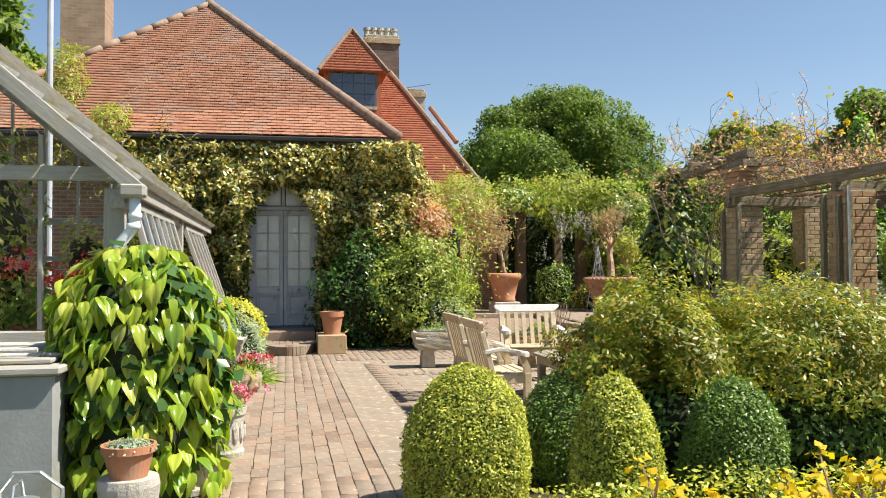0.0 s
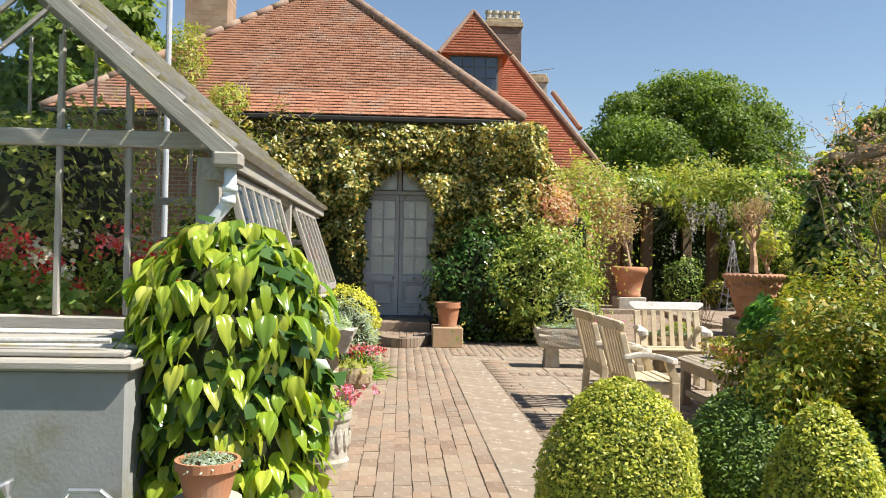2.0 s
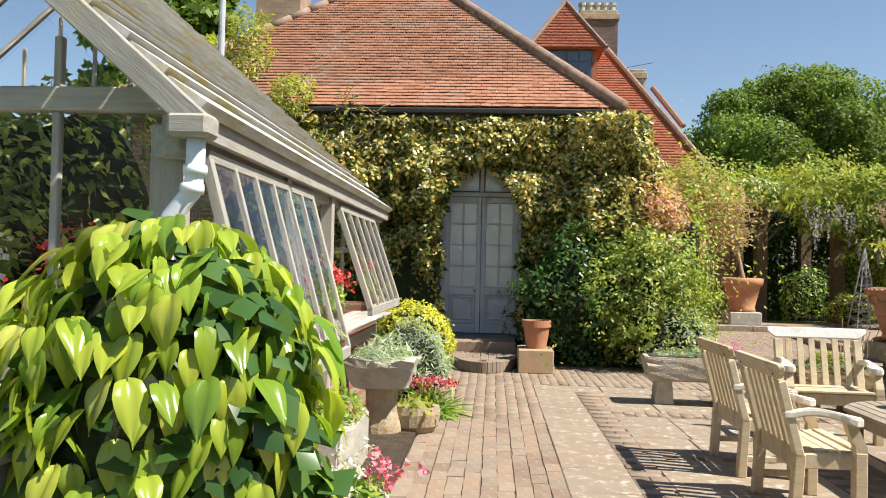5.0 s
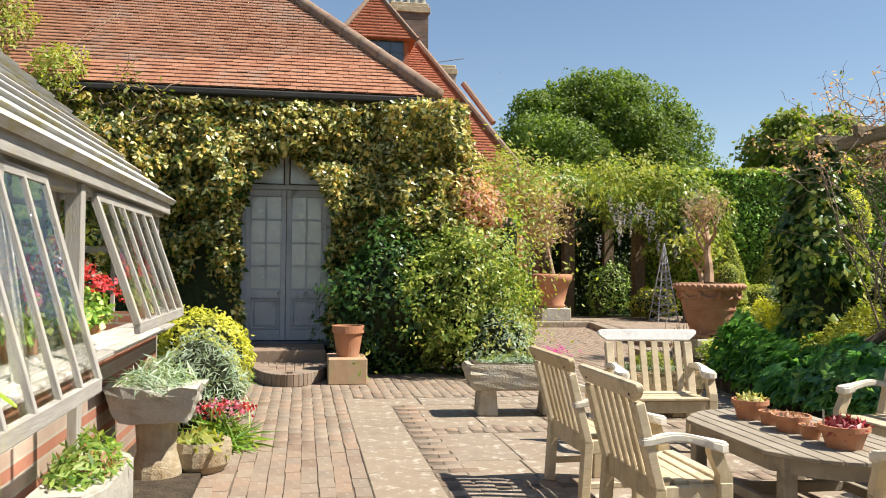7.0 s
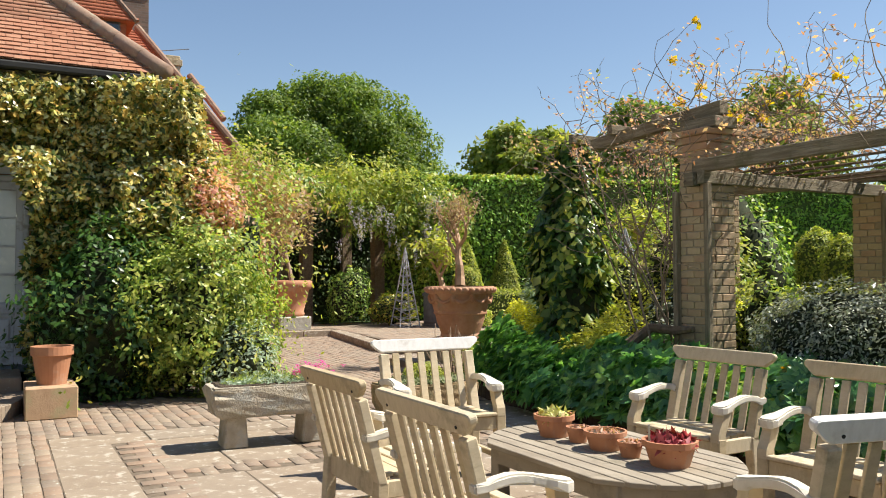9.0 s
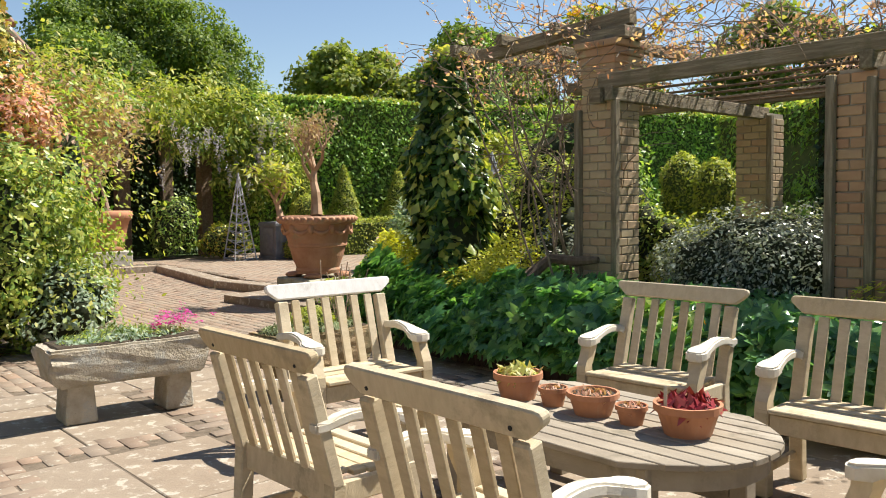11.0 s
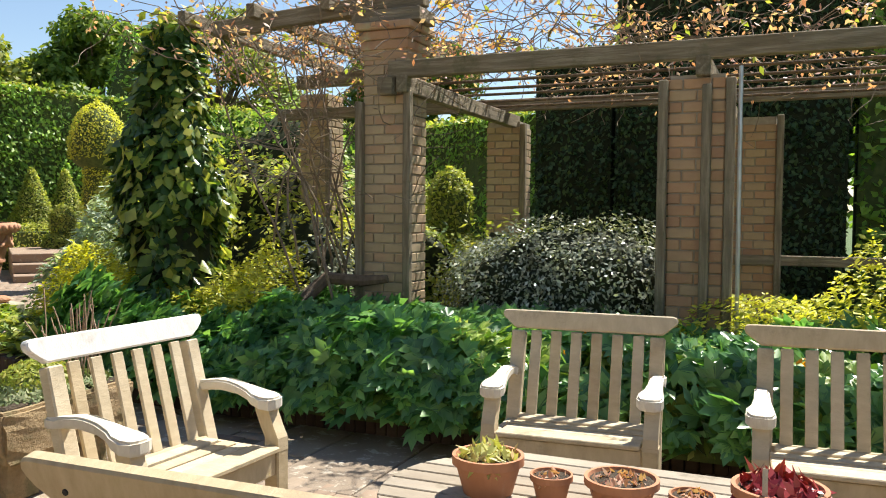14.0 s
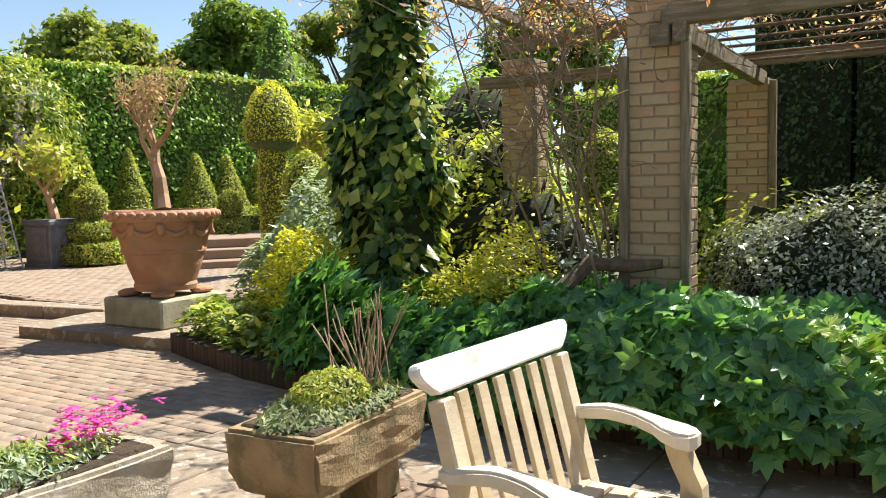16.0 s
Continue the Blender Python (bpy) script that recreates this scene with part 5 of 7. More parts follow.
def big_urn(x, y, z, r, h, label, mat):
    t = thing("terracotta_urn", x, y, z, label, "urn")
    prof = [(r * 0.55, 0.0), (r * 0.57, h * 0.06), (r * 0.55, h * 0.1), (r * 0.66, h * 0.3), (r * 0.72, h * 0.46), (r * 0.76, h * 0.48), (r * 0.76, h * 0.51), (r * 0.75, h * 0.53), (r * 0.84, h * 0.75), (r * 0.88, h * 0.86), (r * 0.97, h * 0.87), (r, h * 0.91), (r, h * 0.97), (r * 0.96, h), (r * 0.86, h), (r * 0.82, h * 0.9)]
    part("body", lathe(bmesh.new(), prof, 44), mat, t, smooth=False)
    part("soil", lathe(bmesh.new(), [(r * 0.83, h * 0.86), (r * 0.82, h * 0.96), (r * 0.2, h * 0.97)], 20), M_EARTH, t)
    for i in range(36):
        a = 2 * math.pi * i / 36
        bm = bmesh.new()
        bmesh.ops.create_icosphere(bm, subdivisions=1, radius=1, matrix=Matrix.Translation((r * 1.0, 0, h * 0.94)) @ Matrix.Diagonal((r * 0.05, r * 0.075, h * 0.05, 1)))
        part("rim_gadroon", bm, mat, t, smooth=True).matrix_basis = Matrix.Rotation(a, 4, "Z")
    for i in range(10):
        a = 2 * math.pi * (i + 0.3) / 10
        pts = [(r * 0.86 * math.cos(a + k * 0.1), r * 0.86 * math.sin(a + k * 0.1), h * (0.80 - 0.1 * math.sin(math.pi * k / 6))) for k in range(7)]
        part("swag", tube(bmesh.new(), pts, [0.012, 0.02, 0.028, 0.032, 0.028, 0.02, 0.012], 6), mat, t, smooth=True)
        bm = bmesh.new()
        bmesh.ops.create_icosphere(bm, subdivisions=2, radius=0.055, matrix=Matrix.Translation((r * 0.84 * math.cos(a), r * 0.84 * math.sin(a), h * 0.78)) @ Matrix.Diagonal((0.9, 0.9, 1.3, 1)))
        part("mask_boss", bm, mat, t, smooth=True)
    return t


pl = thing("stone_plinth", 6.3, 14.68, 0.1, "mossy square stone plinth under the large urn", "plinth")
part("block", solo(-0.42, 0.42, -0.42, 0.42, 0, 0.28, 0.02), surface("mossy_stone", [(0.24, 0.23, 0.15), (0.45, 0.42, 0.32)], 5, 0.9, 0.6, 0.01, None, (0.2, 0.25, 0.1), 3), pl)
for sx in (-1, 1):
    for sy in (-1, 1):
        bm = bmesh.new()
        bmesh.ops.create_icosphere(bm, subdivisions=2, radius=1, matrix=Matrix.Translation((sx * 0.24, sy * 0.24, 0.315)) @ Matrix.Diagonal((0.13, 0.1, 0.045, 1)))
        part("foot_block", bm, M_TERRA_OLD, pl)
URN2 = big_urn(6.27, 14.64, 0.44, 0.53, 0.78, "large old terracotta urn with swags and a braided rim", M_TERRA_OLD)
gnarled_tree(URN2, 0.78, 1.75, 0.75, 21, L_PINK, 900, 0.06, M_TANWOOD, 0.085, clump=0.07)
pl = thing("stone_plinth", 6.2, 22.6, 0.1, "pale square stone plinth under a terracotta pot", "plinth")
part("block", solo(-0.38, 0.38, -0.38, 0.38, 0, 0.34, 0.02), M_PALESTONE, pl)
t = thing("terracotta_planter", 6.2, 22.6, 0.44, "round terracotta planter with a rolled rim and a twiggy shrub", "planter")
part("pot", lathe(bmesh.new(), [(0.3, 0), (0.33, 0.06), (0.3, 0.1), (0.43, 0.62), (0.47, 0.64), (0.5, 0.72), (0.5, 0.82), (0.44, 0.84), (0.4, 0.7)], 36), M_TERRA, t, smooth=True)
part("soil", lathe(bmesh.new(), [(0.42, 0.7), (0.41, 0.78), (0.1, 0.8)], 20), M_EARTH, t)
gnarled_tree(t, 0.7, 1.75, 0.5, 31, L_PINK, 1700, 0.08, M_TWIG, 0.07, clump=0.08)
t = thing("lead_planter", 9.75, 21.6, 0.116, "square dark lead planter with relief panels and a small tree", "planter")
part("body", solo(-0.37, 0.37, -0.37, 0.37, 0, 0.86, 0.012), M_LEAD, t)
for k in range(4):
    fr = part("relief_panel", solo(-0.28, 0.28, -0.39, -0.37, 0.14, 0.72, 0.008), M_LEAD, t)
    fr.matrix_basis = Matrix.Rotation(k * math.pi / 2, 4, "Z")
    part("relief_ring", lathe(bmesh.new(), [(0.12, 0), (0.17, 0.012), (0.12, 0.024)], 20), M_LEAD, fr).matrix_basis = pose(0, -0.39, 0.43, 90, 0, 0)
    for z in (0.05, 0.8):
        part("rim_band", solo(-0.385, 0.385, -0.395, -0.37, z - 0.035, z + 0.035, 0.006), M_LEAD, t).matrix_basis = Matrix.Rotation(k * math.pi / 2, 4, "Z")
gnarled_tree(t, 0.8, 1.7, 1.0, 41, L_LIME, 420, 0.2, M_TANWOOD, 0.1, clump=0.16)
t = thing("lead_planter", 14.2, 19.6, 0.3, "dark planter with a small lime-leaved tree behind the urn", "planter")
part("body", solo(-0.5, 0.5, -0.5, 0.5, 0, 0.84, 0.015), M_LEAD, t)
gnarled_tree(t, 0.8, 2.4, 1.0, 43, L_LIME, 1700, 0.2, M_TANWOOD, 0.11, clump=0.2)


def stone_trough(name, x, y, rz, lx, ly, z0, z1, label, mat, feet=True, seed=1):
    t = thing(name, x, y, 0, label, "stone trough", rz=rz)
    bm = solo(-lx / 2, lx / 2, -ly / 2, ly / 2, z0, z1)
    bmesh.ops.subdivide_edges(bm, edges=bm.edges[:], cuts=5, use_grid_fill=True)
    top = [f for f in bm.faces if f.normal.z > 0.9 and abs(f.calc_center_median().x) < lx / 2 - 0.08 and abs(f.calc_center_median().y) < ly / 2 - 0.05]
    ex = bmesh.ops.extrude_face_region(bm, geom=top)
    for v in [e for e in ex["geom"] if isinstance(e, bmesh.types.BMVert)]:
        v.co.z -= 0.05
    g = random.Random(seed)
    for v in bm.verts:
        k = 1 - 0.1 * max(0.0, (z1 - v.co.z) / (z1 - z0)) ** 2
        v.co.x *= k
        v.co.y *= k
        v.co += Vector((g.gauss(0, 0.003), g.gauss(0, 0.003), g.gauss(0, 0.003)))
    bmesh.ops.bevel(bm, geom=[e for e in bm.edges if e.is_manifold and e.calc_face_angle(0) > 1.0], offset=0.015, segments=2, affect="EDGES")
    part("basin", bm, mat, t)
    part("soil", solo(-lx / 2 + 0.05, lx / 2 - 0.05, -ly / 2 + 0.04, ly / 2 - 0.04, z1 - 0.06, z1 + 0.012, 0.01), M_EARTH, t)
    if feet:
        for s in (-1, 1):
            bm = bmesh.new()
            slab_of(bm, [(-0.1, -0.13), (0.1, -0.13), (0.1, 0.13), (-0.1, 0.13)], 0, z0 + 0.01)
            for v in bm.verts:
                if v.co.z > 0.1:
                    v.co.x *= 0.78
            bmesh.ops.bevel(bm, geom=bm.edges[:], offset=0.012, segments=1, affect="EDGES")
            part("foot", bm, mat, t).location = (s * (lx / 2 - 0.2), 0, 0)
    return t


tr = stone_trough("stone_trough", 2.14, 10.55, -2, 1.04, 0.42, 0.25, 0.5, "long pale stone trough on two stone feet with alpine plants", M_TROUGH)
tuft(tr, "planting", 1400, 0.45, 0.07, 0.045, L_GREY, 51, 0.3, 0.5, squash=0.38)
tuft(tr, "alpine_foliage", 700, 0.42, 0.1, 0.05, L_FRESH, 52, 0.22, 0.5, squash=0.36)
g = np.random.default_rng(8)
for i in range(80):
    c = np.array((0.34 + g.normal() * 0.085, g.normal() * 0.07, 0.57 + abs(g.normal()) * 0.055))
    q = c + g.normal(size=(6, 3)) * 0.006
    v, f = leaf_arrays(q, np.tile((0, 0, 1.0), (6, 1)), 0.022, 0.9, 0, 0.3, g=g)
    fast("pink_flower", v, f, F_MAGENTA, tr, "tiny magenta flower")
trb = stone_trough("stone_trough", 3.42, 10.25, 4, 0.86, 0.44, 0.2, 0.46, "lichened brown stone trough on stone feet with a dome of moss", M_BROWNSTONE, seed=4)
tuft(trb, "trailing_moss", 4200, 0.43, 0.07, 0.035, L_MOSS, 53, 0.35, 0.465, squash=0.5)
g = np.random.default_rng(9)
p, d = on_ellipsoid(None, 1600, g, 0.06, 3, 2, 0.1, -0.2)
v, f = leaf_arrays(p * (0.2, 0.15, 0.13) + (-0.02, 0, 0.5), d, 0.03, 0.4, 0, g=g)
fast("moss_dome", v, f, L_LIME, trb, "round cushion of lime green foliage")
bm = bmesh.new()
rg = random.Random(4)
for i in range(26):
    pts = wander(rg, (0.26 + rg.gauss(0, 0.05), rg.gauss(0, 0.05), 0.46), (rg.gauss(0, 0.25), rg.gauss(0, 0.25), 1), 6, rg.uniform(0.05, 0.085), 0.06, 0)
    tube(bm, pts, 0.0035, 4)
tagged(part("seed_stalk", bm, M_TWIG, trb, "dry upright seed stems"), kind="stuff")

# ---- kerbs and steps of the upper terrace ----
def kerb_run(name, pts, w, z0, z1, mat, label, gap=0.9):
    t = thing(name, 0, 0, 0, label, "kerb", kind="structure")
    for (xa, ya), (xb, yb) in zip(pts, pts[1:]):
        a, b = Vector((xa, ya, (z0 + z1) / 2)), Vector((xb, yb, (z0 + z1) / 2))
        n = max(1, round((b - a).length / gap))
        for i in range(n):
            p, q = a.lerp(b, i / n), a.lerp(b, (i + 0.985) / n)
            beam(t, p, q, w, z1 - z0, mat, "kerb_stone", bevel=0.01)
    return t


kerb_run("trim_kerb_upper", [(4.6, 21.95), (7.05, 21.9), (6.36, 17.7), (6.6, 15.9)], 0.3, -0.05, 0.135, M_SLAB, "worn stone kerb of the upper terrace")
st = thing("terrace_step", 6.0, 15.0, 0, "low stone step in front of the urn plinth", "step", kind="structure")
part("step_slab", slab_of(bmesh.new(), [(-0.54, 0.84), (-0.45, -0.3), (-0.39, -1.2), (0.9, -1.1), (1.0, 0.7), (0.68, 1.05)], -0.03, 0.105), M_SLAB, st)
edge = thing("trim_bed_edging", 0, 0, 0, "brick edging of the raised flower bed, coloured dark for the leaves' shadow", "edging", kind="structure")
path_e = [Vector(p) for p in ((5.0, 4.2, 0), (4.95, 6.5, 0), (4.88, 8.4, 0), (4.9, 10.0, 0), (4.93, 11.6, 0), (5.1, 12.45, 0), (5.4, 13.3, 0), (5.58, 13.78, 0))]
for a, b in zip(path_e, path_e[1:]):
    n = int((b - a).length / 0.072)
    ang = math.atan2(b.y - a.y, b.x - a.x)
    for i in range(n):
        q = a.lerp(b, (i + 0.5) / n)
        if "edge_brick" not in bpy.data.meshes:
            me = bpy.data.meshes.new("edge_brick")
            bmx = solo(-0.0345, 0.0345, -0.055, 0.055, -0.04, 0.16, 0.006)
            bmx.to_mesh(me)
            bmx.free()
            me.materials.append(M_BED_BRICK_SHADED)
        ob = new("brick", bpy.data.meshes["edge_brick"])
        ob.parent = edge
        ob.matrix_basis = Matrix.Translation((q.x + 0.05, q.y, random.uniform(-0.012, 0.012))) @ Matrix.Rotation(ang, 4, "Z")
far_steps = thing("garden_steps", 11.3, 17.5, 0.1, "two broad brick garden steps", "steps")
for i in range(3):
    part("tread", solo(-1.6, 3.0, i * 0.45, 4 - i * 0.1, i * 0.16, i * 0.16 + 0.16, 0.012), M_BRICKS, far_steps).rotation_euler = (0, 0, radians(-38))

# ---- ivy on the house ----
def panel_leaves(count, xr, zr, y, seed, keep, bulge, leaf, g, ratio=0.5):
    """Leaves over an upright face that looks to -y, where keep(x, z) holds; bulge gives how far they stand out."""
    x, z = g.uniform(*xr, count), g.uniform(*zr, count)
    ok = keep(x, z)
    x, z = x[ok], z[ok]
    q = np.stack([x, np.zeros_like(x), z], 1)
    out = bulge(x, z) * (0.75 + 0.33 * nz(q, 2.2, seed)) + 0.13 * nz(q, 8.0, seed + 1) - 0.24 * g.random(len(x)) ** 1.5
    p = np.stack([x, y - np.maximum(out, 0.03), z], 1)
    n = np.tile((0.0, -1.0, 0.25), (len(p), 1))
    return leaf_arrays(p, n, leaf, ratio * 1.1, 0.3, 0.9, g=g)


def arch(x, z):
    """True outside the doorway's opening in the ivy."""
    half = np.where(z < 2.1, 0.62 + 0.05 * np.sin(z * 7), np.where(z < 2.62, 0.64 - (z - 2.1) * 0.36, 0.42 - (z - 2.62) * 0.9))
    dx = np.abs(x + 0.2)
    return (dx > half) | (z > 3.03)


g = np.random.default_rng(61)
ivy = thing("wall_ivy", -0.2, 14.9, 0, "thick cream-edged variegated ivy round the doorway", "climbing plant")
off = np.array((0.2, -14.9, 0))
bul = lambda x, z: 0.42 + 0.48 * np.clip((z - 0.4) / 2.4, 0, 1) + 0.08 * np.clip(x - 0.6, 0, 1)
v, f = panel_leaves(62000, (-3.2, 2.35), (0.2, 3.72), 14.9, 3, lambda x, z: arch(x, z) & ((x > -1.2) | (z > 1.0)), bul, 0.088, g)
fast("leaves", v + off, f, L_IVY, ivy)
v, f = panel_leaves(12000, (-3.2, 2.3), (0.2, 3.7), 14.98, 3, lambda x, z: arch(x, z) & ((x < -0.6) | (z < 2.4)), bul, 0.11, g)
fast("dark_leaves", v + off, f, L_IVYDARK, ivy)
v, f = panel_leaves(15000, (-3.2, 2.4), (2.85, 3.72), 14.55, 6, lambda x, z: z > 2.95 + 0.25 * np.abs(x + 0.2) * (np.abs(x + 0.2) < 0.4) - 0.1 * (np.abs(x + 0.2) > 0.4), lambda x, z: 0.42 + 0 * x, 0.088, g)
fast("upper_leaves", v + off, f, L_IVY, ivy)
# Dark boxes behind the leaves, painted as the shade in the ivy's gaps.
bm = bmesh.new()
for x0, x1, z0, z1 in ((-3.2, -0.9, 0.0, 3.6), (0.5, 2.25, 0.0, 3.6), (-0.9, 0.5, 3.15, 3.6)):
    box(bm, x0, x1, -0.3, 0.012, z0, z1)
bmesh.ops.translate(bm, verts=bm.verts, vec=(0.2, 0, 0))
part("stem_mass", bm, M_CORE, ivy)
# round the corner
p, d = on_ellipsoid(None, 11000, g, 0.14, 2.4, 4, 0.3, -0.9)
v, f = leaf_arrays(p * (0.55, 0.7, 1.45) + (2.15, 14.85, 2.25), unit(d), 0.085, 0.5, 0.4, g=g)
fast("corner_leaves", v + off, f, L_IVY, ivy)
p, d = on_ellipsoid(None, 1500, g, 0.3, 2.4, 9, 0.4, -0.9)
v, f = leaf_arrays(p * (0.4, 0.3, 0.6) + (2.45, 14.2, 2.15), unit(d), 0.085, 0.5, 0.4, g=g)
fast("reddened_leaves", v + off, f, L_RUST, ivy, "bronze-red young leaves at the corner")
tangle = thing("bare_creeper", -3.0, 14.6, 3.4, "tangle of bare brown creeper stems under the eaves", "climbing plant")
bm = bmesh.new()
rg = random.Random(3)
tips = []
for i in range(170):
    pts = wander(rg, (rg.uniform(-1.6, 1.5), rg.uniform(-0.5, 0.1), rg.uniform(-0.4, 0.35)), (rg.gauss(0, 1), rg.gauss(0, 0.3) - 0.2, rg.gauss(0.2, 0.5)), 8, 0.09, 0.4, 0)
    tube(bm, pts, 0.006, 4)
    tips += pts
part("stem_mass", bm, M_TWIG, tangle)
tp = np.array([t[:] for t in tips])
p = clusters(tp, 3, 0.06, 0.5, g)
v, f = leaf_arrays(p, g.normal(size=p.shape) + (0, -0.6, 0.4), 0.08, 0.45, 0.2, g=g)
fast("sparse_leaves", v, f, L_BRONZE, tangle)
wis = thing("roof_creeper", -4.3, 14.5, 3.5, "lime green creeper climbing up the roof edge", "climbing plant")
p, d = on_ellipsoid(None, 2600, g, 0.3, 2, 7, 0.5, -0.9)
q = p[:1100] * (0.34, 0.3, 0.36) + (1.1, -0.2, 0.5)
q2 = p * (0.36, 0.4, 0.95) + (0.15, 0.5, 1.15)
v, f = leaf_arrays(np.concatenate([q, q2]), np.concatenate([d[:1100], d]), 0.09, 0.35, 0.4, g=g)
fast("leaves", v, f, L_LIME, wis)
bm = bmesh.new()
for i in range(9):
    pts = wander(rg, (rg.uniform(-0.6, 1.8), 0, 0.3), (rg.uniform(-0.3, 0.5), 0.75, 0.68), 11, 0.16, 0.08, 0)
    tube(bm, pts, 0.006, 4)
part("stem_mass", bm, M_TWIG, wis)

# ---- shrubs by the house corner ----
bush("shrub", 2.13, 13.65, 0, 0.74, 0.58, 0.98, 15000, 0.07, L_FRESH, "dense pale-flecked green shrub against the house", seed=2, bump=0.36, freq=2.8, fleck=L_LIME, low=-1.0, core_size=0.6)
bush("shrub", 1.2, 13.85, 0, 0.75, 0.6, 0.95, 5200, 0.09, L_IVYDARK, "dark green evergreen shrub beside the door pot", seed=3, bump=0.26, freq=2.4, low=-1.0, core_size=0.7)
bush("shrub", 2.62, 13.25, 0, 0.36, 0.4, 0.42, 2400, 0.06, L_GREY, "low grey-green herb beside the paving", seed=4, bump=0.3, freq=2.5, fleck=L_LIME)
bush("shrub", 2.75, 14.6, 0.0, 0.7, 0.7, 1.35, 3600, 0.09, L_SHRUB, "tall leafy green shrub", core_size=0.5, seed=5, bump=0.35, freq=2.4, fleck=L_LIME)
bush("shrub", 2.5, 14.9, 1.0, 0.75, 0.6, 0.8, 2200, 0.09, L_RUST, "shrub with bronze-red young leaves", core_size=0.45, seed=15, bump=0.3)
t = thing("tamarisk", 3.35, 16.6, 0, "feathery pinkish shrub with lime green tips", "shrub")
gnarled_tree(t, 0.0, 3.6, 0.62, 71, L_PINK, 4200, 0.1, M_TWIG, 0.06, clump=0.22)
p, d = on_ellipsoid(None, 3600, g, 0.3, 2.5, 17, 0.5, -0.3)
v, f = leaf_arrays(p * (0.9, 0.9, 0.75) + (0.1, 0.1, 2.75), d, 0.1, 0.3, -0.4, g=g)
fast("shoot_mass", v, f, L_LIME, t)
bush("shrub", 3.4, 18.2, 0, 0.6, 0.8, 0.9, 3000, 0.09, L_IVYDARK, "dark glossy shrub in the shade", core_size=0.5, seed=6)

# ---- wisteria pergola at the far side ----
wp = thing("wisteria_arbour", 0, 0, 0, "arbour smothered in wisteria with hanging pale flowers", "arbour")
for x, y in ((5.6, 25.0), (7.4, 25.0), (9.4, 24.8), (5.6, 27.2), (7.4, 27.2), (9.4, 27.2)):
    beam(wp, (x, y, 0.1), (x, y, 3.3), 0.3, 0.3, M_BARK, "arbour_post", (0, 1, 0))
for y in (24.5, 27):
    beam(wp, (4.4, y, 3.35), (11, y, 3.35), 0.15, 0.2, M_POSTWOOD, "arbour_beam")
for cx, cy, cz, rx, ry, rz_, k in ((5.0, 24.5, 3.5, 1.2, 1.3, 0.7, 1), (6.9, 24.6, 3.45, 1.3, 1.3, 0.75, 2), (8.8, 24.3, 3.6, 1.4, 1.3, 0.95, 3), (10.3, 24.0, 3.1, 1.2, 1.1, 1.05, 4), (7.6, 26.5, 3.5, 3.6, 1.6, 0.8, 5), (10.2, 23.7, 2.2, 0.9, 0.8, 0.9, 6)):
    p, d = on_ellipsoid(None, 3000, g, 0.3, 2.2, 80 + k, 0.5, -0.35)
    v, f = leaf_arrays(p * (rx, ry, rz_) + (cx, cy, cz), unit(d), 0.17, 0.38, 0.6, g=g)
    fast("foliage", v, f, (L_LIME, L_FRESH, L_LIME, L_FRESH, L_HEDGE, L_FRESH)[k - 1], wp)
for cx, cy, cz, rx, ry, rz_, k in ((10.0, 23.6, 2.3, 0.55, 0.5, 1.3, 11), (8.6, 23.7, 3.0, 0.7, 0.5, 0.6, 12), (5.2, 23.9, 2.6, 0.7, 0.5, 1.0, 13), (10.9, 23.4, 2.6, 0.6, 0.5, 1.0, 14)):
    p, d = on_ellipsoid(None, 1800, g, 0.35, 2.6, 80 + k, 0.5, -0.9)
    v, f = leaf_arrays(p * (rx, ry, rz_) + (cx, cy, cz), unit(d), 0.14, 0.35, 0.9, g=g)
    fast("foliage", v, f, L_FRESH, wp)
rg = random.Random(9)
for i in range(34):
    x, y = rg.gauss(10.0 if i % 3 else 8.3, 0.4), 23.7 - rg.uniform(0.5, 1.0)
    z, ln = rg.uniform(2.2, 3.5), rg.uniform(0.4, 0.75)
    q = np.stack([np.full(60, x), np.full(60, y), z - ln * g.random(60)], 1)
    taper = 0.07 * (1 - (z - q[:, 2]) / ln) + 0.015
    q[:, :2] += g.normal(size=(60, 2)) * taper[:, None] * 0.7
    v, f = leaf_arrays(q, g.normal(size=q.shape), 0.05, 0.7, 0.3, g=g)
    tagged(fast("flower_raceme", v, f, F_LILAC, wp, "hanging pale lilac wisteria flowers"), kind="stuff")
wall_box("wall_arbour_back", 3.5, 12.0, 28.6, 28.9, 0, 3.6, M_WALLBRICK, "shaded garden wall behind the arbour")
bush("shrub", 8.0, 23.4, 0.116, 0.5, 0.5, 0.75, 2200, 0.09, L_SHRUB, "slim green shrub below the wisteria", seed=16)
bush("shrub", 8.9, 22.7, 0.116, 0.6, 0.5, 0.4, 2200, 0.07, L_BRONZE, "low orange-tipped shrub on the terrace", seed=17)


def obelisk(x, y, z, h, w):
    t = thing("plant_obelisk", x, y, z, "grey wire plant obelisk", "obelisk")
    for sx in (-1, 1):
        for sy in (-1, 1):
            part("leg", tube(bmesh.new(), [(sx * w, sy * w, 0), (0, 0, h)], 0.016, 5), M_IRON, t)
    for k in range(9):
        q = w * (1 - k / 9.6)
        zz = h * k / 9.6
        bm = bmesh.new()
        c = [(-q, -q, zz), (q, -q, zz + 0.08), (q, q, zz), (-q, q, zz + 0.08), (-q, -q, zz)]
        tube(bm, c, 0.01, 4)
        tube(bm, [(-q, -q, zz), (q * 0.9, -q * 0.9, zz + h / 9.6)], 0.008, 4)
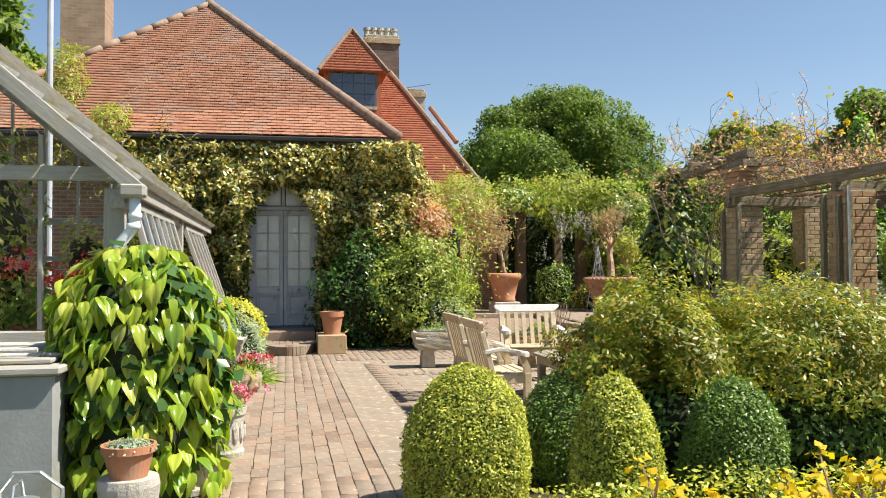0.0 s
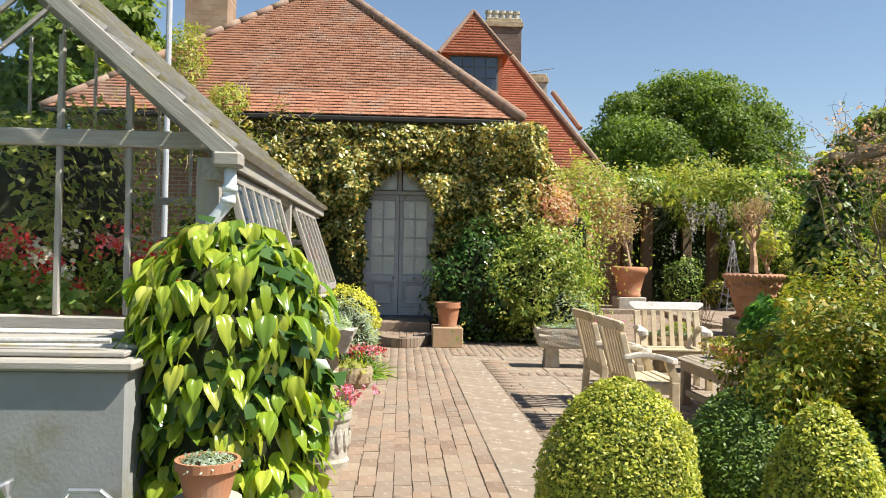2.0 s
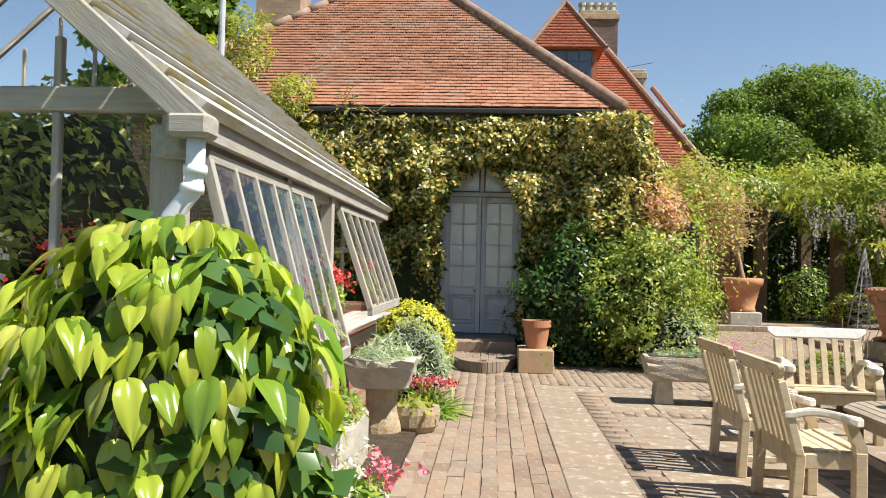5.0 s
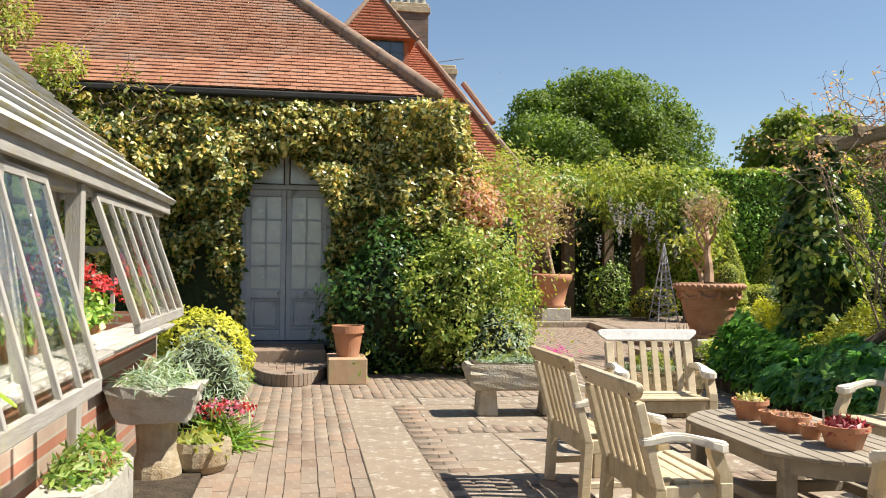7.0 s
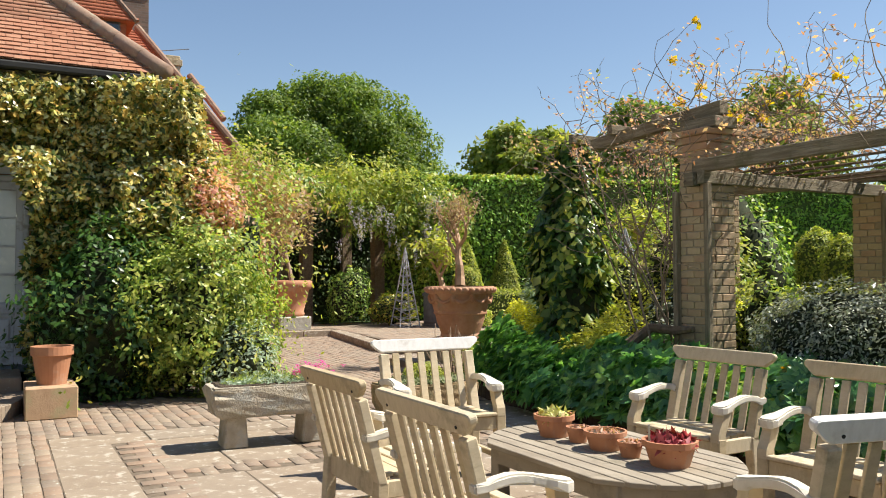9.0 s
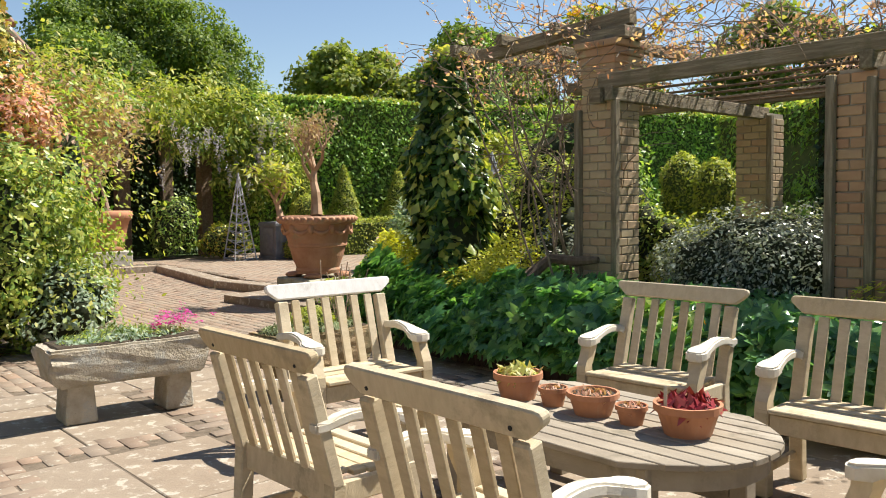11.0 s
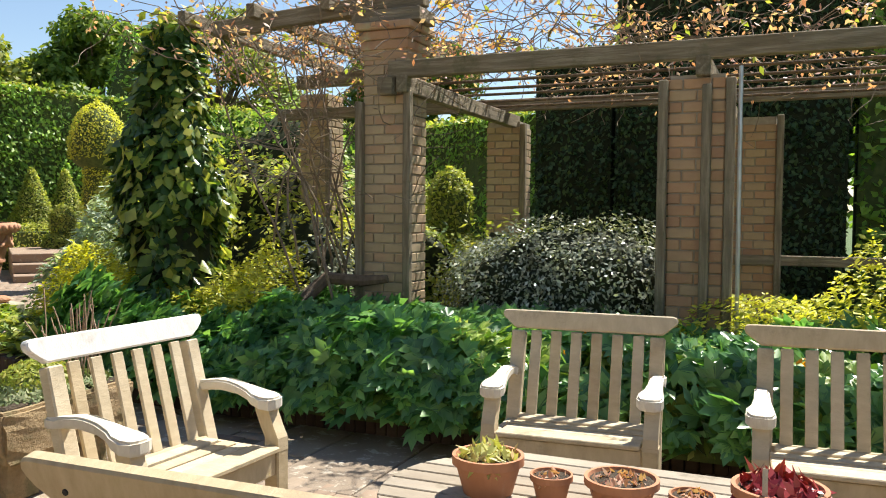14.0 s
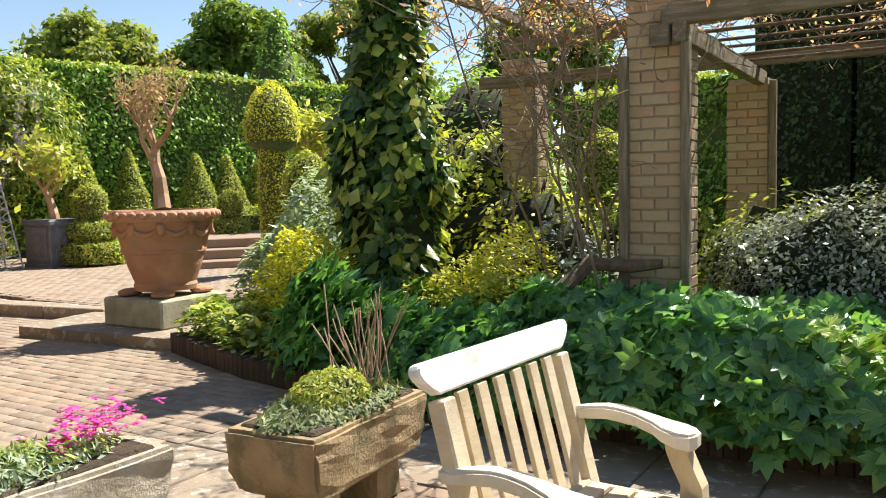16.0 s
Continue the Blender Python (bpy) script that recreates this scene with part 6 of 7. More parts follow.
        tube(bm, [(q, -q, zz), (-q * 0.9, -q * 0.9, zz + h / 9.6)], 0.008, 4)
        part("wire_band", bm, M_IRON, t)
    return t


obelisk(8.85, 21.9, 0.116, 1.95, 0.27)
obelisk(8.6, 13.6, 0.1, 2.0, 0.4)


# ---- hedges ----
def hedge(name, pts, w, z0, z1, count, leaf, mat, label, seed, lit_top_mat=None, category="hedge", core=None):
    """A clipped hedge along a line: a core in the colour of its inner shade, with leaves over its faces."""
    g = np.random.default_rng(seed)
    t = thing(name, pts[0][0], pts[0][1], z0, label, category)
    o = np.array((pts[0][0], pts[0][1], z0))
    bm = bmesh.new()
    allp, alln, topp, topn = [], [], [], []
    total = sum(math.dist(a, b) for a, b in zip(pts, pts[1:]))
    for (xa, ya), (xb, yb) in zip(pts, pts[1:]):
        d = np.array((xb - xa, yb - ya, 0.0))
        ln = np.linalg.norm(d)
        d /= ln
        s = np.array((-d[1], d[0], 0.0))
        a = np.array((xa, ya, 0.0)) - np.array((o[0], o[1], 0))
        m = Matrix(((d[0], s[0], 0, a[0]), (d[1], s[1], 0, a[1]), (0, 0, 1, 0), (0, 0, 0, 1)))
        box(bm, -0.02, ln + 0.02, -w / 2 + 0.1, w / 2 - 0.1, 0, z1 - z0 - 0.12, m=m)
        n = int(count * ln / total)
        h = z1 - z0
        areas = np.array([h * ln, h * ln, w * ln, h * w, h * w])
        pick = g.choice(5, n, p=areas / areas.sum())
        u, vv = g.random(n), g.random(n)
        q = np.zeros((n, 3))
        nn = np.zeros((n, 3))
        for k, (nx) in enumerate((-s, s, None, -d, d)):
            ix = pick == k
            if k < 2:
                q[ix] = a + d * (u[ix] * ln)[:, None] + (s * (w / 2 if k else -w / 2)) + np.stack([0 * u[ix], 0 * u[ix], vv[ix] * h], 1)
                nn[ix] = nx
            elif k == 2:
                q[ix] = a + d * (u[ix] * ln)[:, None] + s * ((vv[ix] - 0.5) * w)[:, None] + (0, 0, h)
                nn[ix] = (0, 0, 1)
            else:
                q[ix] = a + d * (ln if k == 4 else 0) + s * ((u[ix] - 0.5) * w)[:, None] + np.stack([0 * u[ix], 0 * u[ix], vv[ix] * h], 1)
                nn[ix] = nx
        q += nn * ((nz(q, 1.6, seed) * 0.06) - 0.12 * g.random(n) ** 2)[:, None]
        tm = pick == 2
        allp.append(q[~tm]); alln.append(nn[~tm]); topp.append(q[tm]); topn.append(nn[tm])
    v, f = leaf_arrays(np.concatenate(allp), np.concatenate(alln), leaf, 0.6, 0.5, 0.65, g=g)
    fast("side_leaves", v, f, mat, t)
    v, f = leaf_arrays(np.concatenate(topp), np.concatenate(topn), leaf, 0.6, -0.3, 0.8, g=g)
    # A lighter leaf here puts the sunlight on the clipped top into colour.
    fast("top_leaves", v, f, lit_top_mat or mat, t)
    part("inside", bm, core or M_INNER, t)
    return t


hedge("hornbeam_hedge", [(9.7, 25.4), (12.0, 24.6), (20.5, 22.4), (27, 20)], 1.3, 0, 4.25, 80000, 0.12, L_HEDGE, "tall clipped hornbeam hedge", 91, L_LIME)
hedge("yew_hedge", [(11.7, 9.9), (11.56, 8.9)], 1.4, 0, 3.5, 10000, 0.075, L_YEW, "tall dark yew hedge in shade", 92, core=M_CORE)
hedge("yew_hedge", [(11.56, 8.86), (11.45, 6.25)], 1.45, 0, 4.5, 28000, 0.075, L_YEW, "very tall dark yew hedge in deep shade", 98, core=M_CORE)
hedge("beech_hedge", [(11.75, 6.1), (11.5, -4.0)], 1.3, 0, 5.0, 22000, 0.13, L_HEDGE, "tall sunlit green hedge", 93, L_LIME)
# Added dark hedge that stands in for the deep shade under the arbour.
hedge("evergreen_hedge", [(3.8, 27.9), (11.2, 27.6)], 1.0, 0, 3.4, 9000, 0.12, L_YEW, "added dark hedge standing in for the shade behind the arbour", 97, core=M_CORE)
hedge("box_edging", [(0.95, 2.55), (2.3, 2.5), (5.8, 3.4)], 0.34, 0.03, 0.34, 9000, 0.032, L_BOX, "low clipped box edging", 94)
hedge("box_hedge", [(10.7, 21.9), (15.0, 20.6)], 0.8, 0.14, 1.0, 5200, 0.06, L_LIME, "low clipped golden box hedge by the terrace", 96)
hedge("garden_hedge", [(17, 14.5), (14.6, 10.5)], 1.0, 0, 3.2, 12000, 0.11, L_HEDGE, "clipped garden hedge beyond the pergola", 95, L_LIME)


def topiary(name, x, y, z, prof, count, leaf, mat, label, seed, group="", lumps=0.05):
    """A clipped shape turned about its stem: prof gives radius and height."""
    g = np.random.default_rng(seed)
    t = thing(name, x, y, z, label, "topiary", group)
    # Core in the colour of the shade behind the leaves.
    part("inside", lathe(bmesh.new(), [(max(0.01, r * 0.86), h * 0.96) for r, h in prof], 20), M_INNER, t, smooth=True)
    seg = [(a, b) for a, b in zip(prof, prof[1:])]
    area = np.array([math.dist(a, b) * (a[0] + b[0] + 0.02) for a, b in seg])
    pick = g.choice(len(seg), count, p=area / area.sum())
    u, ang = g.random(count), g.uniform(0, 6.283, count)
    lo, hi = np.array([a for a, _ in seg])[pick], np.array([b for _, b in seg])[pick]
    rz = lo + (hi - lo) * u[:, None]
    dr = hi - lo
    nr, nh = dr[:, 1], -dr[:, 0]
    r = rz[:, 0] * (1 + lumps * nz(np.stack([np.cos(ang), np.sin(ang), rz[:, 1] * 3], 1), 2, seed)) - 0.05 * g.random(count) ** 2
    p = np.stack([r * np.cos(ang), r * np.sin(ang), rz[:, 1]], 1)
    n = unit(np.stack([nr * np.cos(ang), nr * np.sin(ang), nh], 1))
    v, f = leaf_arrays(p, n, leaf, 0.55, -0.1, 0.7, g=g)
    fast("leaves", v, f, mat, t)
    return t


egg = lambda r, h: [(0.02, 0), (r * 0.86, 0.02), (r * 0.97, h * 0.2), (r, h * 0.34), (r * 0.95, h * 0.52), (r * 0.8, h * 0.72), (r * 0.55, h * 0.88), (r * 0.28, h * 0.97), (0.01, h)]
cone = lambda r, h: [(0.02, 0), (r, 0.02), (r * 0.96, h * 0.15), (r * 0.5, h * 0.6), (r * 0.1, h * 0.97), (0.01, h)]
tiers = lambda r, h: [(0.02, 0), (r, 0.05), (r, h * 0.25), (r * 0.6, h * 0.3), (r * 0.8, h * 0.36), (r * 0.75, h * 0.5), (r * 0.35, h * 0.56), (r * 0.5, h * 0.62), (r * 0.5, h * 0.85), (r * 0.25, h * 0.97), (0.01, h)]
topiary("box_topiary", 0.87, 3.65, 0, egg(0.385, 0.83), 32000, 0.021, L_BOX, "egg-shaped clipped box bush tipped with yellow shoots", 101, "clipped box cones")
topiary("box_topiary", 1.52, 3.05, 0, egg(0.25, 0.83), 22000, 0.021, L_BOX, "egg-shaped clipped box bush tipped with yellow shoots", 102, "clipped box cones")
topiary("box_topiary", 2.31, 3.25, 0, egg(0.31, 0.76), 20000, 0.023, L_BOXSHADE, "egg-shaped clipped green box bush, leaves coloured for the shrub's shade", 103, "clipped box cones")
topiary("box_topiary", 1.6, 4.0, 0, egg(0.34, 0.74), 14000, 0.024, L_BOXSHADE, "clipped box bush with leaves coloured darker for half shade", 104, "clipped box cones")
for i, (x, y, r, h) in enumerate(((13.6, 22.2, 0.7, 2.0), (14.5, 22.2, 0.7, 2.0), (10.9, 22.4, 0.65, 2.0), (15.3, 22.0, 0.7, 1.9), (12.3, 22.8, 0.6, 2.1))):
    topiary("yew_cone", x, y, 0.25, cone(r, h), 13000, 0.055, L_LIME, "pointed clipped green topiary cone", 110 + i, "topiary cones by the hedge")
for i, (x, y, r, h) in enumerate(((10.1, 21.1, 0.6, 1.45), (12.6, 20.2, 0.5, 1.3), (9.6, 10.6, 0.55, 1.75), (10.4, 11.6, 0.6, 1.9), (8.4, 14.6, 0.55, 1.7))):
    topiary("tiered_topiary", x, y, 0.15, tiers(r, h), 11000, 0.05, L_LIME, "tiered lime green topiary", 120 + i, "golden tiered topiary")
mushroom = lambda r, h: [(0.02, 0), (r * 0.5, 0.04), (r * 0.55, h * 0.5), (r * 0.5, h * 0.66), (r * 0.95, h * 0.7), (r, h * 0.77), (r * 0.85, h * 0.88), (r * 0.5, h * 0.96), (0.01, h)]
topiary("golden_topiary", 10.2, 16.8, 0.1, mushroom(0.44, 2.95), 9000, 0.04, L_YELLOW, "golden domed topiary on a clipped drum", 126)
topiary("yew_pyramid", 21.6, 27.0, 0, cone(2.2, 7.4), 6000, 0.16, L_HEDGE, "tall clipped green pyramid behind the hedge", 130)

# ---- ivy-clad pillar ----
col = thing("ivy_pillar", 6.25, 11.85, 0.1, "pillar wrapped in dark ivy with big glossy leaves", "climbing plant")
g = np.random.default_rng(66)
n = 5600
ang, h = g.uniform(0, 6.283, n), g.random(n) ** 0.9
r = (0.5 - 0.32 * h ** 1.5) * (1 + 0.25 * nz(np.stack([np.cos(ang), np.sin(ang), h * 4], 1), 1.6, 3)) - 0.1 * g.random(n)
p = np.stack([r * np.cos(ang), r * np.sin(ang), 0.25 + 2.65 * h], 1)
nn = np.stack([np.cos(ang), np.sin(ang), 0 * ang + 0.2], 1)
v, f = leaf_arrays(p[:4500], nn[:4500], 0.115, 0.7, 0.9, 0.6, fold=0.35, g=g)
fast("dark_leaves", v, f, L_IVYDARK, col)
v, f = leaf_arrays(p[4500:5000] * (1.12, 1.12, 1), nn[4500:5000], 0.17, 0.65, 1.2, 0.5, fold=0.35, g=g)
fast("large_leaves", v, f, L_FRESH, col)
v, f = leaf_arrays(p[5000:] * (1.2, 1.2, 1.04), nn[5000:], 0.12, 0.65, 0.5, 0.7, g=g)
fast("pale_leaves", v, f, L_LIME, col)
# This core carries the shade within the ivy in its colour.
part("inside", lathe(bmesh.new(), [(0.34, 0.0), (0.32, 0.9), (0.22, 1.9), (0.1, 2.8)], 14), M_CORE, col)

# ---- right-hand flower bed ----
def ground_cover(name, outline, count, z0, z1, leaf, mat, label, seed, ratio=0.6, category="plants", droop=0.3, jitter=0.55, core=True, lobed=False):
    """A drift of leafy plants over a patch of ground given by its corners."""
    g = np.random.default_rng(seed)
    o = np.array(outline)
    c = o.mean(axis=0)
    t = thing(name, c[0], c[1], z0, label, category)
    lo, hi = o.min(axis=0), o.max(axis=0)
    pts = g.uniform(lo, hi, size=(count * 4, 2))
    inside = np.zeros(len(pts), bool)
    j = len(o) - 1
    dist = np.full(len(pts), 9.0)
    for i in range(len(o)):
        (xi, yi), (xj, yj) = o[i], o[j]
        cross = ((yi > pts[:, 1]) != (yj > pts[:, 1])) & (pts[:, 0] < (xj - xi) * (pts[:, 1] - yi) / (yj - yi + 1e-12) + xi)
        inside ^= cross
        e = o[j] - o[i]
        tt = np.clip(((pts - o[i]) @ e) / (e @ e), 0, 1)
        dist = np.minimum(dist, np.linalg.norm(pts - o[i] - tt[:, None] * e, axis=1))
        j = i
    pts, dist = pts[inside][:count], dist[inside][:count]
    h = z1 - z0
    rise = np.minimum(1.0, 0.25 + 1.1 * np.sqrt(dist / max(0.3, h)))
    q3 = np.stack([pts[:, 0], pts[:, 1], 0 * dist], 1)
    top = h * rise * (0.8 + 0.25 * nz(q3, 1.7, seed))
    z = top * (1 - 0.75 * g.random(len(top)) ** 2.0)
    grad = np.stack([pts[:, 0] - c[0], pts[:, 1] - c[1], 0 * dist], 1) * 0.25 + (0, 0, 0.9)
    at = np.stack([pts[:, 0] - c[0], pts[:, 1] - c[1], z], 1)
    v, f = palm_arrays(at, grad + (-0.45, 0, 0), leaf, g) if lobed else leaf_arrays(at, grad, leaf, ratio, droop, jitter, g=g)
    fast("leaves", v, f, mat, t)
    if core:
        bm = bmesh.new()
        k = 0.78
        slab_of(bm, [((x - c[0]) * k, (y - c[1]) * k) for x, y in outline], 0, h * 0.2)
        # Low core coloured as the shade under the leaves.
        part("stem_mass", bm, M_INNER, t)
    return t


ground_cover("bed_plants", [(4.62, 4.6), (6.3, 4.6), (6.6, 9.0), (6.2, 12.2), (4.85, 12.0), (4.6, 9.6)], 12000, 0.1, 0.74, 0.13, L_BED, "deep drift of dark glossy lobed leaves", 141, 0.75, lobed=True)
# Brighter leaves over the same drift: sunlight is put into their colour.
ground_cover("bed_plants", [(4.7, 5.6), (5.5, 5.6), (5.6, 9.0), (4.7, 9.0)], 1700, 0.1, 0.74, 0.12, L_SHRUB, "lobed bed leaves in a brighter green for the sun on them", 142, 0.75, core=True, lobed=True)
ground_cover("bed_plants", [(5.0, 11.6), (6.6, 11.6), (6.9, 13.8), (5.7, 13.9), (5.2, 12.6)], 3600, 0.1, 0.45, 0.1, L_FRESH, "low green foliage at the corner of the bed", 143)
bush("silver_shrub", 6.65, 8.5, 0.1, 0.55, 0.95, 0.62, 15000, 0.042, L_SILVER, "small-leaved dark shrub glinting silver", seed=21, bump=0.2)
bush("silver_shrub", 6.6, 10.55, 0.1, 0.6, 0.6, 0.45, 3000, 0.06, L_SILVER, "small-leaved dark shrub glinting silver", seed=22, bump=0.2)
ground_cover("yellow_shrub", [(5.5, 10.4), (6.35, 10.3), (6.35, 13.2), (5.75, 13.1)], 14000, 0.1, 1.4, 0.055, L_YELLOW, "golden yellow-leaved shrub beside the ivy pillar", 144, 0.5)
ground_cover("yellow_shrub", [(5.6, 3.6), (6.7, 3.6), (6.7, 7.4), (5.6, 7.6)], 15000, 0.1, 1.3, 0.055, L_YELLOW, "golden yellow flowering shrub", 145, 0.5)
ground_cover("grey_shrub", [(6.2, 12.8), (7.2, 12.6), (7.5, 13.9), (6.5, 14.0)], 5600, 0.1, 1.5, 0.1, L_GREY, "upright grey-green leafy perennial", 146, 0.35)
ground_cover("garden_plants", [(7.4, 9.5), (11.2, 9.8), (12.5, 15.5), (8, 15.0)], 6500, 0.1, 1.0, 0.12, L_LIME, "mixed lime green garden planting beyond the pergola", 147)
ground_cover("garden_plants", [(8, 4), (10.6, 4), (10.8, 9), (8, 9)], 3500, 0.1, 0.55, 0.13, L_SHRUB, "shaded green planting behind the pergola", 148)
bush("garden_shrub", 9.0, 12.6, 0.1, 0.9, 0.9, 1.05, 3600, 0.1, L_LIME, "loose lime green shrub beyond the pergola", seed=24, bump=0.3)
bush("garden_shrub", 10.6, 13.4, 0.1, 1.0, 1.0, 1.3, 3600, 0.1, L_SHRUB, "loose green shrub beyond the pergola", seed=25, bump=0.3)
bush("garden_shrub", 7.6, 11.4, 0.1, 0.6, 0.8, 0.6, 4200, 0.07, L_YELLOW, "sunlit yellow-green shrub inside the pergola", seed=26, bump=0.35, freq=2.6)
bush("garden_shrub", 7.9, 13.2, 0.1, 0.7, 0.6, 0.75, 4200, 0.08, L_LIME, "sunlit lime green shrub beside the pergola", seed=27, bump=0.35, freq=2.6)
bush("garden_shrub", 8.0, 10.3, 0.1, 0.5, 0.5, 0.55, 3000, 0.07, L_FRESH, "loose pale green shrub inside the pergola", seed=28, bump=0.35, freq=2.6)
bush("garden_shrub", 7.6, 9.0, 0.1, 0.5, 0.6, 0.5, 3000, 0.08, L_LIME, "loose lime green shrub inside the pergola", seed=29, bump=0.35, freq=2.6)
fl = thing("orange_flowers", 5.15, 7.6, 0.45, "few orange flowers among the bed leaves", "flowers")
for i in range(14):
    c = np.array((g.normal() * 0.14, g.uniform(-1.7, 1.9), 0.1 + g.normal() * 0.07))
    q = c + g.normal(size=(8, 3)) * 0.01
    v, f = leaf_arrays(q, unit(q - c) + (-0.5, 0, 0.4), 0.04, 0.8, 0, g=g)
    fast("flower", v, f, F_ORANGE, fl)

# ---- front bed shrubs ----
def twiggy(name, x, y, z, r, h, seed, leaf_mat, n, leaf, label):
    t = thing(name, x, y, z, label, "shrub")
    gnarled_tree(t, 0.0, h * 0.85, 0.75, seed, leaf_mat, n // 3, leaf, M_BARK, 0.035, clump=r * 0.16, levels=3, kids=4)
    g = np.random.default_rng(seed)
    p, d = on_ellipsoid(None, n, g, 0.3, 2.2, seed, 0.55, -0.5)
    v, f = leaf_arrays(p * (r, r, h * 0.36) + (0, 0, h * 0.66), d, leaf, 0.4, -0.1, 0.6, g=g)
    fast("foliage", v, f, leaf_mat, t)
    return t


twiggy("bronze_shrub", 2.27, 4.22, 0.03, 0.6, 1.19, 151, L_BRONZE, 24000, 0.044, "airy shrub with bronze and yellow tipped leaves")
twiggy("bronze_shrub", 3.35, 4.2, 0.03, 0.85, 1.15, 152, L_BRONZE, 24000, 0.046, "airy shrub with golden tipped leaves")
twiggy("bronze_shrub", 4.7, 4.0, 0.03, 0.8, 1.1, 153, L_BRONZE, 14000, 0.05, "airy shrub with golden tipped leaves")
# Low foliage whose dark leaf colour paints the shade under the shrubs.
bush("dark_shrub", 2.35, 4.2, 0.03, 0.55, 0.5, 0.36, 5000, 0.05, L_BOXSHADE, "green foliage coloured dark as the shade under the bronze shrub", seed=51, bump=0.25, low=-1.0)
bush("dark_shrub", 3.3, 3.9, 0.03, 0.75, 0.5, 0.34, 6000, 0.055, L_BOXSHADE, "green foliage coloured dark as the shade under the bronze shrub", seed=52, bump=0.25, low=-1.0)
bush("dark_shrub", 4.6, 3.8, 0.03, 0.8, 0.55, 0.32, 5000, 0.06, L_BOXSHADE, "green foliage coloured dark as the shade under the bronze shrub", seed=53, bump=0.25, low=-1.0)
lav = flower_pot("lavender_pot", 1.9, 4.95, 0, 0.2, 0.22, M_PALESTONE, "stone pot of grey-blue lavender", rim=False)
tuft(lav, "lavender", 900, 0.2, 0.2, 0.12, leafy("lavender_leaf", [(0.2, 0.26, 0.26), (0.33, 0.4, 0.45), (0.4, 0.42, 0.55)], 0.6, 0.2), 9, 0.1, 0.2, up=1.2)
fy = thing("yellow_flowers", 1.6, 2.15, 0.03, "stand of bright yellow wallflowers", "flowers")
bm = bmesh.new()
heads = []
rg = random.Random(12)
for i in range(40):
    x, y = rg.uniform(-0.85, 1.3), rg.uniform(-0.2, 0.25)
    pts = wander(rg, (x, y, 0), (rg.gauss(0, 0.15), rg.gauss(0, 0.15), 1), 6, rg.uniform(0.05, 0.09), 0.1, 0)
    tube(bm, pts, 0.006, 4)
    heads.append(pts[-1])
part("stem_mass", bm, M_TWIG, fy)
for hd in heads:
    c = np.array(hd[:])
    q = c + g.normal(size=(14, 3)) * 0.028
    v, f = leaf_arrays(q, unit(q - c) + (0, 0, 0.6), 0.045, 0.8, 0, g=g)
    fast("flower_head", v, f, F_YELLOW, fy)
ground_cover("bed_plants", [(0.95, 1.4), (3.4, 1.4), (3.4, 2.4), (0.95, 2.4)], 3000, 0.03, 0.3, 0.07, L_SHRUB, "low green foliage below the flowers", 155)

# ---- plants beside the greenhouse ----
pyel = bush("golden_bush", -0.9, 10.95, 0.15, 0.44, 0.44, 0.44, 4200, 0.055, L_YELLOW, "rounded golden yellow-leaved bush", seed=31, bump=0.12)
bush("herb", -0.8, 10.2, 0.0, 0.4, 0.45, 0.4, 2600, 0.09, L_GREY, "soft grey-green herb beside the greenhouse", seed=32, ratio=0.15, jitter=0.9)
bush("herb", -0.85, 11.9, 0.0, 0.35, 0.5, 0.3, 1800, 0.08, L_SHRUB, "low green border plant", seed=33, ratio=0.2, jitter=0.9)

bath = thing("stone_sink", -0.9, 8.45, 0, "broken-edged stone sink on a pedestal with alpine plants", "stone sink")
part("pedestal", lathe(bmesh.new(), [(0.17, 0), (0.16, 0.08), (0.125, 0.2), (0.14, 0.42)], 16, wob=0.03), M_STONE, bath)
bm = solo(-0.3, 0.3, -0.26, 0.26, 0.4, 0.63)
bmesh.ops.subdivide_edges(bm, edges=bm.edges[:], cuts=4, use_grid_fill=True)
for vv in bm.verts:
    k = 0.72 + 0.28 * (vv.co.z - 0.4) / 0.23
    vv.co.x *= k
    vv.co.y *= k
    vv.co += Vector((random.gauss(0, 0.008), random.gauss(0, 0.008), random.gauss(0, 0.012)))
part("basin", bm, M_PALESTONE, bath)
tuft(bath, "planting", 500, 0.26, 0.2, 0.12, L_GREY, 61, 0.12, 0.6, up=1.0)
sp = thing("stone_pot", -0.63, 8.62, 0, "rough round stone pot of succulents", "flower pot")
part("pot", lathe(bmesh.new(), [(0.14, 0), (0.19, 0.06), (0.2, 0.16), (0.19, 0.22), (0.15, 0.21), (0.14, 0.15)], 18, wob=0.05), M_STONE, sp)
tuft(sp, "succulent_growth", 160, 0.17, 0.08, 0.11, L_LIME, 62, 0.35, 0.18)
pk = thing("pink_flowers", -0.55, 9.35, 0.0, "clump of coral and pink pelargoniums", "flowers")
tuft(pk, "grassy_leaves", 260, 0.2, 0.2, 0.3, L_SHRUB, 63, 0.06, 0.0, up=1.2)
for i in range(16):
    c = np.array((g.normal() * 0.13, g.normal() * 0.16, 0.33 + g.normal() * 0.05))
    q = c + g.normal(size=(16, 3)) * 0.022
    v, f = leaf_arrays(q, unit(q - c), 0.032, 0.8, 0, g=g)
    fast("flower_head", v, f, F_PINK if i % 3 else F_RED, pk)
wt = thing("white_trough", -1.03, 7.2, 0, "pale rendered trough planted with succulents", "stone trough")
bm = slab_of(bmesh.new(), [(-0.17, -0.5), (0.1, -0.5), (0.16, -0.3), (0.16, 0.35), (0.1, 0.46), (-0.17, 0.5)], 0, 0.36)
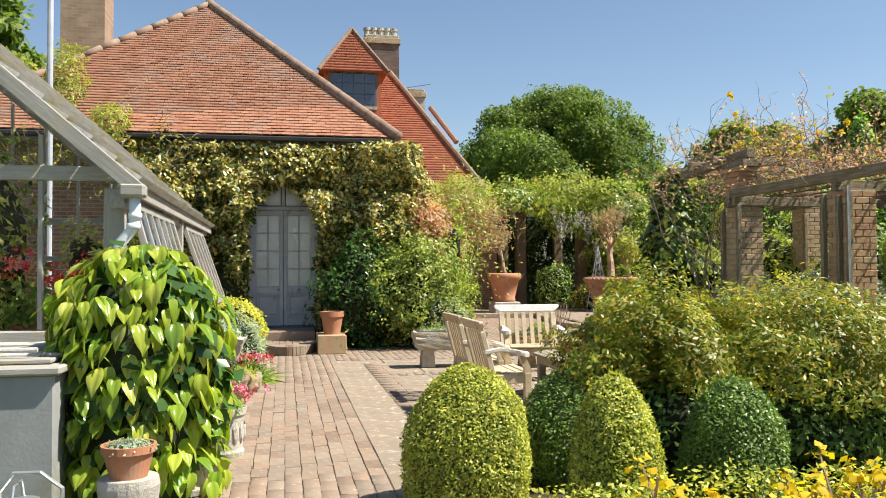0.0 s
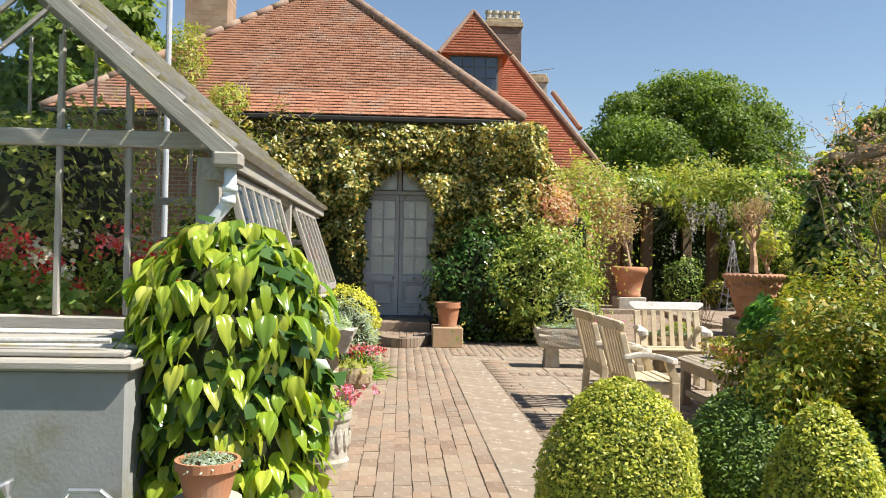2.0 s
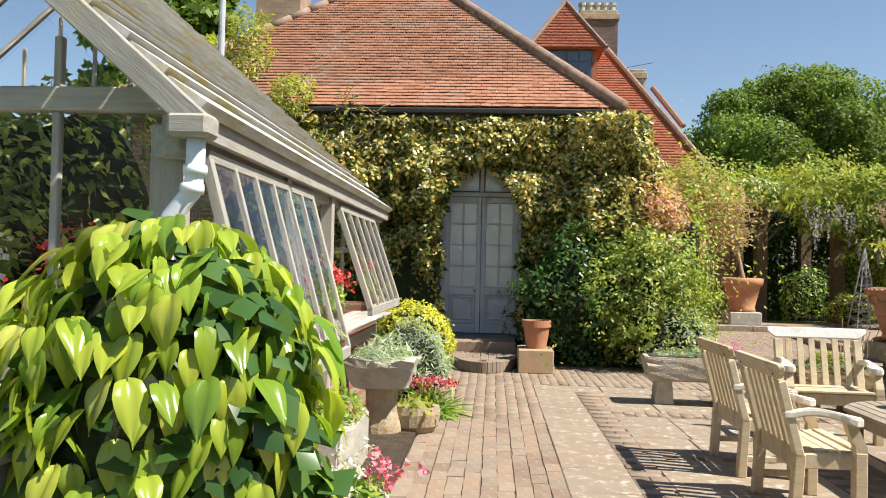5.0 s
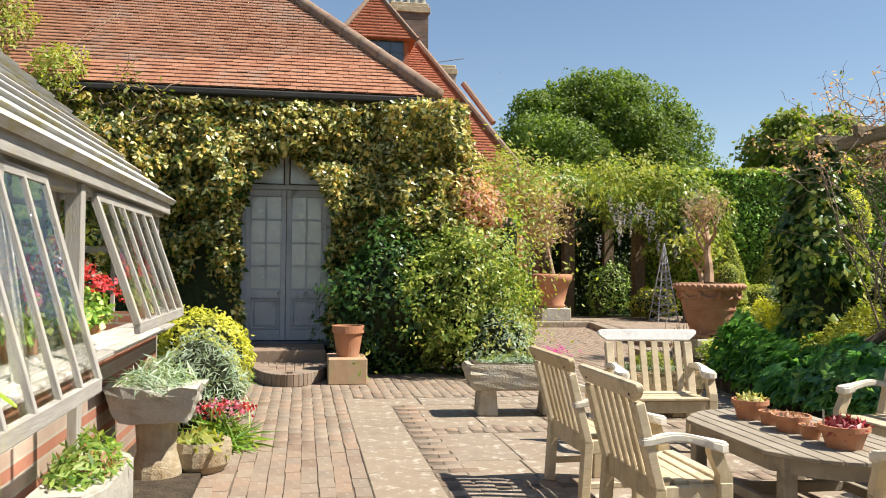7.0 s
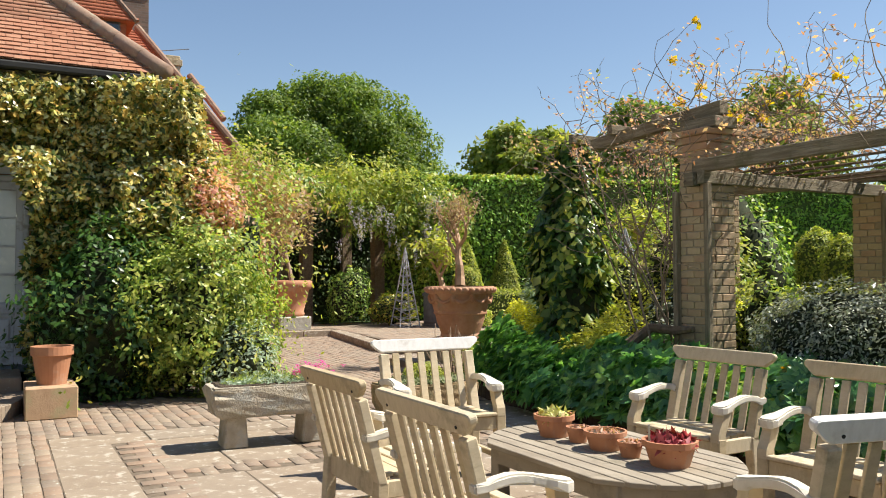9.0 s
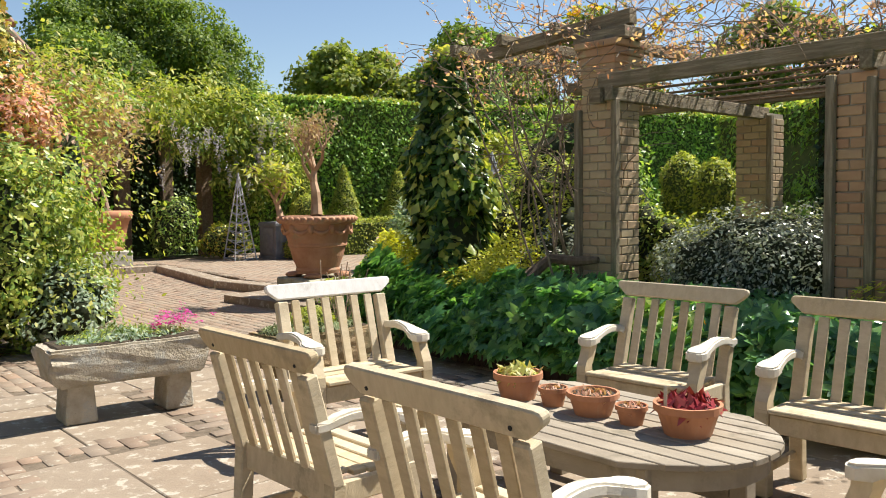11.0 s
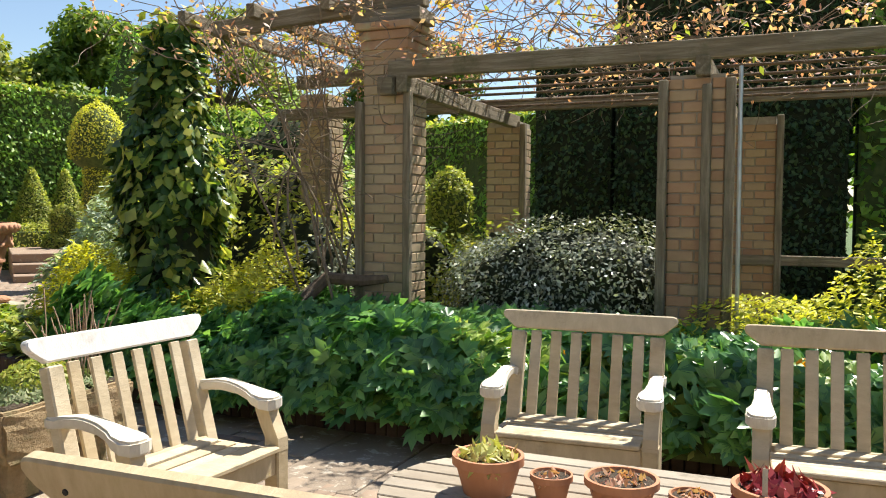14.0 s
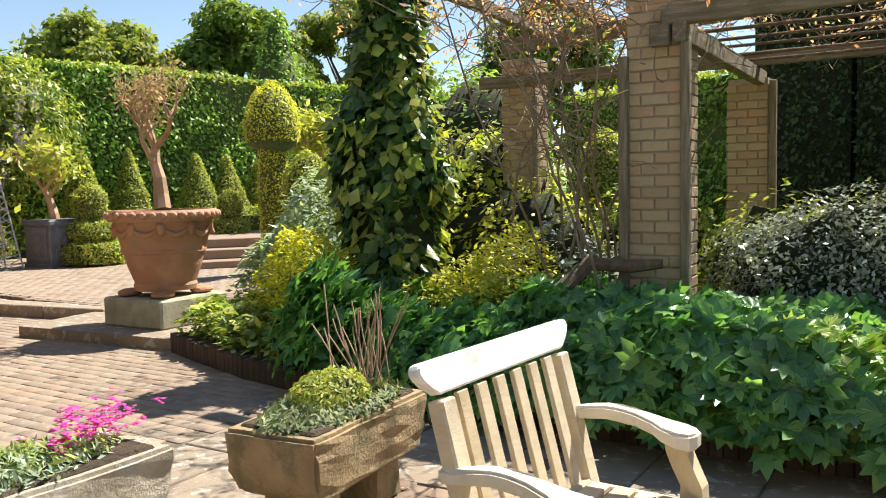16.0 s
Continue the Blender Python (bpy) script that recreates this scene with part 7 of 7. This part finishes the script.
bmesh.ops.bevel(bm, geom=bm.edges[:], offset=0.015, segments=2, affect="EDGES")
part("basin", bm, M_PALESTONE, wt)
tuft(wt, "planting", 700, 0.17, 0.22, 0.07, L_SHRUB, 64, 0.3, 0.34, squash=2.4)
tuft(wt, "rosette_growth", 120, 0.15, 0.05, 0.1, L_RUST, 65, 0.3, 0.36)


def drum_pot(x, y, r, h, label, seed):
    t = thing("carved_pot", x, y, 0, label, "flower pot", "carved stone pots along the path")
    part("pot", lathe(bmesh.new(), [(r * 0.9, 0), (r * 0.94, h * 0.1), (r * 0.86, h * 0.16), (r * 0.93, h * 0.8), (r * 1.02, h * 0.86), (r * 1.04, h), (r * 0.88, h), (r * 0.8, h * 0.8)], 28), M_PALESTONE, t)
    for i in range(14):
        a = 6.283 * i / 14
        bm = bmesh.new()
        bmesh.ops.create_icosphere(bm, subdivisions=1, radius=1, matrix=Matrix.Translation((r * 0.9, 0, h * 0.5)) @ Matrix.Diagonal((0.018, 0.03, h * 0.24, 1)))
        part("carved_leaf", bm, M_PALESTONE, t).matrix_basis = Matrix.Rotation(a, 4, "Z")
    part("soil", lathe(bmesh.new(), [(r * 0.85, h * 0.8), (r * 0.84, h * 0.93), (r * 0.3, h * 0.94)], 16), M_EARTH, t)
    return t


d1 = drum_pot(-0.61, 5.35, 0.155, 0.36, "carved pale stone pot of white and pink flowers", 1)
tuft(d1, "leaves", 220, 0.16, 0.12, 0.08, L_SHRUB, 66, 0.3, 0.34)
for i in range(22):
    c = np.array((g.normal() * 0.09 + 0.05, g.normal() * 0.1, 0.47 + g.normal() * 0.05))
    q = c + g.normal(size=(12, 3)) * 0.018
    v, f = leaf_arrays(q, unit(q - c) + (0, 0, 0.3), 0.03, 0.9, 0, g=g)
    fast("flower_head", v, f, F_WHITE if c[0] < 0.06 else F_PINK, d1)
d2 = drum_pot(-0.78, 4.35, 0.16, 0.36, "carved pale stone pot of green foliage", 2)
tuft(d2, "leaves", 420, 0.19, 0.16, 0.09, L_SHRUB, 67, 0.35, 0.33)
sm = flower_pot("sedum_pot", -0.97, 3.55, 0.3, 0.14, 0.17, M_TERRA, "terracotta pot of pale green sedum on a stone block")
tuft(sm, "sedum", 600, 0.14, 0.06, 0.025, L_GREY, 68, 0.5, 0.14)
blk = thing("stone_block", -0.97, 3.55, 0, "round pale stone block under a pot", "stone block")
part("block", lathe(bmesh.new(), [(0.13, 0), (0.14, 0.1), (0.155, 0.26), (0.15, 0.3)], 18, wob=0.04), M_PALESTONE, blk)
dp = flower_pot("door_pot", 0.61, 13.0, 0.31, 0.2, 0.38, M_TERRA, "tall plain terracotta pot on a brick block")
bl = thing("brick_block", 0.6, 12.98, 0, "square brick block beside the door step", "plinth")
part("block", solo(-0.24, 0.23, -0.3, 0.4, 0, 0.31, 0.01), M_POST_BRICK, bl)

# watering can
can = thing("watering_can", -1.42, 3.25, 0, "galvanised metal watering can", "watering can")
part("body", lathe(bmesh.new(), [(0.11, 0), (0.115, 0.02), (0.11, 0.26), (0.1, 0.28), (0.06, 0.28)], 22), M_ZINC, can)
part("handle", tube(bmesh.new(), [(0.1, 0, 0.1), (0.2, 0, 0.2), (0.2, 0, 0.33), (0.1, 0, 0.41), (-0.02, 0, 0.41), (-0.08, 0, 0.33), (-0.08, 0, 0.27)], 0.011, 8), M_ZINC, can)
part("handle", tube(bmesh.new(), [(0.0, -0.1, 0.27), (0.0, -0.06, 0.36), (0.0, 0.06, 0.36), (0.0, 0.1, 0.27)], 0.008, 8), M_ZINC, can)
part("spout", tube(bmesh.new(), [(-0.1, 0, 0.06), (-0.2, -0.02, 0.22), (-0.25, -0.03, 0.4)], [0.022, 0.018, 0.014], 10), M_ZINC, can)
part("rose", lathe(bmesh.new(), [(0.014, 0), (0.05, 0.05), (0.05, 0.06), (0.01, 0.065)], 16), M_ZINC, can).matrix_basis = pose(-0.25, -0.03, 0.39, 0, -25, 0)

# ---- inside the greenhouse: staging and flowers ----
stg = thing("plant_bench", -2.6, 5.4, 0, "slatted greenhouse bench crowded with pots", "bench")
for i in range(6):
    part("slat", solo(-3.0, 1.1, -0.35 + i * 0.13, -0.35 + i * 0.13 + 0.1, 0.82, 0.85), M_GREYWOOD, stg)
for x in (-2.8, -0.8, 1.0):
    for y in (-0.3, 0.35):
        part("leg", solo(x - 0.03, x + 0.03, y - 0.03, y + 0.03, 0.02, 0.82), M_GREYWOOD, stg)
stg2 = thing("plant_bench", -1.75, 8.4, 0, "slatted greenhouse bench along the side", "bench")
for i in range(5):
    part("slat", solo(-0.3 + i * 0.12, -0.3 + i * 0.12 + 0.09, -1.8, 1.8, 0.82, 0.85), M_GREYWOOD, stg2)
for y in (-1.7, 0, 1.7):
    part("leg", solo(-0.28, -0.22, y - 0.03, y + 0.03, 0.02, 0.82), M_GREYWOOD, stg2)
    part("leg", solo(0.2, 0.26, y - 0.03, y + 0.03, 0.02, 0.82), M_GREYWOOD, stg2)
rg = random.Random(17)
spots = [(-1.65 - 0.21 * i, 5.25 + rg.uniform(-0.1, 0.35), 0.85) for i in range(12)] + [(-1.72 + rg.uniform(-0.12, 0.2), 6.9 + 0.32 * i, 0.85) for i in range(10)]
for i, (x, y, z) in enumerate(spots):
    t = flower_pot("pelargonium_pot", x, y, z, 0.085, 0.13, M_TERRA, "potted pelargonium in bloom on the greenhouse bench", "flower pot", "pots in the greenhouse")
    hgt = rg.uniform(0.22, 0.4)
    tuft(t, "leaves", 130, 0.17, hgt, 0.075, L_SHRUB, 200 + i, 0.8, 0.12)
    for k in range(8):
        c = np.array((g.normal() * 0.1, g.normal() * 0.1, 0.16 + hgt + g.normal() * 0.07))
        q = c + g.normal(size=(18, 3)) * 0.032
        v, f = leaf_arrays(q, unit(q - c), 0.036, 0.85, 0, g=g)
        fast("flower_head", v, f, (F_RED, F_RED, F_PINK, F_RED, F_WHITE)[(i + k // 4) % 5], t)
bush("greenhouse_climber", -3.4, 7.6, 0.02, 0.6, 1.7, 1.4, 7000, 0.1, L_FRESH, "dark leafy climber inside the greenhouse", seed=41, bump=0.25)
bush("greenhouse_plant", -2.9, 6.0, 0.02, 0.5, 0.3, 0.95, 3600, 0.09, L_FRESH, "leafy green climber behind the gable glass", seed=43, bump=0.35, freq=2.6)
bush("greenhouse_plant", -2.3, 9.4, 0.02, 0.6, 0.7, 0.85, 2600, 0.09, L_LIME, "tall pale foliage inside the greenhouse", seed=42, bump=0.3)

# ---- climber with big heart-shaped leaves at the greenhouse corner ----
def heart_leaf(seed):
    """One large drooping pointed leaf: a sunken midrib, lifted halves and a wavy edge."""
    rg = random.Random(seed)
    bm = bmesh.new()
    rows = []
    twist, wave = rg.gauss(0, 0.12), rg.uniform(5, 9)
    for s, w in ((0.0, 0.03), (0.04, 0.2), (0.1, 0.33), (0.2, 0.42), (0.32, 0.45), (0.46, 0.41), (0.6, 0.33), (0.74, 0.22), (0.86, 0.12), (0.94, 0.05), (1.0, 0.004)):
        drop = -0.3 * s * s
        row = []
        for k in (-1, -0.66, -0.33, 0, 0.33, 0.66, 1):
            lift = 0.55 * abs(k) * w - 0.42 * k * k * w + 0.03 * k * k * math.sin(wave * s + k) + twist * k * s * w
            row.append(bm.verts.new((k * w * 0.68, -s + (0.09 * abs(k) if s < 0.12 else 0), drop + lift)))
        rows.append(row)
    for a, b in zip(rows, rows[1:]):
        for i in range(6):
            bm.faces.new((a[i], a[i + 1], b[i + 1], b[i]))
    me = bpy.data.meshes.new("leaf")
    bm.normal_update()
    bm.to_mesh(me)
    bm.free()
    me.materials.append(L_HEART)
    me.polygons.foreach_set("use_smooth", [True] * len(me.polygons))
    return me


L_HEART2 = leafy("heart_leaf_old", [(0.10, 0.18, 0.02), (0.18, 0.25, 0.025), (0.27, 0.31, 0.04)], 0.25, 0.35, dark=0.2)
L_HEART, nt, b = material("heart_leaf", 0.22, 0, 0.8)
col = ramp_of(nt, random_of(nt), [(0, (0.16, 0.28, 0.03)), (0.35, (0.35, 0.44, 0.04)), (0.7, (0.5, 0.54, 0.06)), (1, (0.62, 0.62, 0.15))])
col = mixed(nt, 0.5, col, ramp_of(nt, noise_of(nt, 3), [(0.3, (0.72, 0.78, 0.6)), (0.7, (1, 1, 1))]), "MULTIPLY")
nt.links.new(col, b.inputs["Base Color"])
tr_ = nt.nodes.new("ShaderNodeBsdfTranslucent")
nt.links.new(col, tr_.inputs["Color"])
mx = nt.nodes.new("ShaderNodeMixShader")
mx.inputs[0].default_value = 0.35
nt.links.new(b.outputs[0], mx.inputs[1])
nt.links.new(tr_.outputs[0], mx.inputs[2])
nt.links.new(mx.outputs[0], nt.nodes["Material Output"].inputs["Surface"])

climber = thing("heart_leaf_climber", -1.04, 4.2, 0, "mound of climber with large glossy lime heart-shaped leaves", "climbing plant")
meshes = [heart_leaf(s) for s in range(5)]
rg = random.Random(23)
spots = []
tries = 0
while len(spots) < 300 and tries < 20000:
    tries += 1
    a, h = rg.uniform(-math.pi, math.pi), rg.random()
    if math.sin(a) > 0.75 and h < 0.8:
        continue
    r = math.sqrt(max(0, 1 - max(0, (h - 0.6) / 0.42) ** 2)) * (0.9 + 0.12 * math.sin(5 * a + 9 * h))
    z = 0.2 + 1.33 * h
    if rg.random() > (0.4 + r * 0.7):
        continue
    k = 0.8 + 0.2 * min(1.0, h / 0.5)
    rx, ry = 0.48 * k, 0.4 * k
    p = Vector((rx * r * math.cos(a), ry * r * math.sin(a), z))
    if any((p - q[0]).length < 0.055 for q in spots):
        continue
    spots.append((p, a, h, r))
for i, (p, a, h, r) in enumerate(spots):
    s = rg.uniform(0.105, 0.17)
    ob = new("leaf", meshes[i % 5])
    ob.parent = climber
    yaw = math.degrees(a) + 90 + rg.gauss(0, 28)
    pitch = 66 - 45 * max(0, h - 0.6) + rg.gauss(0, 18)
    ob.matrix_basis = Matrix.Translation(p) @ Euler((0, 0, radians(yaw))).to_matrix().to_4x4() @ Euler((radians(pitch), 0, radians(rg.gauss(0, 14)))).to_matrix().to_4x4() @ Matrix.Diagonal((s, s, s, 1))
more_v, more_f, base = [], [], 0
for i in range(380):
    a, h = rg.uniform(-math.pi, 0.5), rg.random()
    r = math.sqrt(max(0, 1 - max(0, (h - 0.6) / 0.42) ** 2)) * rg.uniform(0.7, 0.98)
    m = Matrix.Translation((0.55 * r * math.cos(a), 0.42 * r * math.sin(a), 0.12 + 1.4 * h)) @ Euler((0, 0, a + 1.57 + rg.gauss(0, 0.6))).to_matrix().to_4x4() @ Euler((radians(60 + rg.gauss(0, 22)), 0, rg.gauss(0, 0.3))).to_matrix().to_4x4() @ Matrix.Diagonal((*[rg.uniform(0.1, 0.16)] * 3, 1))
    src = meshes[i % 5]
    more_v.append(np.array([(m @ q.co)[:] for q in src.vertices]))
    more_f.append(np.array([q.vertices[:] for q in src.polygons]) + base)
    base += len(src.vertices)
tagged(fast("foliage", np.concatenate(more_v), np.concatenate(more_f), L_HEART2, climber, smooth=True), kind="stuff")
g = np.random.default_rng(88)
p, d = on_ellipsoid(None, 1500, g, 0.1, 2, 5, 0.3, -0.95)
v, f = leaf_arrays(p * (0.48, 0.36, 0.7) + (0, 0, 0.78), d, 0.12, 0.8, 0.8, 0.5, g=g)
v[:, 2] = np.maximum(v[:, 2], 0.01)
# Inner leaves in a dark green that paints the shade inside the mound.
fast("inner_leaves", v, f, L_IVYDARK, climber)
# Near-black core painted for the shade deep in the mound.
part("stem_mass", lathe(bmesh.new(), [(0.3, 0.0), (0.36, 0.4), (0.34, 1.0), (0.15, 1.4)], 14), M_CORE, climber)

# ---- distant trees ----
def tree(name, x, y, h, r, seed, mat, label, blobs=26, per=1500, leaf=0.34, trunk=0.5, low=0.28, flat=0.75):
    """A broad tree: tapered trunk, limbs to each bough, and boughs of separate leaves with gaps between them."""
    g = np.random.default_rng(seed)
    rg = random.Random(seed)
    t = thing(name, x, y, -0.09, label, "tree")
    bm = bmesh.new()
    tube(bm, [(0, 0, 0), (0.1, 0, h * 0.2), (0, 0.1, h * 0.42), (0.1, 0, h * 0.7)], [trunk, trunk * 0.8, trunk * 0.55, trunk * 0.15], 9)
    vs, fs, count = [], [], 0
    for i in range(blobs):
        a = i * 2.4 + rg.uniform(-0.4, 0.4)
        k = (i + 0.5) / blobs
        zz = low + (0.94 - low) * k
        env = math.sin(math.pi * min(0.98, 0.16 + 0.84 * (zz - low) / (1 - low)) ** 0.8) ** 0.7
        rr = r * env * rg.uniform(0.45, 0.86)
        c = np.array((rr * math.cos(a), rr * math.sin(a), h * zz * rg.uniform(0.96, 1.02)))
        s = r * rg.uniform(0.15, 0.27)
        tube(bm, [(0, 0, h * (0.25 + 0.3 * k)), (c[0] * 0.5, c[1] * 0.5, c[2] * 0.8), tuple(c)], [trunk * 0.3, trunk * 0.18, trunk * 0.05], 5)
        p, d = on_ellipsoid(None, per, g, 0.25, 2.4, seed * 50 + i, 0.5, -0.8)
        v, f = leaf_arrays(p * (s, s, s * flat) + c, d, leaf, 0.6, 0.3, 0.8, g=g)
        vs.append(v)
        fs.append(f + count)
        count += len(v)
    part("trunk", bm, M_BARK, t)
    fast("crown", np.concatenate(vs), np.concatenate(fs), mat, t)
    return t


tree("oak_tree", 15.7, 46, 12.0, 7.5, 1, L_TREE, "broad round-crowned green tree beyond the garden", 88, 2200, 0.2, low=0.25)
tree("oak_tree", 8.0, 60, 12.0, 6.0, 2, L_TREE, "round green tree behind the house", 24, 900, 0.45)
tree("hedgerow_tree", 31, 58, 9.0, 4.0, 3, L_TREE2, "distant olive-green tree beyond the garden", 18, 700, 0.45)
tree("hedgerow_tree", 37, 44, 12.5, 5.6, 4, L_TREE, "tall green tree beyond the hedge", 30, 1200, 0.36)
tree("hedgerow_tree", 45, 42, 14.5, 6.2, 5, L_TREE2, "tall yellowish green tree beyond the hedge", 30, 1200, 0.38)
tree("hedgerow_tree", 50, 30, 13.5, 6.5, 6, L_TREE, "tall green tree beyond the hedge", 26, 1000, 0.4)
tree("conifer", 24, 6.6, 11.7, 4.6, 7, L_YEW, "dark evergreen tree behind the pergola", 30, 1100, 0.28, low=0.12)
tree("conifer", 24.7, -0.5, 11.7, 4.6, 8, L_YEW, "dark evergreen tree behind the pergola", 26, 1000, 0.28, low=0.12)
tree("garden_tree", -13, 33, 13.5, 4.6, 9, L_TREE, "tall dark tree behind the house", 24, 1000, 0.4)
tree("garden_tree", -8.0, 24, 8.4, 2.0, 10, L_LIME, "yellow-green tree behind the chimney", 20, 900, 0.22)
tree("hedgerow_tree", 27, 43, 10.2, 5.2, 14, L_TREE2, "green tree behind the tall hedge", 28, 1000, 0.36)
tree("hedgerow_tree", 33, 40, 11.5, 5.2, 15, L_TREE, "green tree behind the tall hedge", 28, 1000, 0.36)
tree("hedgerow_tree", 24, 66, 8.0, 4.0, 12, L_TREE2, "far green tree on the skyline", 16, 600, 0.5)
tree("hedgerow_tree", 40, 66, 9.0, 5.0, 13, L_TREE, "far green tree on the skyline", 16, 600, 0.5)

# ---- paving: bricks and slabs, one by one ----
def paver(name, lx, ly, mat, seed, up=0.0):
    """A worn paving piece with eased edges; its top at height zero."""
    rg = random.Random(seed)
    bm = bmesh.new()
    e = 0.002 if lx < 0.3 else 0.006
    ring = lambda ins, z: [bm.verts.new((sx * (lx / 2 - ins), sy * (ly / 2 - ins), z + rg.gauss(0, 0.0012))) for sx, sy in ((-1, -1), (1, -1), (1, 1), (-1, 1))]
    lo, mid, top = ring(0, -0.03), ring(0, -e), ring(e, 0)
    for a, b in ((lo, mid), (mid, top)):
        for i in range(4):
            bm.faces.new((a[i], a[(i + 1) % 4], b[(i + 1) % 4], b[i]))
    bm.faces.new(top)
    me = bpy.data.meshes.new(name)
    bm.normal_update()
    bm.to_mesh(me)
    bm.free()
    me.materials.append(mat)
    return me


W, LN = 0.1105, 0.222
PLACES = []   # x, y, z, turn


def bricks(x0, x1, y0, y1, z=0.0, along="y", skip=None):
    g = random.Random(int((x0 + 3) * 100 + y0 * 7))
    n = max(1, round(((x1 - x0) if along == "y" else (y1 - y0)) / W))
    ln = (y1 - y0) if along == "y" else (x1 - x0)
    for c in range(n):
        off = -0.5 * LN * (c % 2) + g.uniform(-0.015, 0.015)
        lean = g.gauss(0, 0.002)
        k = 0
        while off + k * LN < ln - 0.05:
            s = off + (k + 0.5) * LN
            k += 1
            if s < 0.02:
                continue
            w = ((x1 - x0) if along == "y" else (y1 - y0)) / n
            x, y = (x0 + (c + 0.5) * w, y0 + s) if along == "y" else (x0 + s, y0 + (c + 0.5) * w)
            x, y = x + g.gauss(0, 0.0025) + (lean if along == "y" else 0), y + g.gauss(0, 0.003)
            if skip and skip(x, y):
                continue
            PLACES.append((x, y, z + g.gauss(0, 0.0013), (90 if along == "y" else 0) + g.gauss(0, 0.7), g.gauss(0, 0.25)))


bricks(-0.61, 0.495, -3.8, 13.4)
bricks(0.5, 2.7, 11.64, 13.6)
bricks(2.7, 7.1, 11.64, 22.1, skip=lambda x, y: x > 5.2 + (y - 11.6) * 0.25 and y < 15.2 or x > 6.3 + (y - 16) * 0.1 and y >= 15.2)
bricks(0.97, 1.185, 4.7, 11.15, along="x")
for x in (2.32, 3.66):
    bricks(x, x + 0.215, 4.7, 11.15, along="x")
for y in (5.6, 7.9, 9.7):
    bricks(1.19, 4.95, y, y + 0.22, along="y", skip=lambda x, y: 2.3 < x < 2.55 or 3.64 < x < 3.89)
near = [p for p in PLACES if -0.62 < p[0] < 0.5 and 4.6 < p[1] < 9.4]
near = sorted(near, key=lambda p: p[1])[:300]
nearset = set(near)
shapes = [paver("brick", LN - 0.005, W - 0.004, M_BRICK, s) for s in range(4)]
for i, (x, y, z, r, t) in enumerate(near):
    ob = new("brick", shapes[i % 4])
    ob.parent = terrace
    ob.matrix_basis = pose(x, y, z, t, 0, r)
# the others in one mesh
proto = shapes[0]
pv = np.array([v.co[:] for v in proto.vertices])
pf = np.array([p.vertices[:] for p in proto.polygons])


def many(name, rows, label):
    vs, fs = [], []
    for i, (x, y, z, r, t) in enumerate(rows):
        c, s = math.cos(radians(r)), math.sin(radians(r))
        q = pv.copy()
        q[:, 2] += q[:, 1] * radians(t)
        vs.append(np.stack([q[:, 0] * c - q[:, 1] * s + x, q[:, 0] * s + q[:, 1] * c + y, q[:, 2] + z], 1))
        fs.append(pf + i * len(pv))
    return tagged(fast(name, np.concatenate(vs), np.concatenate(fs), M_BRICKS, terrace, label), kind="stuff")


many("brick_paving", [p for p in PLACES if p not in nearset], "worn pinkish paving bricks")
PLACES.clear()
bricks(6.6, 14.5, 15.3, 24.0, z=0.142, along="x", skip=lambda x, y: x < 6.55 + (y - 16.1) * 0.1)
bricks(4.7, 7.2, 22.4, 24.2, z=0.142, along="x")
many("brick_paving", PLACES, "worn red bricks of the upper terrace")


def flag(x0, x1, y0, y1, seed, z=0.0):
    ob = new("slab", paver("slab", x1 - x0 - 0.010, y1 - y0 - 0.010, M_SLAB, seed))
    ob.parent = terrace
    rg = random.Random(seed)
    ob.matrix_basis = pose((x0 + x1) / 2, (y0 + y1) / 2, z + rg.gauss(0, 0.002), rg.gauss(0, 0.2), rg.gauss(0, 0.2), 0)


rg = random.Random(77)
y, k = 11.17, 0
while y > -3.6:
    ln = (0.77, 0.7, 0.55, 0.75, 0.86, 0.64)[k % 6]
    flag(0.5, 0.965, y - ln, y, 300 + k)
    y -= ln
    k += 1
x = 0.5
while x < 5.0:
    ln = rg.uniform(0.5, 0.85)
    flag(x, min(x + ln, 5.1), 11.18, 11.62, 400 + k)
    x += ln
    k += 1
for cx0, cx1 in ((1.19, 2.31), (2.54, 3.65), (3.88, 4.94)):
    for r0, r1 in ((4.7, 5.59), (5.83, 7.89), (8.13, 9.69), (9.93, 11.16)):
        y = r0
        while y < r1 - 0.1:
            h = min(rg.uniform(0.5, 0.8), r1 - y)
            if r1 - y - h < 0.3:
                h = r1 - y
            cut = rg.uniform(0.4, 0.6) if rg.random() < 0.7 else 1.0
            xm = cx0 + (cx1 - cx0) * cut
            flag(cx0, xm, y, y + h, 500 + k)
            k += 1
            if cut < 1:
                flag(xm, cx1, y, y + h, 500 + k)
                k += 1
            y += h

# ---- the lowest roof tiles, one by one ----
for i, tl in enumerate(ROOF_NEAR):
    me = bpy.data.meshes.new("tile")
    me.from_pydata([tuple(map(float, q)) for q in tl], [], [(0, 1, 2, 3), (4, 5, 1, 0)])
    me.materials.append(M_TILE)
    ob = new("tile", me)
    ob.parent = roof
